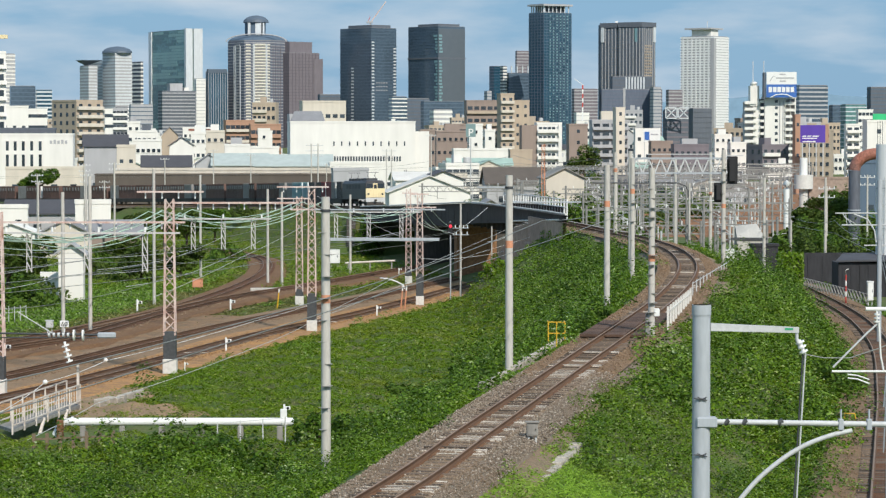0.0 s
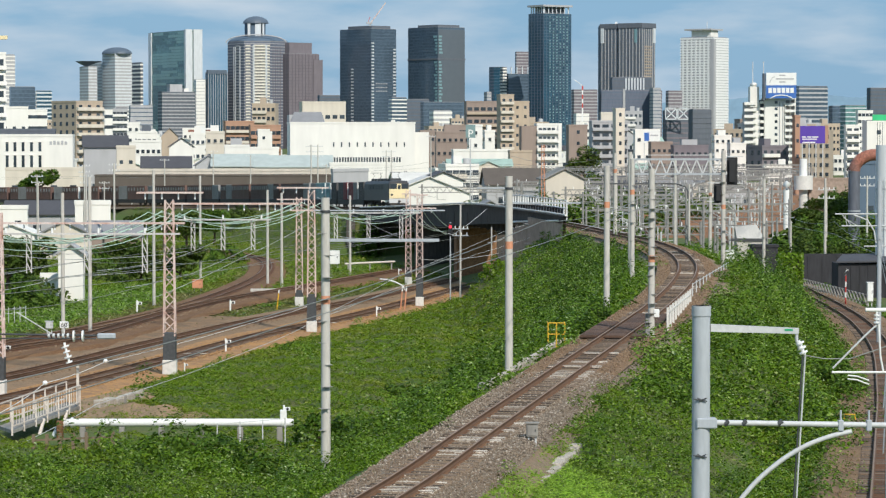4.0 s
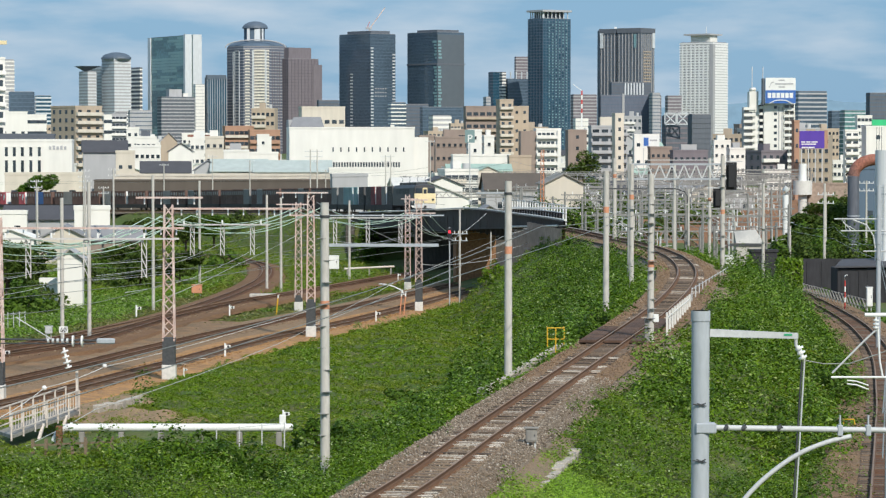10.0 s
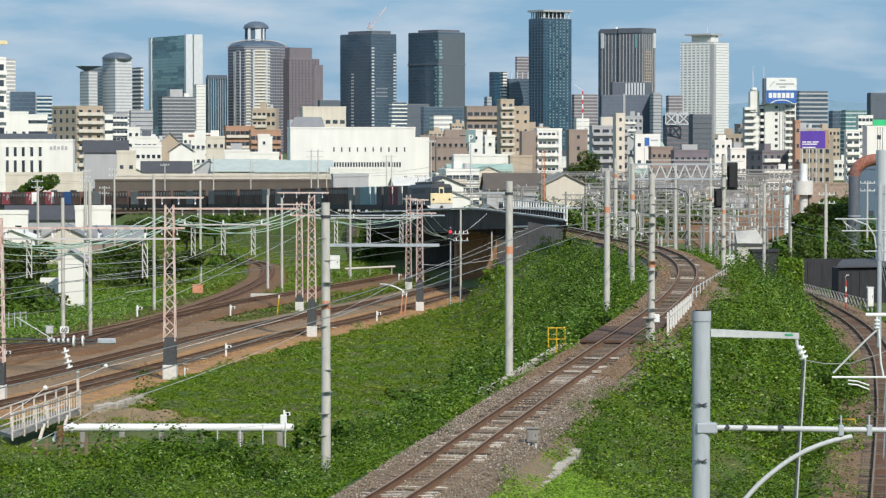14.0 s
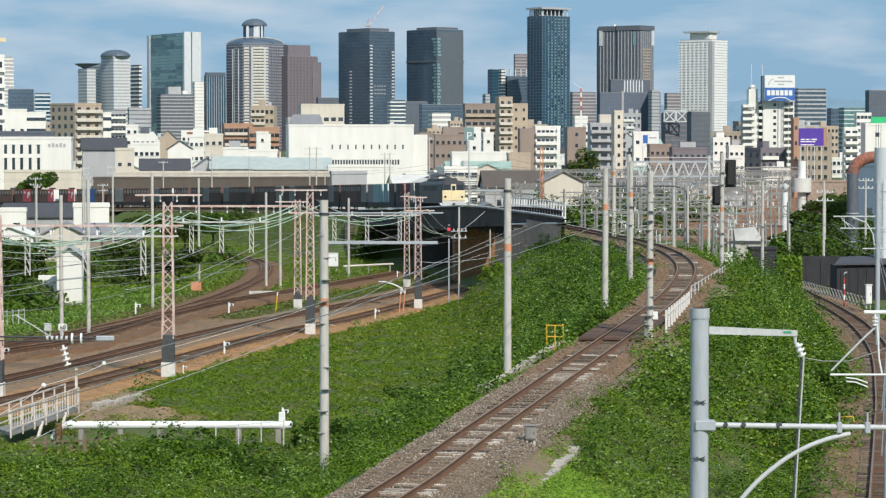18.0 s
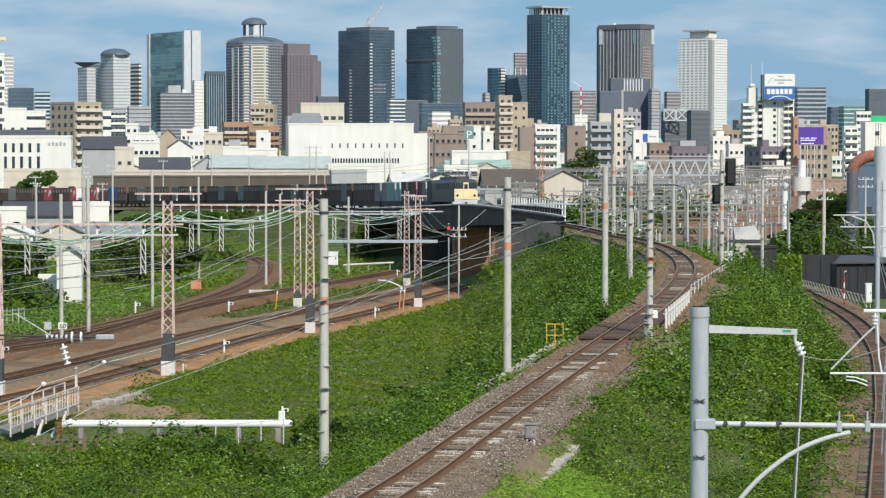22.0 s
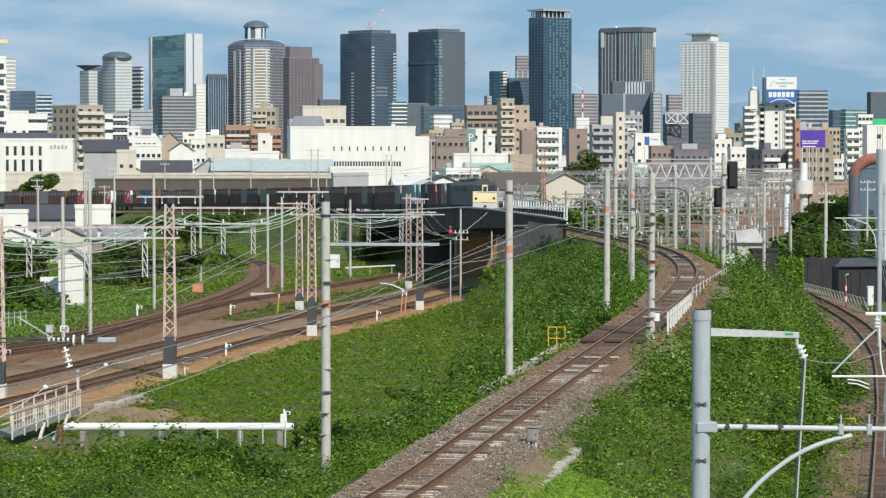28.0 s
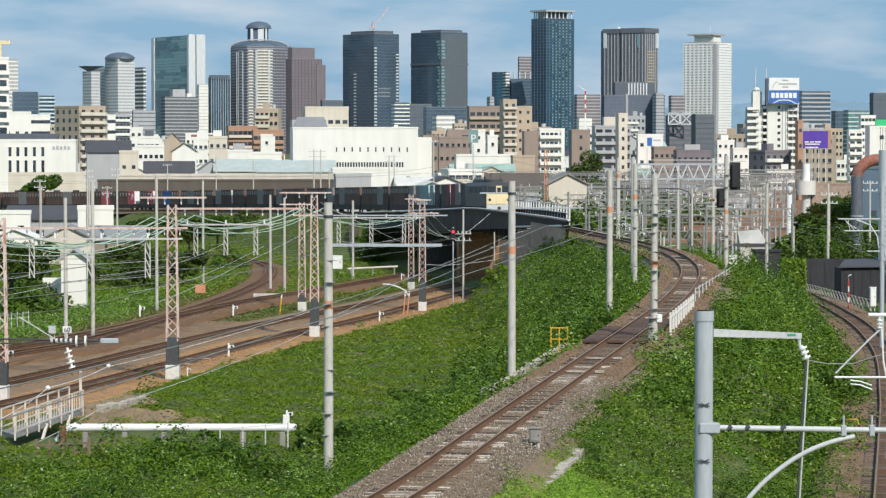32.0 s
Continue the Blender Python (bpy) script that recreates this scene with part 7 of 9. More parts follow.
RF = thing("roof_frame", Matrix.Translation((179.814, 2290, 30.653)), "white steel billboard frame with crossed braces on a dark roof", "frame")
for i in range(2):
    xa, xb, hh = i * 10.0 + 0.6, i * 10.0 + 9.6, 9.0
    b_ = B()
    for p, q in (((xa, 0, 0), (xb, 0, 0)), ((xa, 0, hh), (xb, 0, hh)), ((xa, 0, 0), (xa, 0, hh)), ((xb, 0, 0), (xb, 0, hh)), ((xa, 0, 0), (xb, 0, hh)), ((xa, 0, hh), (xb, 0, 0))):
        bar(b_, p, q, 0.8)
    part("frame_panel", b_, M_FIN, RF)
PB_ = block(98.44, 790, 1.444, 2.73, 22.363, 10, "small_building", "orange-brown slim building", M_WALLO, 5, 1, win=(0.7, 1.0))
BB = thing("billboard", Matrix.Translation((98.6, 780, 11.702)), "purple billboard with pale lettering on a frame", "billboard")
wb = 6.864
add_box(BB, "panel", 0, 0, 3.272, wb, 0.4, 8.101, M_PURPLE, "purple panel")
add_box(BB, "edge_panel", wb + 0.02, 0, 3.272, wb + 0.9, 0.5, 8.257, M_WALLO)
for i, (a_, c_, zz) in enumerate(((0.5, 1.6, 5.5), (1.9, 3.0, 5.5), (3.3, 5.0, 5.5), (0.5, 4.6, 4.9), (0.6, 4.2, 4.0))):
    add_box(BB, "lettering_bar", a_, -0.06, zz - 0.6, c_, -0.01, zz - 0.3, M_WHITE)
for i in range(4):
    add_box(BB, "leg", 0.5 + i * (wb - 1.2) / 3, 0.1, -8, 0.75 + i * (wb - 1.2) / 3, 0.35, 3.272, M_GALV)



# ---- houses and sheds near the line ----
M_CANOPY = facade_mat("brown_canopy", (0.115, 0.095, 0.08))
# grey wall colour carries the shade on the beige house
gable_house(-85.83, 720, 11, 12, 14.2, 2.8, 8, M_WALLG, M_ROOFD, "beige house greyed for shade, with a dark tiled gable roof", 2, along=True)
block(-81.71, 708, 4.719, 2.035, 14.172, 8, "small_building", "cream flat-roofed annex beside the house", M_WALLC, 2, 2, win=(0.9, 0.9))
gable_house(0.112, 560, 8.0, 10, 8.2, 1.6, 8, M_WALLW, M_ROOFD, "white three-storey house with a low gable", 3)
gable_house(-5.586, 570, 8.0, 9, 8.0, 1.4, 8, M_WALLW, M_CONCW, "pale-roofed house behind the flyover", 2, along=True)
gable_house(-2.328, 490, 14.0, 14, 7.095, 2.7440000000000007, 4, M_WALLW, M_CONCW, "low white gabled shed behind the flyover", 0, "shed")
gable_house(21.601, 500, 6.8, 12, 9.4, 1.7, 4, M_WALLC, M_CONCD, "beige gabled shed beside the yard", 0, "shed")
gable_house(8.652, 515, 6.6, 10, 3.2, 1.9, 4, M_WALLC, M_ROOFG, "small house with an overhanging roof", 1)
gable_house(14.673, 560, 12, 12, 7.4, 3.0, 4, M_WALLG, M_CANOPY, "brown-roofed house beside the yard", 2, along=True)
gable_house(-68.46, 700, 12, 9, 9.2, 2.6, 6, M_WALLC, M_ROOFD, "cream house with a dark hipped roof", 3, along=True)
block(-74.24, 640, 48.835, 9.783, 9.2, 3, "long_shed", "long cream freight shed with a grey roof", M_WALLC, 0, 0, category="shed", parapet=0.3, roof=M_ROOFG)
block(-76.63, 622, 55.06, 7.131, 8.3, 3, "long_shed", "long low brown canopy beside the tracks", M_CANOPY, 0, 0, category="shed", parapet=0.2, roof=M_CANOPY)
gable_house(-36.961, 700, 19, 14, 9.4, 2.6, 4, M_WALLC, M_ROOFB, "workshop with a pale blue metal roof", 0, "workshop", along=True)
gable_house(-51.41, 716, 14, 14, 9.4, 2.8, 4, M_WALLC, M_ROOFB, "workshop with a wide pale metal roof", 0, "workshop", along=True)
block(-23.281, 600, 7.513, 4.311, 9.567, 8, "small_building", "grey flat-roofed building beside the shed", M_WALLG, 1, 3, win=(1.2, 0.8))
block(-28.001, 700, 16.28, 8.028, 10.008, 4, "small_building", "white flat-roofed annex", M_WALLW, 1, 6, win=(1.4, 0.9))
gable_house(10.56, 800, 18, 10, 8.6, 1.7, 3, M_WALLW, M_ROOFT, "long shed with a green metal roof", 8, "shed", along=True)
block(19.517, 820, 6.431, 4.707, 12.414, 6, "small_building", "tan flat-roofed building", M_WALLB, 1, 2, win=(1.2, 0.9))
block(3.23, 850, 17.382, 7.311, 12.586, 4, "small_building", "white long low building", M_WALLW, 1, 8, win=(1.4, 0.8))
# small white houses and shops behind the freight shed
def shop(x0, x1, D, top, wall, rows, cols, label, cap=None):
    bl = block(x0, D, x1 - x0, 6.0, top, 5, "small_building", label, wall, rows, cols, 0, 2, win=(0.9, 1.0), z_win=0.6, joined=True)
    if cap:
        add_box(bl, "roof_house", (x1 - x0) * 0.25, 1.5, top + 0.12, (x1 - x0) * 0.7, 4.5, top + 2.2, cap)
    return bl


shop(-100.478, -96.514, 900, 20.929, M_WALLW, 6, 2, "slim white building with small windows", M_WALLG)
shop(-93.086, -87.06, 860, 18.007, M_WALLW, 4, 4, "white building with a dark clad corner", M_WALLD)
shop(-85.983, -78.709, 790, 15.4, M_WALLW, 3, 5, "low white flat-roofed building")
shop(-75.839, -71.415, 850, 17.486, M_WALLW, 4, 3, "plain white building with small windows", M_WALLW)
shop(-69.569, -64.086, 830, 17.972, M_WALLC, 4, 3, "cream building with small windows", M_WALLW)
shop(-60.998, -54.04, 790, 14.138, M_WALLW, 2, 5, "low white building behind the workshops", M_WALLG)
shop(-54.724, -46.397, 800, 13.463, M_WALLW, 2, 6, "low white building behind the workshops")
shop(-62.786, -58.751, 960, 18.891, M_WALLW, 4, 1, "plain white stair tower")
shop(-92.025, -80.815, 1000, 19.369, M_WALLW, 4, 6, "white shop building with a roof sign")
shop(-7.158, -2.474, 900, 18.413, M_WALLBR, 4, 3, "brown flat-roofed building beside the hall")
shop(-2.184, 8.986, 930, 18.089, M_WALLBR, 4, 6, "grey-beige apartment building with bands", M_WALLBR)
shop(8.151, 12.378, 880, 20.139, M_WALLW, 5, 1, "white slab building behind the parking sign")
shop(13.38, 16.623, 900, 18.413, M_WALLW, 4, 1, "slim white stepped building", M_WALLW)
shop(68.557, 75.631, 930, 14.746, M_WALLBR, 3, 4, "low brown building behind the yard")
shop(73.552, 84.721, 900, 13.74, M_WALLP, 3, 6, "low mauve-grey building behind the yard", M_WALLG)
shop(96.137, 102.142, 1000, 16.972, M_WALLW, 5, 3, "white banded building behind the yard", M_WALLW)
shop(96.654, 101.979, 950, 14.318, M_WALLW, 3, 3, "low white building behind the yard", M_WALLG)
gable_house(-82.135, 850, 5.0, 8, 16.807, 2.6, 6, M_WALLB, M_ROOFG, "narrow beige gabled house", 1)
gable_house(-74.865, 810, 7.0, 8, 13.904, 2.4, 6, M_WALLW, M_ROOFD, "white gabled house with a grey roof", 2)
gable_house(-59.628, 720, 6.8, 8, 9.5, 2.5, 6, M_WALLG, M_ROOFG, "grey gabled house behind the freight shed", 1)
RS_ = thing("roof_sign", Matrix.Translation((-89.663, 996, 18.166)), "white roof sign with red wings", "sign")
add_box(RS_, "panel", 2.2, 0, -1.0, 6.0, 0.3, 2.4, M_WHITE, "white panel")
for x0_ in (2.6, 5.4):
    add_box(RS_, "leg", x0_, 0.31, -18.5, x0_ + 0.2, 0.51, 2.0, M_GALV)
for x0_, x1_ in ((0, 2.1), (6.1, 8.3)):
    add_box(RS_, "red_wing", x0_, 0, 0.3, x1_, 0.3, 1.1, M_DUCTR, "red wing")
# houses in front of the ramp
gable_house(-65.71, 470, 14.5, 9, 4.0, 2.0, 2, M_WALLG, M_ROOFD, "long house with a grey tiled roof", 4, along=True)
block(-55.99, 430, 5.384, 3.09, 6.686, 8, "small_building", "white building with a stepped side", M_WALLW, 1, 1, win=(0.8, 0.8))
block(-73.79, 460, 6.095, 2.111, 5.23, 5, "small_building", "white building with a pale tiled roof", M_WALLW, 1, 2, win=(1.0, 0.9))
gable_house(-61.12, 400, 6.5, 8, 3.2, 1.2, 4, M_WALLW, M_WALLW, "low white house with a pale curved roof", 1)
gable_house(-50.943, 380, 6.4, 8, 3.9, 1.6, 4, M_WALLC, M_ROOFG, "weathered house with a grey roof", 2)
gable_house(-45.743, 395, 7, 7, 3.2, 1.7, 8, M_WALLBR, M_ROOFG, "grey tin-roofed shed among shrubs", 1, "shed", along=True)
gable_house(-34.547, 262, 2.3, 2.6, 6.0, 0.9, 4, M_WALLW, M_WALLG, "narrow white equipment hut beside the sidings", 0, "hut")
block(-38.165, 268, 2.048, 1.026, 3.487, 6, "small_building", "low white block among the bushes", M_WALLW, 0, 0)


# ---- the city's roofs ----
def house_kit(i, rng):
    kind = i % 5
    if kind in (0, 3):
        w, e = rng.uniform(7, 11), rng.choice((5.6, 5.9, 8.4))
        return gable_house(0, 0, w, rng.uniform(7, 10), e, rng.uniform(1.3, 2.4), 0, rng.choice((M_WALLW, M_WALLC, M_WALLG, M_WALLW)), rng.choice((M_ROOFD, M_ROOFG, M_ROOFD, M_ROOFT)), ("pale city house with a dark tiled roof", "pale city house with a grey roof")[i % 2], 3, along=bool(i % 2))
    rows = (2, 3, 2, 4, 5)[(i // 5) % 5] if i < 15 else (3, 4, 5, 6)[i % 4]
    w, d = rng.uniform(8, 13), rng.uniform(8, 11)
    wall = rng.choice((M_WALLW, M_WALLB, M_WALLC, M_WALLG, M_WALLW, M_WALLBR, M_WALLG))
    if i >= 22:
        wall = (M_WALLBR, M_WALLG, M_WALLP, M_WALLD, M_WALLB, M_WALLG)[i - 22]
    bl = block(0, 0, w, d, rows * 3.0 + 0.8, 0, "city_building", "flat-roofed city building with rows of windows", wall, rows, 4 + i % 3, 0, 3, win=(1.5 if i % 2 else 1.15, 1.25), balcony=((M_WALLW, M_WALLC, wall)[i % 3] if i % 3 != 2 else None), joined=True)
    add_box(bl, "roof_house", w * 0.3, d * 0.3, rows * 3.0 + 0.9, w * 0.55, d * 0.6, rows * 3.0 + 3.2, wall)
    if i % 2:
        b = B()
        tube(b, [(w * 0.75, d * 0.5, rows * 3.0 + 0.8), (w * 0.75, d * 0.5, rows * 3.0 + 2.6)], 0.9, 12)
        part("water_tank", b, M_GALV, bl)
    return bl


def city_fill():
    rng = random.Random(21)
    kits = [house_kit(i, rng) for i in range(28)]
    used = []
    for D, step, tall in ((690, 15, 0), (760, 15, 0), (850, 16, 0), (950, 17, 0), (1080, 18, 1), (1230, 20, 1), (1420, 24, 1), (1650, 30, 2), (1950, 38, 2), (2300, 48, 2)):
        half = D * 0.162
        x = -half - rng.uniform(0, step)
        while x < half:
            x += step * rng.uniform(0.65, 1.25)
            px = 784 + 5000 * x / D
            if D < 800 and (490 < px < 770 or -60 < px < 150 or 1040 < px):
                continue
            if (D < 900 and px > 870) or (D < 1000 and 870 < px < 1060) or (D < 1000 and px > 1080 and rng.random() < 0.55):
                continue
            if 1160 < px < 1262 and D < 2000:
                continue
            pool = kits[15:22] if D > 1300 else (kits[:15] if D > 900 else kits[:10])
            if px > 1040 and rng.random() < 0.85:
                pool = kits[22:]
            pick = rng.choice(pool)
            if pick not in used:
                used.append(pick)
                ob = pick
                ob.matrix_basis = Matrix.Translation((x, D + rng.uniform(-25, 25), 0)) @ Matrix.Rotation(rng.uniform(-0.3, 0.6), 4, 'Z')
            else:
                ob = copy_thing(pick, Matrix.Translation((x, D + rng.uniform(-25, 25), 0)) @ Matrix.Rotation(rng.uniform(-0.3, 0.6), 4, 'Z'))
            if tall:
                s = 1 + 0.2 * tall * rng.random()
                ob.scale = (s, s, s * (1 + 0.45 * (tall - 1 + 0.3) * rng.random()))
    for k in kits:
        if k not in used:
            k.matrix_basis = Matrix.Translation((rng.uniform(-200, 200), 2500, 0))


city_fill()

# ---- far hills ----
bh = B()
prev = None
for i in range(121):
    x = -1400 + i * 23.4
    h = 17 + 25 + 42 * abs(math.sin(i * 0.045 + 0.9)) ** 1.5 + 6 * math.sin(i * 0.31) + 3 * math.sin(i * 0.83)
    h = h if x > 150 else 20
    cur = [bh.verts.new((x, 4750, -5)), bh.verts.new((x, 4800, h)), bh.verts.new((x, 4880, -5))]
    if prev:
        for k in range(2):
            bh.faces.new((prev[k], cur[k], cur[k + 1], prev[k + 1]))
    prev = cur
# Distance haze is put into the hills' blue base colour.
M_HILL = mat("haze_blue_hill", (0.17, 0.27, 0.36), 1.0, vary=0.08, scale=0.01, bump=0)
solid("backdrop_hills", bh, M_HILL, "low wooded hills on the horizon, painted haze blue", "hills", kind="structure")



# ---- near pole with its brackets, east track ----
def near_pole():
    x, y = 5.041, 55
    z = 5.0
    po = thing("steel_catenary_pole", Matrix.Translation((x, y, z)), "thick grey steel overhead line pole with bracket arms", "pole", "overhead line poles")
    top = 13.697 - z
    b = B()
    tube(b, [(0, 0, -1), (0, 0, top)], 0.176, 28)
    part("shaft", b, M_GALVB, po)
    b = B()
    tube(b, [(0, 0, top - 0.2), (0, 0, top)], 0.19, 28)
    part("pole_cap", b, M_GALVB, po)
    for zz in (-1.85, -2.95):
        b = B()
        for k in (-1, 1):
            bar(b, (-0.05 * k, -0.2, top + zz), (0.09 * k, -0.2, top + zz + 0.06), 0.02)
        tube(b, [(-0.16, -0.2, top + zz + 0.04), (0.1, -0.2, top + zz)], 0.012, 6)
        part("cable_hook", b, M_DARK, po)
    # flat upper bracket with a green mark
    za = 13.278 - z
    b = B()
    v = [b.verts.new(p) for p in ((0.18, -0.05, za + 0.06), (1.9, -0.05, za - 0.02), (1.9, -0.05, za - 0.13), (0.18, -0.05, za - 0.09), (0.18, 0.05, za + 0.06), (1.9, 0.05, za - 0.02), (1.9, 0.05, za - 0.13), (0.18, 0.05, za - 0.09))]
    bmesh.ops.convex_hull(b, input=v)
    a = part("upper_bracket", b, M_GALV, po)
    b = B()
    box(b, 1.62, -0.06, za - 0.07, 1.78, -0.052, za - 0.03)
    part("marker", b, M_GREEN, a, "green marker")
    b = B()
    tube(b, [(1.86, 0, za - 0.1), (1.86, 0, za - 0.25), (1.93, 0, za - 0.42)], 0.035, 10)
    part("hanger", b, M_GALV, a)
    b = B()
    for k in range(3):
        tube(b, [(1.92 + k * 0.035, 0, za - 0.30 - k * 0.09), (1.935 + k * 0.035, 0, za - 0.33 - k * 0.09)], 0.085, 14)
        tube(b, [(1.90 + k * 0.035, 0, za - 0.27 - k * 0.09), (1.95 + k * 0.035, 0, za - 0.36 - k * 0.09)], 0.035, 10)
    part("insulator", b, M_PORC, a, "white porcelain insulator")
    for k in (-0.02, 0.03):
        b = B()
        tube(b, [(2.0 + k, 0, za - 0.55), (1.93 + k, 0, za - 1.8), (1.78 + k, 0, za - 4.5)], 0.018, 8)
        part("hanger_rod", b, M_DARK if k < 0 else M_GALV, a)
    # long tube arm
    zb = 11.41 - z
    b = B()
    tube(b, [(0.15, 0, zb), (4.2, 0, zb - 0.06)], 0.055, 12)
    t = part("tube_arm", b, M_GALV, po)
    b = B()
    box(b, -0.1, -0.2, zb - 0.1, 0.3, 0.1, zb + 0.1, 0.02)
    part("clamp", b, M_GALVB, t)
    for xx in (2.73, 3.28):
        b = B()
        box(b, xx - 0.05, -0.07, zb - 0.16, xx + 0.05, 0.07, zb + 0.05, 0.01)
        tube(b, [(xx, 0, zb), (xx, 0, zb + 0.24)], 0.02, 8)
        part("pin_clamp", b, M_GALVB, t)
    b = B()
    tube(b, [(2.8, 0, zb + 0.07), (2.8, 0, zb + 0.16), (3.0, 0, zb + 0.16), (3.02, 0, zb + 0.06)], 0.014, 6)
    part("yellow_clip", b, M_YELLOW, t)
    for xx in (0.5, 0.85, 1.55):
        b = B()
        tube(b, [(xx - 0.05, 0, zb - 0.03), (xx + 0.05, 0, zb + 0.02)], 0.062, 10)
        part("tape_wrap", b, M_DARK, t)
    b = B()
    pts = [(2.95, 0, zb - 0.17), (2.5, 0, zb - 0.28), (2.0, 0, zb - 0.48), (1.5, 0, zb - 0.8), (1.0, 0, zb - 1.25), (0.4, 0, zb - 2.0), (0.1, 0, zb - 2.4)]
    tube(b, list(spline(pts, 0.12)[0]), 0.048, 10)
    part("curved_stay", b, M_GALV, po)
    # registration gear over the east track
    zc = 12.394 - z
    b = B()
    tube(b, [(2.55, 0, zc), (4.0, 0, zc)], 0.022, 8)
    g = part("registration_arm", b, M_WHITE, po)
    for pts, r, material in (([(2.57, 0, zc + 0.08), (3.2, 0, zc + 0.72), (3.45, 0, zc + 0.95)], 0.02, M_GALV), ([(2.86, 0, zc - 0.06), (3.05, 0, zc - 0.08), (3.28, 0, zc - 0.16)], 0.014, M_WHITE), ([(2.86, 0, zc - 0.13), (3.05, 0, zc - 0.15), (3.28, 0, zc - 0.24)], 0.014, M_WHITE), ([(3.46, 0, zc + 0.95), (3.5, 0, zc + 0.3), (3.56, 0, zc)], 0.02, M_WHITE)):
        b = B()
        tube(b, pts, r, 8)
        part("rod", b, material, g)
    b = B()
    tube(b, [(3.2, 0, zc + 1.22), (3.9, 0, zc + 1.22)], 0.04, 8)
    tube(b, [(3.42, 0, zc + 1.2), (3.42, 0, zc + 0.98)], 0.02, 8)
    for k in range(3):
        tube(b, [(3.42, 0, zc + 1.13 - k * 0.07), (3.42, 0, zc + 1.10 - k * 0.07)], 0.06, 10)
    part("top_insulator", b, M_PORC, g)
    b = B()
    tube(b, [(2.02, 0, za - 0.55), (2.4, 0, za - 0.62), (2.9, 0, za - 0.62), (3.5, 0, za - 0.42), (4.0, 0, za - 0.2)], 0.012, 6)
    part("jumper_wire", b, M_WIRE, po)
    # second steel pole of the pair, standing close by the track
    b = B()
    tube(b, [(3.66, 0.3, -1), (3.72, 0.3, 11.708 - 5.0)], 0.05, 10)
    part("stay_tube", b, M_GALVB, po)
    return po


near_pole()


# ---- gantry and signals over the curve ----
def gantry():
    D = 190
    xa, xb = 12.599, 19.103
    z0, z1 = 14.451, 15.439
    ga = thing("gantry", Matrix.Translation((0, D, 0)), "grey steel truss gantry spanning the tracks", "gantry")
    for z in (z0, z1):
        b = B()
        bar(b, (xa - 0.2, 0, z), (xb, 0, z), 0.13)
        part("chord", b, M_GALVB, ga)
    b = B()
    tube(b, [(xa, 0, -1.2 + 8.4), (xa, 0, z1 + 0.5)], 0.14, 12)
    part("west_post", b, M_CONC, ga)
    n = 8
    for i in range(n):
        x0, x1 = xa + (xb - xa) * i / n, xa + (xb - xa) * (i + 1) / n
        xm = (x0 + x1) / 2
        b = B()
        bar(b, (x0, 0, z0), (xm, 0, z1), 0.085)
        bar(b, (xm, 0, z1), (x1, 0, z0), 0.085)
        part("lattice_bar", b, M_GALV, ga)
    b = B()
    bar(b, (xa + 1.2, 0, 15.728), (xb - 0.8, 0, 15.728), 0.05)
    part("conduit", b, M_GALV, ga)
    b = B()
    zz = 13.799
    tube(b, [(10.047, 0, zz), (15.689, 0, zz), (16.308, 0, zz - 0.2), (16.49, 0, zz - 0.5), (16.49, 0, zz - 1.0)], 0.045, 8)
    part("bent_pipe", b, M_DARK, ga, "dark bent feeder pipe")
    return ga


gantry()


def signal(x, y, z, w, h, label, reach=0.75):
    sg = thing("railway_signal", Matrix.Translation((x, y, z)), label, "signal")
    b = B()
    box(b, -w / 2, 0, 0, w / 2, 0.12, h, 0.04)
    part("backboard", b, M_BLACK, sg)
    b = B()
    box(b, -w * 0.3, -0.22, h * 0.08, w * 0.3, -0.01, h * 0.92, 0.04)
    part("lamp_housing", b, M_BLACK, sg)
    for k in range(3):
        b = B()
        tube(b, [(0, 0.13, h * (0.22 + 0.28 * k)), (0, 0.36, h * (0.22 + 0.28 * k))], w * 0.2, 12)
        part("visor", b, M_BLACK, sg)
    b = B()
    bar(b, (-reach, 0.06, h + 0.05), (reach, 0.06, h + 0.05), 0.06)
    bar(b, (-reach, 0.06, 0.1), (reach, 0.06, 0.1), 0.06)
    part("bracket", b, M_GALV, sg)
    return sg


signal(19.445, 190, 13.729, 0.74, 1.85, "black railway signal head seen from behind")
signal(18.532, 190, 12.513, 0.62, 1.3, "black railway signal head seen from behind")


def red_signal():
    """A slim signal post before the underpass, showing red."""
    sg = thing("railway_signal", Matrix.Translation((0.707, 266, 1.5)), "slim railway signal post showing a red light", "signal")
    h = 7.409000000000001
    b = B()
    tube(b, [(0, 0, -0.6), (0, 0, h)], 0.07, 10)
    part("post", b, M_GALVB, sg)
    b = B()
    box(b, -0.24, -0.16, h - 1.3, 0.24, -0.075, h - 0.1, 0.04)
    part("backboard", b, M_BLACK, sg)
    m = bpy.data.materials.new("red_lamp")
    m.use_nodes = True
    n = m.node_tree.nodes["Principled BSDF"]
    n.inputs["Base Color"].default_value = (0.5, 0.02, 0.03, 1)
    n.inputs["Emission Color"].default_value = (1.0, 0.03, 0.06, 1)
    n.inputs["Emission Strength"].default_value = 1.5
    b = B()
    tube(b, [(0, -0.16, h - 0.45), (0, -0.2, h - 0.45)], 0.14, 12)
    part("lamp", b, m, sg, "lit red lamp")
    for z in (0.75, 1.05):
        b = B()
        tube(b, [(0, -0.16, h - z), (0, -0.19, h - z)], 0.1, 12)
        part("dark_lamp", b, M_GLASSD, sg)
    return sg


red_signal()


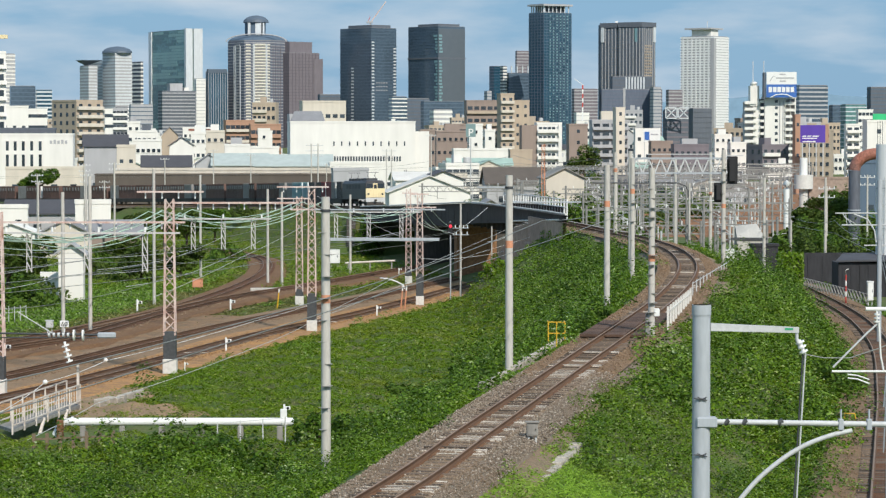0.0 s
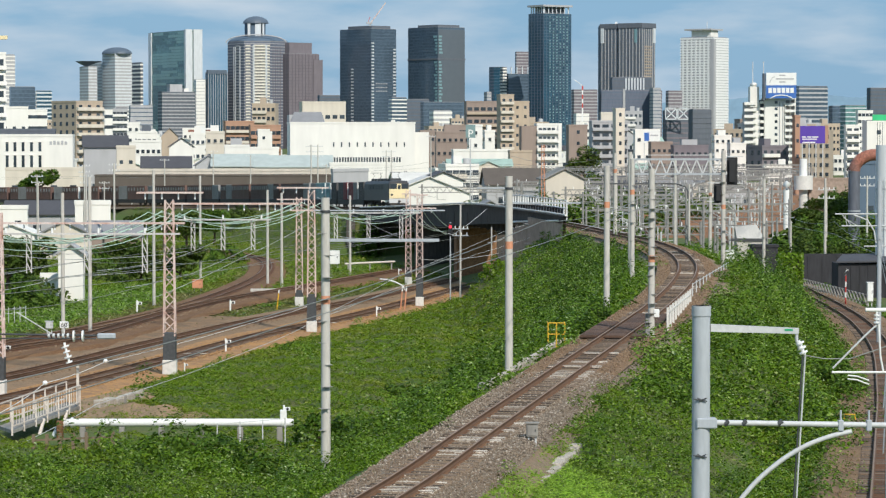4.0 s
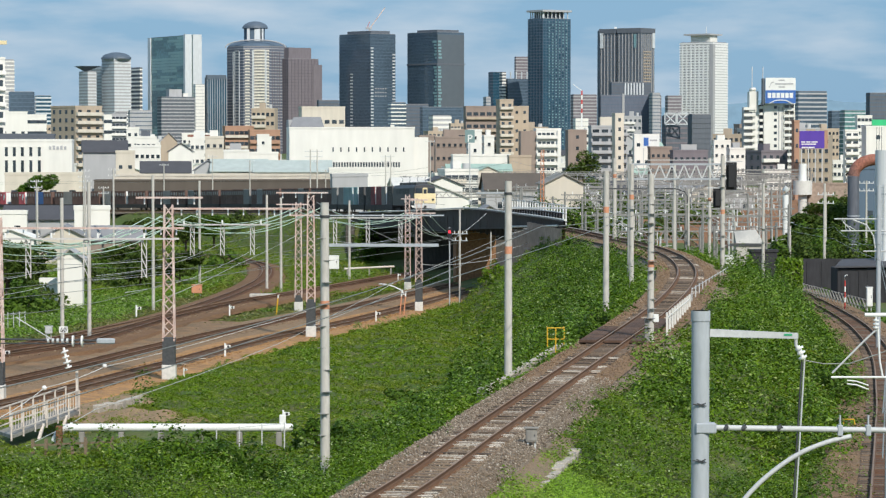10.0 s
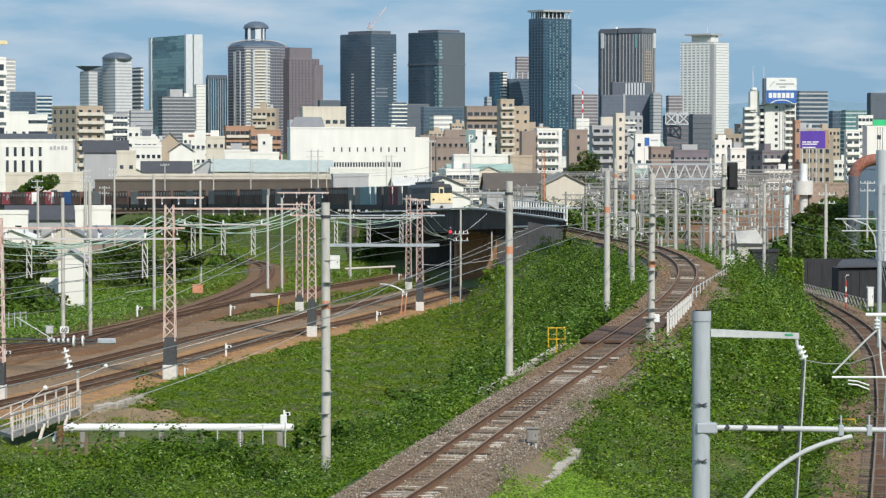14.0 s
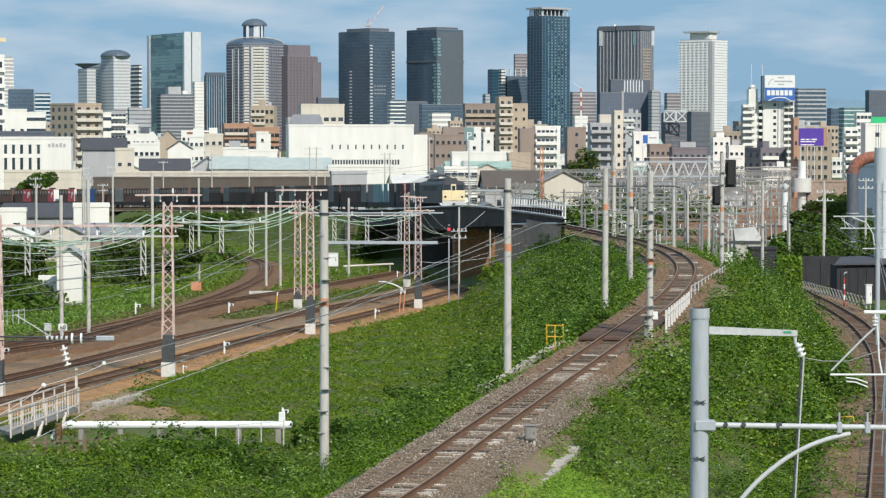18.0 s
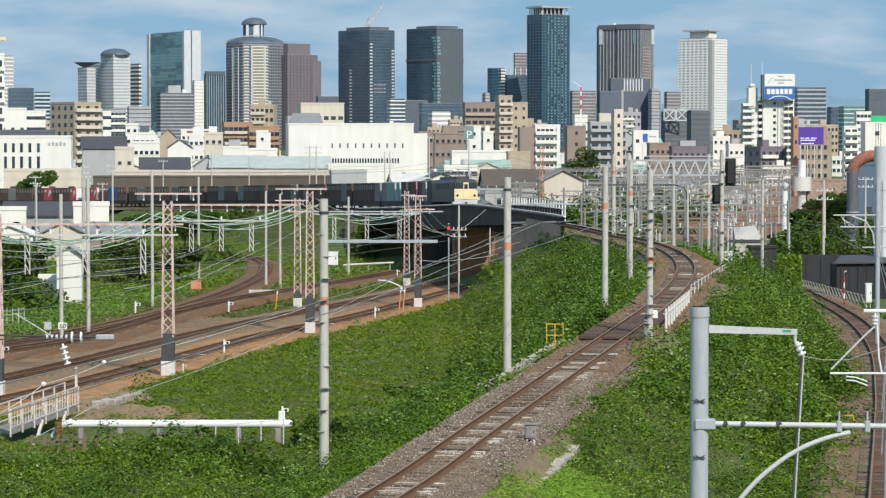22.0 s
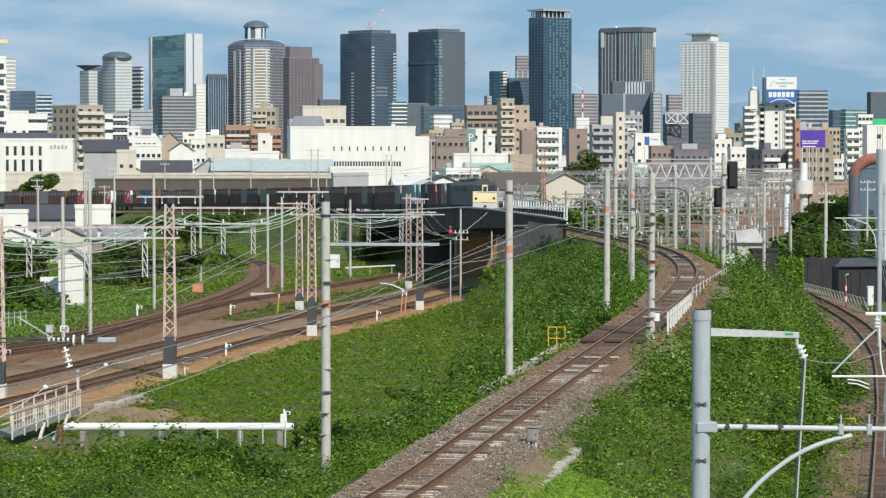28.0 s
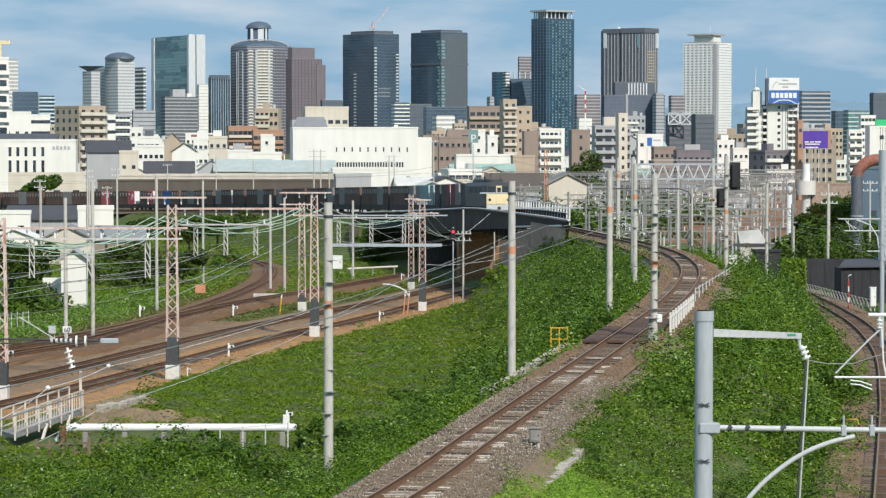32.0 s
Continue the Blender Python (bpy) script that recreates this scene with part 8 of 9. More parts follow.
# ---- small things along the tracks ----
def yellow_fence():
    x, y = 5.029, 124.83
    yf = thing("yellow_guard_frame", Matrix.Translation((x, y, 7.55)), "yellow tubular guard frame beside the track", "guard rail")
    w, h = 0.74, 1.18
    for xx in (-w / 2, 0, w / 2):
        b = B()
        tube(b, [(xx, 0, -0.2), (xx, 0, h)], 0.03, 8)
        part("post", b, M_YELLOW, yf)
    for zz in (h, h * 0.58, h * 0.12):
        b = B()
        tube(b, [(-w / 2, 0, zz), (w / 2, 0, zz)], 0.026, 8)
        part("rail", b, M_YELLOW, yf)
    for xx in (-w / 2, w / 2):
        b = B()
        tube(b, [(xx, 0, h), (xx, 0.8, h)], 0.026, 8)
        part("side_rail", b, M_YELLOW, yf)


yellow_fence()


def equipment_box(x, y, z, w, d, h, legs, material, label, name="equipment_box"):
    eb = thing(name, Matrix.Translation((x, y, z)), label, "cabinet")
    b = B()
    box(b, -w / 2, -d / 2, legs, w / 2, d / 2, legs + h, 0.02)
    body = part("body", b, material, eb)
    b = B()
    box(b, -w / 2 + 0.04, -d / 2 - 0.02, legs + 0.05, w / 2 - 0.04, -d / 2 - 0.002, legs + h - 0.06, 0.008)
    dr = part("door", b, material, eb)
    b = B()
    box(b, w * 0.25, -d / 2 - 0.05, legs + h * 0.45, w * 0.32, -d / 2 - 0.02, legs + h * 0.6)
    part("handle", b, M_DARK, dr)
    b = B()
    box(b, -w / 2 - 0.04, -d / 2 - 0.04, legs + h, w / 2 + 0.04, d / 2 + 0.04, legs + h + 0.05, 0.01)
    part("roof", b, material, eb)
    for xx in (-w * 0.32, w * 0.32):
        b = B()
        box(b, xx - 0.03, -0.03, -0.25, xx + 0.03, 0.03, legs)
        part("leg", b, M_GALV, eb)
    return eb


equipment_box(2.815, 88.78, 7.1, 0.36, 0.2, 0.42, 0.42, M_CONCD, "grey trackside cable box on thin legs")
equipment_box(21.405, 210.47, 7.4, 0.62, 0.5, 0.72, 0.35, M_WHITE, "white relay cabinet on the embankment crest")
equipment_box(30.775, 203.23, 5.0, 0.42, 0.4, 1.35, 0.1, M_WHITE, "tall white relay cabinet beside the east track")
equipment_box(-13.199, 343.38, 1.2, 1.3, 0.8, 1.6, 0.25, M_WHITE, "white signal cabinet beside the sidings")
equipment_box(-24.29, 279.46, 1.9, 1.0, 0.7, 0.8, 0.05, M_ORANGE, "rusty orange trackside box")
equipment_box(-28.117, 201.59, 2.75, 0.5, 0.4, 0.5, 0.5, M_GALV, "grey relay box beside the siding")


def point_indicator(x, y, z, s, label, flag=True):
    """A white marker on a short post, with a side arm."""
    pi = thing("point_indicator", Matrix.Translation((x, y, z)), label, "trackside sign", "white trackside markers")
    b = B()
    box(b, -0.07 * s, -0.04, -0.15, 0.07 * s, 0.04, 0.9 * s, 0.01)
    part("post", b, M_WHITE, pi)
    b = B()
    box(b, 0.07 * s, -0.03, 0.5 * s, 0.45 * s, 0.03, 0.75 * s, 0.01)
    part("arm", b, M_WHITE, pi)
    if flag:
        b = B()
        tube(b, [(0.26 * s, -0.06, 0.62 * s), (0.26 * s, -0.031, 0.62 * s)], 0.1 * s, 12)
        part("lamp", b, M_BLACK, pi)
    return pi


for px, py, z, s in ((-26.015, 240.04, 2.2, 0.95), (-18.199, 241.62, 2.2, 0.9), (-5.521, 235.53, 2.1, 0.8), (-14.372, 186.74, 2.9, 0.8), (-5.055, 323.64, 1.2, 0.7), (-15.281, 166.79, 3.2, 0.45), (-6.889, 122.2, 4.8, 0.6), (-27.279, 175.37, 3.3, 0.9)):
    point_indicator(px, py, z, s, "white trackside marker with a short arm")


def white_pipe():
    z = 4.701
    xa, xb = -16.071, -6.409
    pi = thing("pipe_bridge", Matrix.Translation((0, 121, 0)), "long white-painted pipe crossing above the shrubs", "pipe")
    b = B()
    tube(b, [(xa, 0, z), (xb, 0, z)], 0.17, 16)
    part("pipe", b, M_WHITE, pi)
    for x in (xb - 0.5, xb - 0.38, xa + 0.1):
        b = B()
        tube(b, [(x, 0, z), (x + 0.09, 0, z)], 0.22, 16)
        part("flange", b, M_WHITE, pi)
    b = B()
    box(b, xb - 0.58, -0.1, z + 0.1, xb - 0.3, 0.1, z + 0.55, 0.02)
    part("air_valve", b, M_WHITE, pi, "white air valve box")
    for k in range(6):
        x = xa + 0.6 + (xb - xa - 1.2) * k / 5
        b = B()
        box(b, x - 0.12, -0.2, z - 2.6, x + 0.12, 0.2, z - 0.18, 0.02)
        part("support", b, M_CONCD, pi)
    b = B()
    tube(b, [(xa, 0, z), (xa - 0.35, 0.1, z - 0.12), (xa - 0.6, 0.2, z - 0.6)], 0.17, 14)
    part("elbow", b, M_WHITE, pi)
    b = B()
    box(b, xa - 0.5, -0.28, z - 0.75, xa - 0.22, 0.0, z + 0.1, 0.03)
    part("valve_body", b, M_STAIN, pi, "dark rusty valve")
    return pi


white_pipe()


def walkway():
    """Sloped footbridge with white railings by the main line."""
    ww = thing("footbridge", Matrix(), "small footbridge with white bar railings beside the main line", "footbridge")
    a, c = Vector((-18.654, 122, 4.231)), Vector((-16.998, 132, 4.353))
    d = c - a
    side = Vector((0.97, -0.2, 0)).cross(Vector((0, 0, 1))).normalized() * 1.0
    for k, off in enumerate((Vector((0, 0, 0)), Vector((-0.9, 2.0, 0)))):
        p0, p1 = a + off, c + off
        for i in range(7):
            p = p0 + d * i / 6
            b = B()
            bar(b, p - Vector((0, 0, 0.2)), p + Vector((0, 0, 1.0)), 0.07)
            part("railing_post", b, M_CREAMP, ww)
        for h in (0.98, 0.2):
            b = B()
            bar(b, p0 + Vector((0, 0, h)), p1 + Vector((0, 0, h)), 0.055)
            part("handrail", b, M_CREAMP, ww)
        n = 26 if k == 0 else 0
        for i in range(n):
            p = p0 + d * (i + 0.5) / n
            b = B()
            bar(b, p + Vector((0, 0, 0.2)), p + Vector((0, 0, 0.96)), 0.025)
            part("baluster", b, M_CREAMP, ww)
    b = B()
    v = [b.verts.new(p + Vector((0, 0, h))) for p in (a, c, c + Vector((-0.9, 2.0, 0)), a + Vector((-0.9, 2.0, 0))) for h in (-0.12, 0.02)]
    bmesh.ops.convex_hull(b, input=v)
    part("deck", b, M_CONCD, ww)
    for q in ((a + d * 0.45, a + d * 0.35 + Vector((0, -1.0, -1.3))), (a + d * 0.8, a + d * 0.7 + Vector((0, -1.0, -1.3)))):
        b = B()
        bar(b, q[0], q[1], 0.12)
        part("brace", b, M_CREAMP, ww)
    b = B()
    bar(b, c - Vector((0.1, 0, 0.2)), c + Vector((-0.1, 0, 1.9)), 0.12)
    part("end_post", b, M_CREAMP, ww)
    return ww


walkway()


def fence_run(name, label, a, c, n, h, material, rails=(0.9, 0.4), post=0.06, z_of=None):
    fe = thing(name, Matrix(), label, "fence")
    a, c = Vector(a), Vector(c)
    b = B()
    box(b, -post / 2, -post / 2, -0.4, post / 2, post / 2, h)
    me = mesh_of("post", b, material)
    for i in range(n + 1):
        p = a + (c - a) * i / n
        put("post", me, fe, Matrix.Translation(p))
    for r in rails:
        b = B()
        bar(b, a + Vector((0, 0, h * r)), c + Vector((0, 0, h * r)), post * 0.6)
        part("rail", b, material, fe)
    return fe


fence_run("white_fence", "white concrete post fence at the edge of the track", (10.129, 127, 7.997), (12.636, 144, 7.891), 9, 1.3, M_CONCW, (0.8,), 0.1)
fence_run("wire_fence", "grey mesh fence posts along the embankment crest", (13.105, 148, 7.816), (20.173, 196, 6.999), 14, 1.5, M_GALV, (0.95, 0.5, 0.1), 0.05)
fence_run("green_fence", "pale green mesh fence behind the pipe", (-9.449, 118, 3.984), (-6.663, 119, 4.114), 3, 1.0, M_GALV, (0.95,), 0.05)
fence_run("wooden_fence", "weathered wooden stakes under the pipe", (-17.002, 117, 3.812), (-13.714, 117, 3.953), 6, 0.8, M_WOOD, (0.7,), 0.13)


def kerb_run(name, label, pts, n, seed, s=1.0):
    """A row of rough concrete blocks."""
    kr = thing(name, Matrix(), label, "kerb")
    rng = random.Random(seed)
    line, _ = spline(pts, 0.2)
    for i in range(n):
        p = line[int((len(line) - 1) * (i + 0.5) / n)]
        q = line[min(len(line) - 1, int((len(line) - 1) * (i + 0.5) / n) + 2)]
        b = B()
        l = np.linalg.norm(np.array(pts[-1]) - np.array(pts[0])) / n
        box(b, -l * 0.46, -0.12 * s, -0.25, l * 0.46, 0.12 * s, 0.12 * s * rng.uniform(0.7, 1.3), 0.03)
        ob = part("block", b, M_CONCD if s < 0.9 else M_KERB, kr)
        ob.matrix_basis = Matrix.Translation(p) @ Matrix.Rotation(math.atan2(q[1] - p[1], q[0] - p[0]) + rng.uniform(-0.1, 0.1), 4, 'Z') @ Matrix.Rotation(rng.uniform(-0.1, 0.1), 4, 'X')


kerb_run("cable_trough", "row of grey concrete trough covers along the track edge", [(1.432, 108.22, 7.4), (2.385, 112.21, 7.46), (4.3, 121.9, 7.66), (5.38, 127.23, 7.76)], 24, 3, 1.0)
kerb_run("concrete_kerb", "broken pale concrete kerb in the grass beside the track", [(2.3, 81.2, 6.4), (2.75, 83.6, 6.52), (3.512, 87.02, 6.7), (4.348, 91.02, 6.88)], 19, 4, 1.5)
kerb_run("concrete_edge", "broken concrete edge below the footbridge", [(-17.334, 140.75, 3.6), (-16.447, 142.86, 3.6), (-15.738, 146.96, 3.6)], 8, 5, 1.6)


def plank_deck():
    """Tarred plank decking on and beside the track before the curve."""
    pd = thing("plank_deck", Matrix(), "dark tarred plank deck laid across the track", "deck")
    line, _ = spline(FLYOVER, 0.3)
    line = line[(line[:, 1] > 122) & (line[:, 1] < 134)]
    r = frames(line)
    for x0, x1, nm in ((-0.42, 0.42, "c"), (0.72, 1.25, "r"), (-1.5, -0.72, "l")):
        b = B()
        box(b, x0, -0.135, -0.14, x1, 0.135, -0.02, 0.012)
        me = mesh_of("plank", b, M_PLANK)
        for i in range(len(line)):
            if nm == "l" and i > len(line) * 0.6:
                continue
            put("plank", me, pd, Matrix.Translation(line[i]) @ Matrix.Rotation(math.atan2(r[i][1], r[i][0]), 4, 'Z'))
    return pd


plank_deck()
b_ = B()
box(b_, 0.1, -0.16, 1.35, 0.34, 0.05, 1.7, 0.02)
part("switch_box", b_, M_WHITE, P4, "white switch box")
b_ = B()
box(b_, -0.26, -0.08, -0.3, -0.13, 0.1, 1.5, 0.02)
part("cable_guard", b_, M_YARD, P4, "dark steel cable guard")
fence_run("low_fence", "low pale wire fence beside the siding", (-35.409, 224, 2.425), (-33.563, 227, 2.458), 5, 0.9, M_GALV, (0.45, 0.85), 0.05)



# ---- east side: works, wall, fence, stack ----
# Dark sheeting; the shade of the trees is put into its colour.
M_SHED = mat("shade_dark_corrugated", (0.036, 0.036, 0.041), 0.85, vary=0.2, scale=0.6, streak=True)


def stack():
    st = thing("chimney_stack", Matrix.Translation((36.286, 232, 3.0)), "tall round pale steel chimney stack", "chimney")
    b = B()
    tube(b, [(0, 0, -1), (0, 0, 16.259 - 3)], 0.74, 24)
    part("shaft", b, M_FIN, st)
    for z in (3.2, 6.3, 9.6):
        b = B()
        tube(b, [(0, 0, z), (0, 0, z + 0.12)], 0.77, 24)
        part("ring_joint", b, M_GALVB, st)
    b = B()
    for k in range(26):
        bar(b, (-0.5, -0.72, 0.3 + k * 0.4), (-0.1, -0.85, 0.3 + k * 0.4), 0.03)
    bar(b, (-0.5, -0.75, 0), (-0.5, -0.75, 10.6), 0.04)
    bar(b, (-0.1, -0.88, 0), (-0.1, -0.88, 10.6), 0.04)
    part("ladder", b, M_GALV, st)
    for k in range(3):
        b = B()
        tube(b, [(-0.62 + k * 0.2, 0, 16.259 - 3.2), (-0.62 + k * 0.2, 0, 18.158 - 3)], 0.02, 6)
        part("lightning_rod", b, M_DARK, st)


stack()
M_DUCT = mat("duct_steel", (0.14, 0.15, 0.18), 0.5, metal=0.2, vary=0.15, scale=0.6, streak=True)


def duct():
    D = 300
    du = thing("exhaust_duct", Matrix.Translation((0, D, 0)), "large arched exhaust duct with a rusty red bend", "duct")
    b = B()
    xa = 43.681
    tube(b, [(xa, 0, 0.5), (xa, 0, 13.284)], 0.62, 18)
    part("riser", b, M_DUCT, du)
    b = B()
    pts = []
    for i in range(9):
        a = math.pi - i * math.pi / 16
        pts.append((xa + 2.3 + 2.3 * math.cos(a), 0, 13.284 + 1.75 * math.sin(a)))
    tube(b, pts, 0.62, 18)
    tube(b, [pts[-1], (pts[-1][0] + 3, 0, pts[-1][2])], 0.62, 18)
    part("bend", b, M_DUCTR, du, "rusty red duct bend")
    for z in (3, 6, 9):
        b = B()
        tube(b, [(xa, 0, z), (xa, 0, z + 0.12)], 0.68, 18)
        part("flange", b, M_GALVB, du)


duct()
block(67.39, 520, 17.496, 3.974, 9.103, 3, "factory_building", "long grey concrete factory wall behind the trees", M_CONCT2, 0, 0, category="factory", parapet=0.2)
block(61.91, 420, 10.02, 3.613, 12.972, 4, "factory_building", "blue-grey factory hall behind the duct", M_MULL, 1, 3, win=(1.0, 0.8), category="factory")
SHED = block(32.257, 252, 12.0, 0.35, 6.5, 3, "dark_wall", "long dark grey sheeted wall beside the east track", M_SHED, 0, 0, category="wall", parapet=0.04, base=2.0, roof=M_SHED)
for i in range(9):
    add_box(SHED, "wall_rib", 0.3 + i * 1.32, -0.06, 0.1, 0.38 + i * 1.32, -0.004, 4.3, M_SHED)
# near-black block added to stand in for a shaded opening
block(28, 255, 2.308, 1.464, 7.106, 6, "dark_shed", "dark shed at the foot of the embankment", M_SHED, 0, 0, category="shed", parapet=0.1, base=2.0, roof=M_SHED)
RW = thing("concrete_ramp", Matrix.Translation((31.243, 300, 2.0)), "pale concrete ramp wall with a sloping top", "wall")
b_ = B()
bmesh.ops.convex_hull(b_, input=[b_.verts.new(p) for p in ((0, 0, 0), (3.0, 0, 0), (3.0, 3, 0), (0, 3, 0), (0, 0, 4.193), (3.0, 0, 4.072), (0.1, 3, 5.298), (2.4, 3, 5.541))])
part("ramp", b_, M_CONC, RW, "pale concrete slope")
add_box(RW, "edge_beam", -0.5, -0.12, 3.832, 3.2, -0.004, 4.132, M_DARK, "dark edge beam")
ES = thing("works_shed", Matrix.Translation((32.1, 229, 3.2)), "dark brown sheeted shed with a blue-grey lean-to roof", "shed")
add_box(ES, "wall", 0, 0, -0.5, 5.6, 4.0, 3.4399999999999995, M_SHED)
b_ = B()
bmesh.ops.convex_hull(b_, input=[b_.verts.new((x, y, z + k)) for x, y, z in ((-0.25, -0.3, 3.532), (5.9, -0.3, 3.623), (5.9, 4.3, 4.099), (0.9, 4.3, 3.9130000000000003)) for k in (0, 0.12)])
part("roof", b_, M_ROOFD, ES, "dark blue-grey metal roof")
for i in range(8):
    add_box(ES, "wall_rib", 0.3 + i * 0.7, -0.05, -0.2, 0.38 + i * 0.7, -0.004, 3.348, M_SHED)


def slat_fence():
    fe = thing("slatted_fence", Matrix(), "grey fence of leaning slats beside the east track", "fence")
    a, c = Vector((30.396, 239.41, 4.2)), Vector((30.385, 201.18, 4.9))
    n = 22
    b = B()
    v = [b.verts.new(p) for p in ((-0.04, -0.03, 0), (0.07, -0.03, 0), (0.07, 0.03, 0), (-0.04, 0.03, 0), (-0.36, -0.03, 0.85), (-0.25, -0.03, 0.85), (-0.25, 0.03, 0.85), (-0.36, 0.03, 0.85))]
    bmesh.ops.convex_hull(b, input=v)
    me = mesh_of("slat", b, M_YARD)
    for i in range(n):
        put("slat", me, fe, Matrix.Translation(a + (c - a) * (i + 0.5) / n))
    for h in (0.2, 0.8):
        b = B()
        bar(b, a + Vector((-0.1 * h * 2, 0.06, h)), c + Vector((-0.1 * h * 2, 0.06, h)), 0.05)
        part("rail", b, M_YARD, fe)


slat_fence()


def marker_post(x, y, z, h, label):
    mp = thing("marker_post", Matrix.Translation((x, y, z)), label, "sign post")
    b = B()
    tube(b, [(0, 0, -0.2), (0, 0, h)], 0.05, 10)
    part("post", b, M_RED, mp)
    for k in range(2):
        b = B()
        tube(b, [(0, 0, h * (0.15 + 0.42 * k)), (0, 0, h * (0.35 + 0.42 * k))], 0.056, 10)
        part("white_band", b, M_WHITE, mp)
    b = B()
    tube(b, [(0, 0, h), (-0.05, 0, h + 0.25), (0.05, 0, h + 0.4), (0.2, 0, h + 0.42)], 0.03, 8)
    part("hooked_top", b, M_WHITE, mp)


marker_post(29.771, 208.46, 4.8, 1.9, "red and white banded post with a hooked top")


def water_tank():
    wt = thing("water_tower", Matrix.Translation((66.35, 520, 0)), "pale concrete tank with a white cylinder on top", "tank")
    b = B()
    tube(b, [(0, 0, 7.127), (0, 0, 9.727)], 1.75, 20)
    part("tank", b, M_CONCW, wt)
    b = B()
    tube(b, [(0, 0, 0), (0, 0, 7.127)], 0.8, 16)
    part("stem", b, M_CONCW, wt)
    b = B()
    tube(b, [(0, 0, 9.727), (0, 0, 12.845)], 0.72, 16)
    part("cylinder", b, M_WHITE, wt)


water_tank()
wp = thing("vent_column", Matrix.Translation((48.642, 400, 1.0)), "white round vent column beside the yard", "column")
b_ = B()
tube(b_, [(0, 0, -0.5), (0, 0, 9.406 - 1)], 0.42, 16)
part("shaft", b_, M_WHITE, wp)
b_ = B()
tube(b_, [(0, 0, 9.406 - 1), (-0.1, 0, 9.966 - 1), (0.3, 0, 10.445 - 1)], 0.44, 14)
part("hood", b_, M_WHITE, wp)

# ---- rail yard to the south ----
YARD = thing("rail_yard_bed", Matrix(), "wide brown ballast field of the rail yard", "trackbed", kind="structure")
b_ = B()
yv = [(27, 330), (31, 420), (38, 560), (48, 800), (60, 1000), (140, 1000), (95, 640), (50, 420), (38, 330)]
vs = [b_.verts.new((x, y, float(np.interp(y, [330, 420, 560], [0.9, 0.62, 0.45])))) for x, y in yv]
f_ = b_.faces.new(vs)
bmesh.ops.triangulate(b_, faces=[f_])
M_YARDB = mat("yard_ballast", (0.33, 0.154, 0.0663), 0.95, vary=0.3, scale=0.8, second=(0.17, 0.0876, 0.0467), bump=0.8)
part("ballast_field", b_, M_YARDB, YARD)
for i, (xa, xb, xc) in enumerate(((33.5, 45, 62), (36.5, 52, 74), (25, 33, 40), (28, 38, 50))):
    track("railway_track_yard", [(xa, 340, 0.95), ((xa + xb) / 2 - 1, 420, 0.85), (xb, 540, 0.75), (xc, 760, 0.7), (xc + 12, 950, 0.7)], "rusty yard track on brown ballast", M_YARDB, 3.4, skirt=0.1, stain=0.4)


def portal(x0, x1, y, z, h, truss, drops, seed):
    """A catenary portal: two posts, a beam and droppers with insulators."""
    po = thing("catenary_portal", Matrix.Translation((x0, y, z)), "grey steel catenary portal across the yard tracks", "portal", "catenary portals")
    w = x1 - x0
    for x in (0, w):
        b = B()
        tube(b, [(x, 0, -0.6), (x, 0, h + 0.5)], 0.15, 8)
        part("post", b, M_YARD, po)
    b = B()
    bar(b, (-0.6, 0, h), (w + 0.6, 0, h), 0.16)
    if truss:
        bar(b, (-0.2, 0, h - 0.9), (w + 0.2, 0, h - 0.9), 0.12)
        n = max(4, int(w / 1.1))
        for i in range(n):
            bar(b, (w * i / n, 0, h - 0.9), (w * (i + 0.5) / n, 0, h), 0.08)
            bar(b, (w * (i + 0.5) / n, 0, h), (w * (i + 1) / n, 0, h - 0.9), 0.08)
    part("beam", b, M_YARD, po)
    rng = random.Random(seed)
    for i in range(drops):
        x = w * (i + 0.5) / drops + rng.uniform(-0.4, 0.4)
        b = B()
        bar(b, (x, 0, h), (x, 0, h - 2.1), 0.1)
        bar(b, (x, 0, h - 1.7), (x + rng.choice((-1.6, 1.6)), 0, h - 1.5), 0.06)
        bar(b, (x, 0, h - 2.0), (x + rng.choice((-1.4, 1.4)), 0, h - 2.1), 0.05)
        part("dropper", b, M_GALV if i % 2 else M_YARD, po)
    for i in range(max(2, drops)):
        x = w * (i + 0.3) / max(2, drops)
        b = B()
        tube(b, [(x, 0, h + 0.08), (x, 0, h + 0.5)], 0.07, 6)
        part("insulator", b, M_PORC, po)
    return po


rng_y = random.Random(77)
for i in range(24):
    y = 300 + i * 22 + rng_y.uniform(-6, 6)
    x0 = float(np.interp(y, [300, 420, 560, 800], [20, 18, 15, 12])) + rng_y.uniform(-2.5, 2)
    x1 = float(np.interp(y, [300, 420, 560, 800], [36, 48, 66, 105])) + rng_y.uniform(-3, 3)
    xm = x0 + (x1 - x0) * rng_y.uniform(0.35, 0.6)
    h = rng_y.uniform(6.6, 8.4)
    if i % 3 != 2:
        portal(x0, xm, y, 0.5, h, i % 2 == 0, 3, i)
    portal(xm + 1.5, x1, y + rng_y.uniform(-5, 5), 0.5, h + rng_y.uniform(-0.8, 0.8), i % 2 == 1, 4, i + 50)
for i in range(9):
    y = 470 + i * 34
    portal(float(np.interp(y, [470, 800], [-4, -12])) + rng_y.uniform(-2, 2), float(np.interp(y, [470, 800], [14, 12])) - 1, y, 0.2, rng_y.uniform(7, 8.6), i % 2 == 0, 3, i + 90)


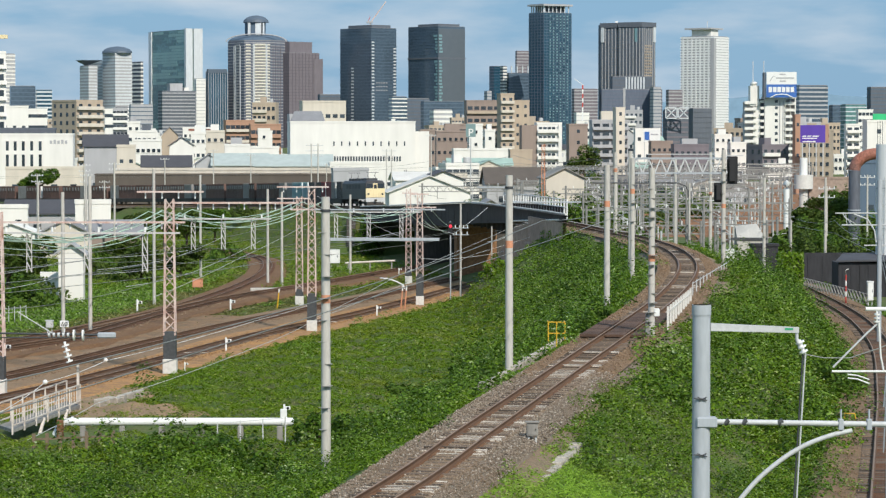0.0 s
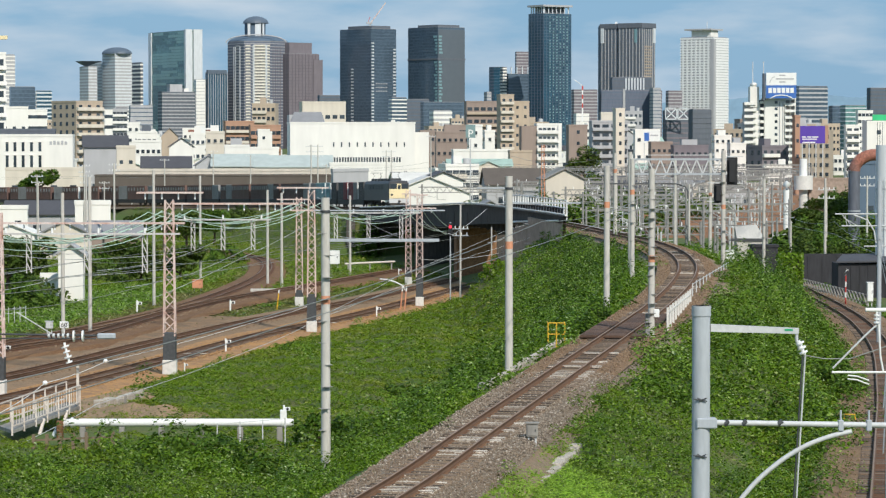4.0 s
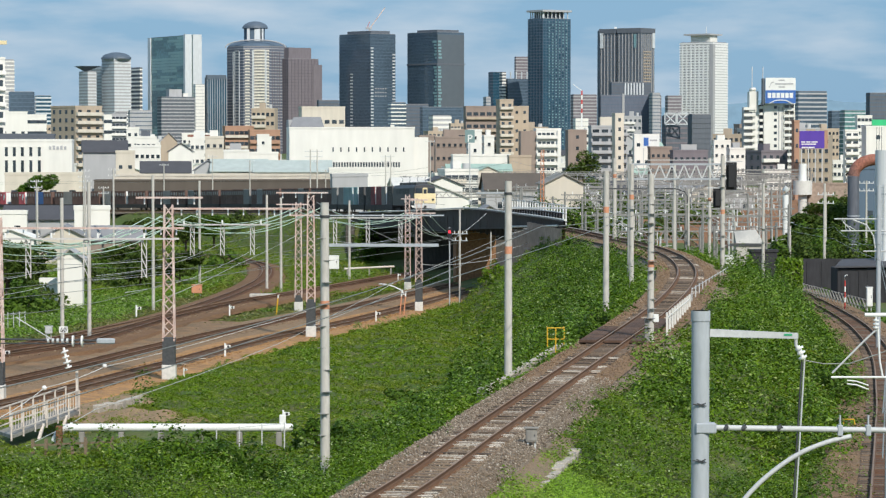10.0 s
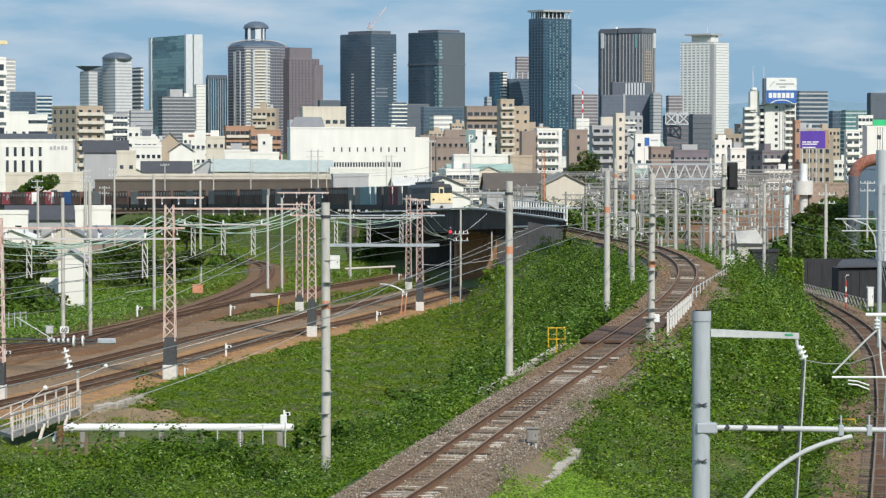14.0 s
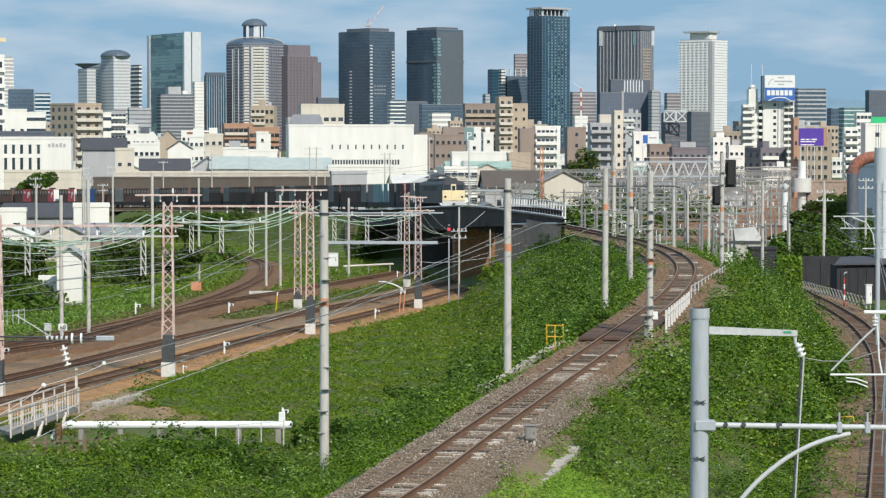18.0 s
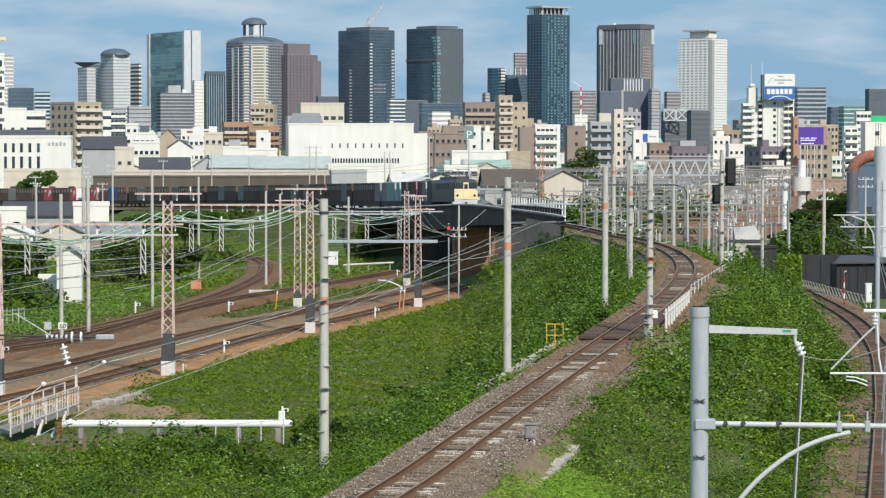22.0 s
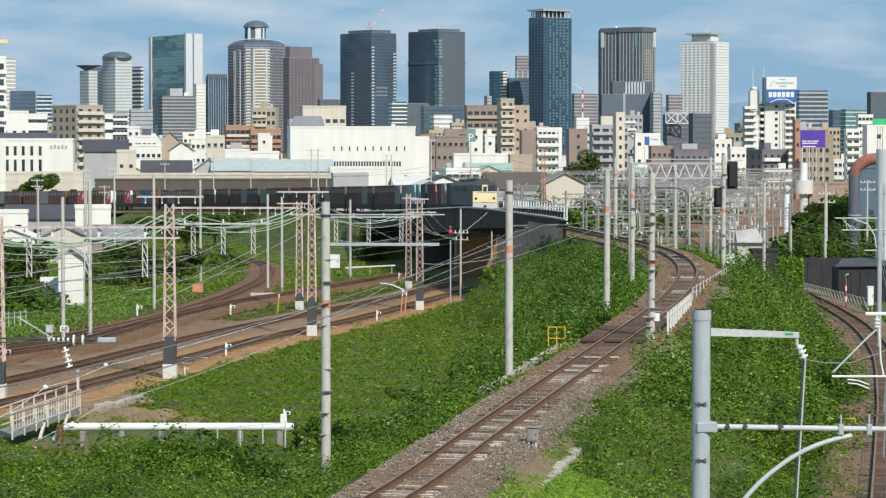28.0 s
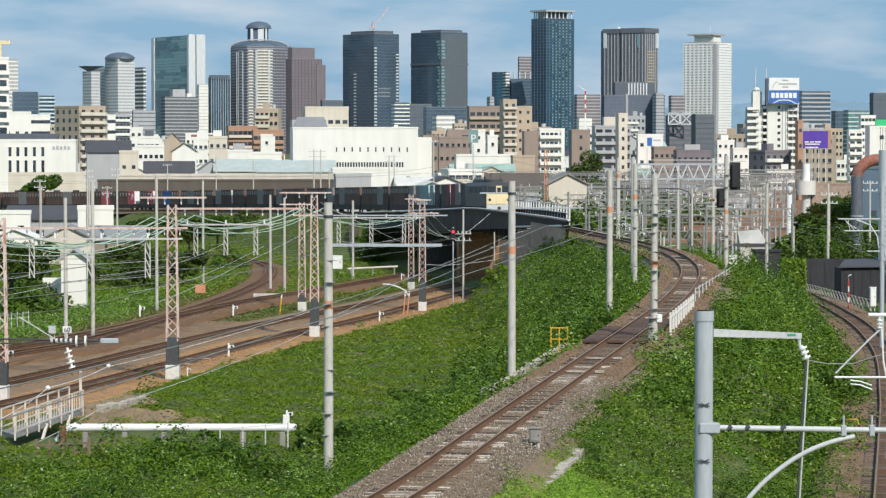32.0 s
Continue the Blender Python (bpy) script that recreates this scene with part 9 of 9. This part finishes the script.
def yard_pole(x, y, h, reach, seed):
    """A single yard mast with a hinged bracket and its insulators."""
    yp = thing("yard_mast", Matrix.Translation((x, y, 0.4)), "slim pale overhead line mast in the rail yard", "mast", "yard masts")
    b = B()
    tube(b, [(0, 0, -0.5), (0, 0, h)], 0.14, 8, taper=0.8)
    part("shaft", b, M_CONC if seed % 3 else M_GALV, yp)
    b = B()
    tube(b, [(0, 0, h - 1.2), (reach, 0, h - 1.0)], 0.05, 6)
    tube(b, [(0, 0, h - 2.4), (reach * 0.85, 0, h - 1.1)], 0.05, 6)
    tube(b, [(reach * 0.2, 0, h - 2.1), (reach, 0, h - 2.0)], 0.04, 6)
    br = part("bracket", b, M_GALV, yp)
    for u in (0.12, 0.95):
        b = B()
        tube(b, [(reach * u, 0, h - 1.2), (reach * u + 0.25 * (1 if reach > 0 else -1), 0, h - 1.18)], 0.1, 8)
        part("insulator", b, M_PORC, br)
    return yp


rng_m = random.Random(31)
for i in range(34):
    y = 285 + 15 * i + rng_m.uniform(-6, 6)
    x = float(np.interp(y, [285, 420, 560, 800], [20, 20, 17, 15])) + rng_m.uniform(0, 1) * float(np.interp(y, [285, 420, 560, 800], [14, 27, 46, 80]))
    yard_pole(x, y, rng_m.uniform(6.2, 8.6), rng_m.choice((-2.6, -2.0, 2.2, 2.8)), i)
# ---- crane mast, parking sign, street poles ----
CJ_ = thing("roof_crane", Matrix.Translation((-120.477, 766, 39.0)), "cream crane jib on the roof of the white block", "crane")
add_box(CJ_, "mast", -0.3, -0.3, 0.3, 0.3, 0.3, 4.560000000000002, M_CREAM)
add_box(CJ_, "jib", -3.0, -0.25, 4.101999999999997, 2.7, 0.25, 5.170000000000002, M_CREAM, "cream jib", 0.05)


def orange_mast():
    om = thing("orange_mast", Matrix.Translation((15.223, 430, 0.3)), "slim orange lattice mast behind the bridge", "mast")
    h = 15.712 - 0.3
    b = B()
    for cx, cy in ((-0.3, -0.3), (0.3, -0.3), (0.3, 0.3), (-0.3, 0.3)):
        bar(b, (cx, cy, 0), (cx * 0.5, cy * 0.5, h), 0.09)
    n = 22
    for i in range(n):
        z0, z1 = h * i / n, h * (i + 1) / n
        s = 1 if i % 2 else -1
        bar(b, (-0.3 * s, -0.3, z0), (0.3 * s, -0.3, z1), 0.06)
        bar(b, (0.3, -0.3 * s, z0), (0.3, 0.3 * s, z1), 0.06)
    part("lattice", b, M_ORANGE, om)


orange_mast()
cm_ = thing("lattice_crane", Matrix.Translation((113.62, 2300, 0)), "red and white banded crane mast over the roofs", "crane")
for k_ in range(6):
    b_ = B()
    z0_ = 36.286 + k_ * 3.6 - (40 if k_ == 0 else 0)
    bar(b_, (0, 0, z0_), (0, 0, 36.286 + (k_ + 1) * 3.6), 1.1)
    part("mast_section", b_, M_RED if k_ % 2 else M_WHITE, cm_)
b_ = B()
bar(b_, (1, 0, 57.39), (-7, 0, 62.9), 0.4)
part("jib", b_, M_WHITE, cm_)
M_PGREEN = mat("grey_green_board", (0.20, 0.30, 0.30), 0.5, vary=0.05, bump=0)
ps = thing("parking_sign", Matrix.Translation((6.272, 640, 0)), "tall parking sign post with a grey-green board", "sign")
b_ = B()
tube(b_, [(0, 0, -0.3), (0, 0, 16.361)], 0.16, 10)
part("post", b_, M_GALV, ps)
add_box(ps, "board", -1.1, -0.1, 16.617, 1.1, 0.1, 19.556, M_PGREEN, "grey-green board")
tx = bpy.data.curves.new("letter", 'FONT')
tx.body, tx.size, tx.align_x, tx.extrude = "P", 2.5, 'CENTER', 0.02
lt = new("letter", tx)
lt.data.materials.append(M_WHITE)
lt.parent = ps
lt.matrix_basis = Matrix.Translation((0, -0.16, 16.744)) @ Matrix.Rotation(radians(90), 4, 'X')


def utility_pole(x, y, z, h, arms=2):
    up = thing("utility_pole", Matrix.Translation((x, y, z)), "slim concrete utility pole with cross arms", "pole", "utility poles")
    b = B()
    tube(b, [(0, 0, -0.6), (0, 0, h)], 0.16, 10, taper=0.6)
    part("shaft", b, M_CONC, up)
    for k in range(arms):
        b = B()
        bar(b, (-0.9, 0, h - 0.3 - k * 0.9), (0.9, 0, h - 0.3 - k * 0.9), 0.09)
        a = part("cross_arm", b, M_GALV, up)
        for xx in (-0.8, -0.3, 0.3, 0.8):
            b = B()
            tube(b, [(xx, 0, h - 0.28 - k * 0.9), (xx, 0, h - 0.05 - k * 0.9)], 0.05, 6)
            part("insulator", b, M_PORC, a)
    return up


def up_at(x, top, D, z=0.0, arms=2):
    utility_pole(x, D, z, top - z, arms)


up_at(-54.53, 12.705, 430)
up_at(-50.48, 11.565, 400)
up_at(-60.31, 11.293, 420)
up_at(-57.51, 9.327, 480)
up_at(-51.13, 12.781, 440)
up_at(-55.11, 12.525, 560, arms=1)
up_at(-43.849, 14.303, 540, arms=1)
up_at(-38.081, 13.308, 560, arms=1)
up_at(-21.903, 15.592, 470)
up_at(-20.996, 15.577, 475, arms=3)
up_at(-24.721, 11.006, 600, arms=1)
up_at(-10.8, 14.303, 540)
up_at(-10.192, 14.204, 560, arms=1)
up_at(-2.184, 17.208, 520, arms=1)
up_at(40.741, 11.604, 300, 1.0)
up_at(49.568, 12.384, 330, 1.0)
up_at(32.033, 9.202, 260, 2.5, 0)
up_at(34.528, 13.178, 255, 2.5, 0)


# ---- dark-roofed houses along the yard ----
for i in range(13):
    px = 1030 + i * 23
    D = 640 + (i * 53) % 120
    gable_house((px - 784) * D / 5000, D, 8.5 + i % 3, 8, 3.4 + (i % 4) * 0.7, 1.7, 3 + i % 5, (M_WALLG, M_WALLBR, M_WALLC, M_WALLD)[i % 4], (M_ROOFD, M_ROOFG, M_ROOFD)[i % 3], "low dark-roofed house beside the yard", 2, along=bool(i % 2))


# ---- stakes and pipes among the sidings ----
def stake(x, y, z, h, tilt, material, label):
    sk = thing("stake", Matrix.Translation((x, y, z)) @ Matrix.Rotation(radians(tilt), 4, 'Y'), label, "stake", "painted stakes")
    b = B()
    tube(b, [(0, 0, -0.3), (0, 0, h)], 0.06, 8)
    part("shaft", b, material, sk)
    b = B()
    tube(b, [(0, 0, h * 0.8), (0, 0, h)], 0.066, 8)
    part("top_band", b, M_WHITE, sk)


stake(-14.661, 249.79, 1.9, 1.5, 6, M_YELLOW, "yellow stake between the tracks")
stake(-3.728, 248.13, 1.6, 2.2, 5, M_ORANGE, "orange stake beside the main line")
stake(-3.38, 248.13, 1.6, 2.2, 5, M_ORANGE, "orange stake beside the main line")
bp_ = thing("bent_pipe", Matrix.Translation((-4.885, 290.4, 1.2)), "white bent pipe beside the lattice mast", "pipe")
b_ = B()
tube(b_, [(-1.6, 0, 1.1), (-0.8, 0, 1.05), (0.0, 0, 0.8), (0.8, 0, 0.4), (1.1, 0, -0.4)], 0.07, 8)
part("pipe", b_, M_WHITE, bp_)
yp_ = thing("barrier_pipe", Matrix.Translation((-9.814, 340.41, 0.9)), "long pale yellow pipe on short legs", "pipe")
b_ = B()
tube(b_, [(-2.0, 0, 0.7), (4.0, 2.0, 0.9)], 0.12, 8)
part("pipe", b_, M_CREAMP, yp_)
for xx, yy in ((-1.6, 0.1), (1.0, 1.0), (3.6, 1.85)):
    b_ = B()
    box(b_, xx - 0.08, yy - 0.08, -0.6, xx + 0.08, yy + 0.08, 0.72)
    part("leg", b_, M_CONCD, yp_)
slab_ = thing("concrete_slab", Matrix.Translation((-17.69, 281.31, 1.6)), "long low concrete slab beside the siding", "slab")
add_box(slab_, "slab", -1.5, -0.3, -0.4, 1.5, 0.3, 0.2, M_CONC, "", 0.05)


# ---- cantilever brackets at the east edge ----
def cantilever():
    D = 165
    x = 25.51
    ca = thing("cantilever_pole", Matrix.Translation((x, D, 4.6)), "pale steel cantilever pole with horizontal arms", "pole", "overhead line poles")
    b = B()
    tube(b, [(0, 0, -0.8), (0, 0, 14.362 - 4.6)], 0.14, 12)
    part("shaft", b, M_GALVB, ca)
    for y0, x0, x1 in ((12.448 - 4.6, -2.607, 0.2), (11.754 - 4.6, -2.211, 0.6), (10.565 - 4.6, -0.891, 0.6)):
        b = B()
        tube(b, [(x0, 0, y0), (x1, 0, y0)], 0.04, 8)
        part("arm", b, M_GALV, ca)
    za, zb = 12.448 - 4.6, 11.754 - 4.6
    for p, q in (((-2.2, 0, za), (-1.6, 0, zb)), ((-1.9, 0, zb), (-2.0, 0, za)), ((-2.1, 0, za - 0.2), (-1.3, 0, zb))):
        b = B()
        tube(b, [p, q], 0.022, 6)
        part("tie", b, M_GALV, ca)
    b = B()
    tube(b, [(-1.5, 0, za - 0.05), (-0.7, 0, za - 0.35), (-0.3, 0, za - 1.0), (-0.2, 0, za - 1.7)], 0.045, 8)
    part("curved_stay", b, M_GALV, ca)


cantilever()



# ---- overhead wires ----
def wire(name, label, pts, sag, r=0.016, material=None, group="overhead wires", n=10):
    """A wire hung through points, sagging between them."""
    line = []
    for a, c in zip(pts, pts[1:]):
        a, c = Vector(a), Vector(c)
        for i in range(n):
            t = i / n
            line.append(a.lerp(c, t) - Vector((0, 0, sag * 4 * t * (1 - t))))
    line.append(Vector(pts[-1]))
    b = B()
    tube(b, line, r, 5)
    return solid(name, b, material or M_WIRE, label, "wire", group)


def along(pts, ys, dx, dz):
    return [(float(np.interp(y, [p[1] for p in pts], [p[0] for p in pts])) + dx, y, float(np.interp(y, [p[1] for p in pts], [p[2] for p in pts])) + dz) for y in ys]


wire("contact_wire", "thin contact wire over the flyover track", along(FLYOVER, (40, 102, 141, 174, 205, 240, 290, 350, 420, 500, 620), 0, 5.1), 0.05, 0.014)
wire("messenger_wire", "thin messenger wire over the flyover track", along(FLYOVER, (40, 102, 141, 174, 205, 240, 290, 350, 420, 500, 620), 0, 5.9), 0.5, 0.014)
for nm, pts, ys in (("near", MAIN_NEAR, (100, 178, 212, 250, 300, 380)), ("far", MAIN_FAR, (104, 178, 212, 250, 300, 380)), ("branch", BRANCH, (120, 190, 230, 270, 320, 380)), ("east", EAST, (56, 110, 160, 205, 250, 330, 450))):
    wire("contact_wire", "thin contact wire over the railway track", along(pts, ys, 0, 5.1), 0.05, 0.016)
    wire("messenger_wire", "thin messenger wire over the railway track", along(pts, ys, 0, 6.0), 0.45, 0.016)
# pale green feeders slung between the lattice masts
for dx, z0, sag in ((-1.6, 0.0, 1.5), (-0.6, 0.1, 1.7), (0.7, -0.1, 1.9), (1.6, 0.15, 1.4)):
    wire("feeder_cable", "pale green insulated feeder cable slung between masts", [(-25.409 + dx, 160, 11.401 + z0), (-20.093 + dx, 208, 11.386 + z0), (-11.616 + dx * 0.8, 243, 11.171 + z0), (-2.668 + dx * 0.8, 290, 9.58 + z0), (2.046 + dx * 0.5, 330, 6.31 + z0)], sag * 0.8, 0.035, M_WIREG)
for k, (ya, yb) in enumerate(((428, 385), (432, 392), (448, 402))):
    wire("feeder_cable", "pale green insulated feeder cable slung between masts", [(-26.203, 165, 17 - (ya - 250) * 165 / 5000), (-20.56, 206, 17 - (yb - 250) * 206 / 5000), (-13.834, 262, 17 - (yb - 14 - 250) * 262 / 5000)], 0.9, 0.03, M_WIREG)
# long signal wires beside the main line, with white insulator balls
sw = wire("signal_wire", "pale stretched wire with white balls beside the main line", [(-19.114, 120, 5.092), (-19.764, 140, 4.741), (-19.213, 160, 4.18), (-13.307, 205, 3.62), (-10.23, 228, 3.537)], 0.1, 0.02, M_WHITE)
for p in ((-19.749, 139.9, 4.75), (-19.136, 159.9, 4.252)):
    b_ = B()
    bmesh.ops.create_icosphere(b_, subdivisions=2, radius=0.13)
    solid("wire_ball", b_, M_WHITE, "white marker ball on the wire", "marker ball", "marker balls", m=Matrix.Translation(p))
wire("guy_wire", "pale guy wire over the grass", [(-18.328, 115, 3.968), (-15.764, 128, 4.814), (-10.39, 160, 5.08), (-8.078, 180, 5.288), (2.802, 250, 6.498), (11.324, 262, 8.723)], 0.1, 0.016, M_GALV)
wire("guy_wire", "pale guy wire over the grass", [(-8.302, 185, 5.074), (-3.616, 215, 6.245), (5.919, 255, 8.587), (10.536, 262, 9.772)], 0.1, 0.016, M_GALV)
wire("span_wire", "thin wire between the poles", [(-25.45, 160, 7.071), (-19.383, 200, 6.995), (-9.83, 235, 8.07), (-2.794, 285, 7.597)], 0.4, 0.018)
# wires of the yard
for i in range(12):
    x0, x1 = 22 + i * 1.3, 20 + i * 6.5
    z = 5.6 + (i % 3) * 0.9
    wire("yard_wire", "thin contact wire over the yard", [(x0, 300, z + 1.2), ((x0 * 2 + x1) / 3, 420, z + 0.4), ((x0 + x1) / 2, 560, z), (x1, 800, z)], 0.2, 0.03)
for a_, m_, c_ in (((-31.296, 200, 8.633), (-29.085, 230, 6.963), (-23.51, 260, 6.384)), ((-30.492, 190, 6.5), (-29.582, 220, 6.077), (-24.107, 250, 5.289)), ((-26.327, 215, 6.756), (-24.107, 250, 6.091), (-23.524, 300, 6.132)), ((-23.051, 205, 6.0), (-21.221, 240, 5.373), (-18.676, 290, 6.204)), ((-31.294, 195, 7.396), (-33.228, 230, 6.272), (-33.615, 250, 5.94)), ((-19.462, 190, 6.118), (-18.102, 250, 6.091), (-13.916, 300, 7.874)), ((-9.321, 210, 12.461), (-7.093, 250, 9.596), (-3.583, 290, 6.32)), ((-8.06, 210, 9.603), (-6.092, 250, 7.994), (-3.003, 290, 7.598)), ((-1.882, 256, 9.11), (0.958, 262, 7.876), (4.199, 268, 10.135)), ((-1.882, 256, 5.829), (2.007, 262, 5.672), (6.345, 268, 6.164)), ((4.105, 262, 7.142), (5.722, 264, 7.437), (7.096, 266, 8.802))):
    wire("pale_wire", "thin pale wire slung over the sidings", [a_, m_, c_], 0.12, 0.022, M_GALV)
PT_ = concrete_pole(1.64, 262, 1.6, 9.056000000000001, 0.1, label="slim pole with insulated cross arms before the bridge")
for zz_, k_ in ((6.801, 4), (6.170999999999999, 3)):
    arm(PT_, zz_, -0.75, 0.75, 0.08, insulators=k_)
PT_ = concrete_pole(4.421, 256, 2.2, 6.5520000000000005, 0.07, label="thin grey pole beside the wing wall")
M_BEAMS = mat("pale_beam_steel", (0.58, 0.56, 0.54), 0.65, vary=0.15, scale=2)
# cross beams carried by the masts on the west side
for xa, xb, y, z, label in ((-26.217, -15.387, 165, 11.292, "long pale steel cross beam above the main line"), (-20.106, -12.895, 212, 10.727, "pale steel cross beam beside the lattice mast"), (-11.204, -1.951, 250, 10.203, "steel cross beam between the lattice masts")):
    cb_ = thing("cross_beam", Matrix.Translation((0, y, z)), label, "beam", "cross beams")
    b_ = B()
    bar(b_, (xa, -0.2, 0), (xb, -0.2, 0), 0.09)
    part("front_chord", b_, M_BEAMS, cb_)
    b_ = B()
    bar(b_, (xa, 0.2, 0), (xb, 0.2, 0), 0.09)
    part("rear_chord", b_, M_BEAMS, cb_)
    n_ = max(4, int((xb - xa) / 1.3))
    for i in range(n_):
        x = xa + (xb - xa) * (i + 0.5) / n_
        b_ = B()
        bar(b_, (x - 0.3, -0.2, 0), (x + 0.3, 0.2, 0), 0.05)
        part("lacing", b_, M_BEAMS, cb_)
        if i % 2 == 0:
            b_ = B()
            tube(b_, [(x, 0, 0.05), (x, 0, 0.35)], 0.07, 8)
            part("insulator", b_, M_PORC, cb_)
    for i in range(3):
        x = xa + (xb - xa) * (i + 0.6) / 3.2
        b_ = B()
        for k in range(4):
            bar(b_, (x - 0.12, 0, -0.05 - k * 0.55), (x + 0.12, 0, -0.6 - k * 0.55), 0.05)
        bar(b_, (x - 0.14, 0, 0), (x - 0.14, 0, -2.3), 0.06)
        bar(b_, (x + 0.14, 0, 0), (x + 0.14, 0, -2.3), 0.06)
        part("drop_bracket", b_, M_BEAMS, cb_)


# ---- bracket with the speed board at the west edge ----
def speed_bracket():
    D = 130
    z = 7.785
    sb = thing("cantilever_bracket", Matrix.Translation((0, D, z)), "steel cantilever bracket with white insulators", "bracket")
    xa, xb = -21.075, -15.083
    b = B()
    tube(b, [(xa, 0, 0.1), (xb - 0.6, 0, 0.02)], 0.045, 8)
    part("upper_tube", b, M_DARK, sb)
    b = B()
    tube(b, [(xa, 0, -0.1), (xb - 0.9, 0, -0.12)], 0.03, 8)
    part("lower_tube", b, M_DARK, sb)
    for k, px in enumerate((-17.011, -16.594)):
        b = B()
        tube(b, [(px - 0.04, 0, 0), (px + 0.04, 0, 0)], 0.26, 16)
        part("insulator_disc", b, M_PORC, sb, "white porcelain disc")
    for k in range(5):
        b = B()
        x = -18.209 + k * 0.22
        tube(b, [(x, 0, 0.02), (x + 0.1, 0, 0.02)], 0.11, 10)
        part("rod_insulator", b, M_GALV, sb)
    b = B()
    box(b, xb - 0.85, -0.1, -0.13, xb, 0.1, 0.13, 0.05)
    part("end_clamp", b, M_GALVB, sb)
    b = B()
    tube(b, [(-19.642, 0, 1.1), (-18.027, 0, 0.1)], 0.025, 8)
    part("tie_rod", b, M_GALV, sb)
    for k in range(4):
        b = B()
        tube(b, [(-17.428 + k * 0.06, 0, -0.45 - k * 0.24), (-17.402 + k * 0.06, 0, -0.52 - k * 0.24)], 0.19 - 0.02 * (k % 2), 14)
        tube(b, [(-17.454 + k * 0.06, 0, -0.3 - k * 0.24), (-17.402 + k * 0.06, 0, -0.52 - k * 0.24)], 0.06, 8)
        part("hanging_insulator", b, M_PORC, sb, "white hanging porcelain insulator")
    b = B()
    tube(b, [(xa, 0, -12.5 + 8.7), (xa, 0, 1.6)], 0.16, 12)
    part("support_pole", b, M_CONC, sb)


speed_bracket()
sp = thing("speed_sign", Matrix.Translation((-26.99, 201.02, 2.7)), "white rounded speed board reading 60 on a thin post", "sign")
b_ = B()
box(b_, -0.32, -0.02, 0.62, 0.32, 0.02, 1.1, 0.018)
part("board", b_, M_WHITE, sp, "white board")
b_ = B()
tube(b_, [(0, 0.04, -0.5), (0, 0.04, 1.1)], 0.03, 8)
part("post", b_, M_WHITE, sp)
tx = bpy.data.curves.new("numerals", 'FONT')
tx.body, tx.size, tx.align_x, tx.extrude = "60", 0.46, 'CENTER', 0.004
nm_ = new("numerals", tx)
nm_.data.materials.append(M_BLACK)
nm_.parent = sp
nm_.matrix_basis = Matrix.Translation((0, -0.03, 0.7)) @ Matrix.Rotation(radians(90), 4, 'X')



def motions():
    times = [0, 2, 4, 6, 8, 10, 12, 14, 16, 18, 20, 22, 24, 26, 28, 30, 32]
    walk(LOCO, [(t, rail_pose(train_place(t), 18.0)) for t in times])
    for i, wg in enumerate(WAGONS):
        walk(wg, [(t, rail_pose(train_place(t) + 18.2 + 20.4 * i, 20.0)) for t in times])


motions()
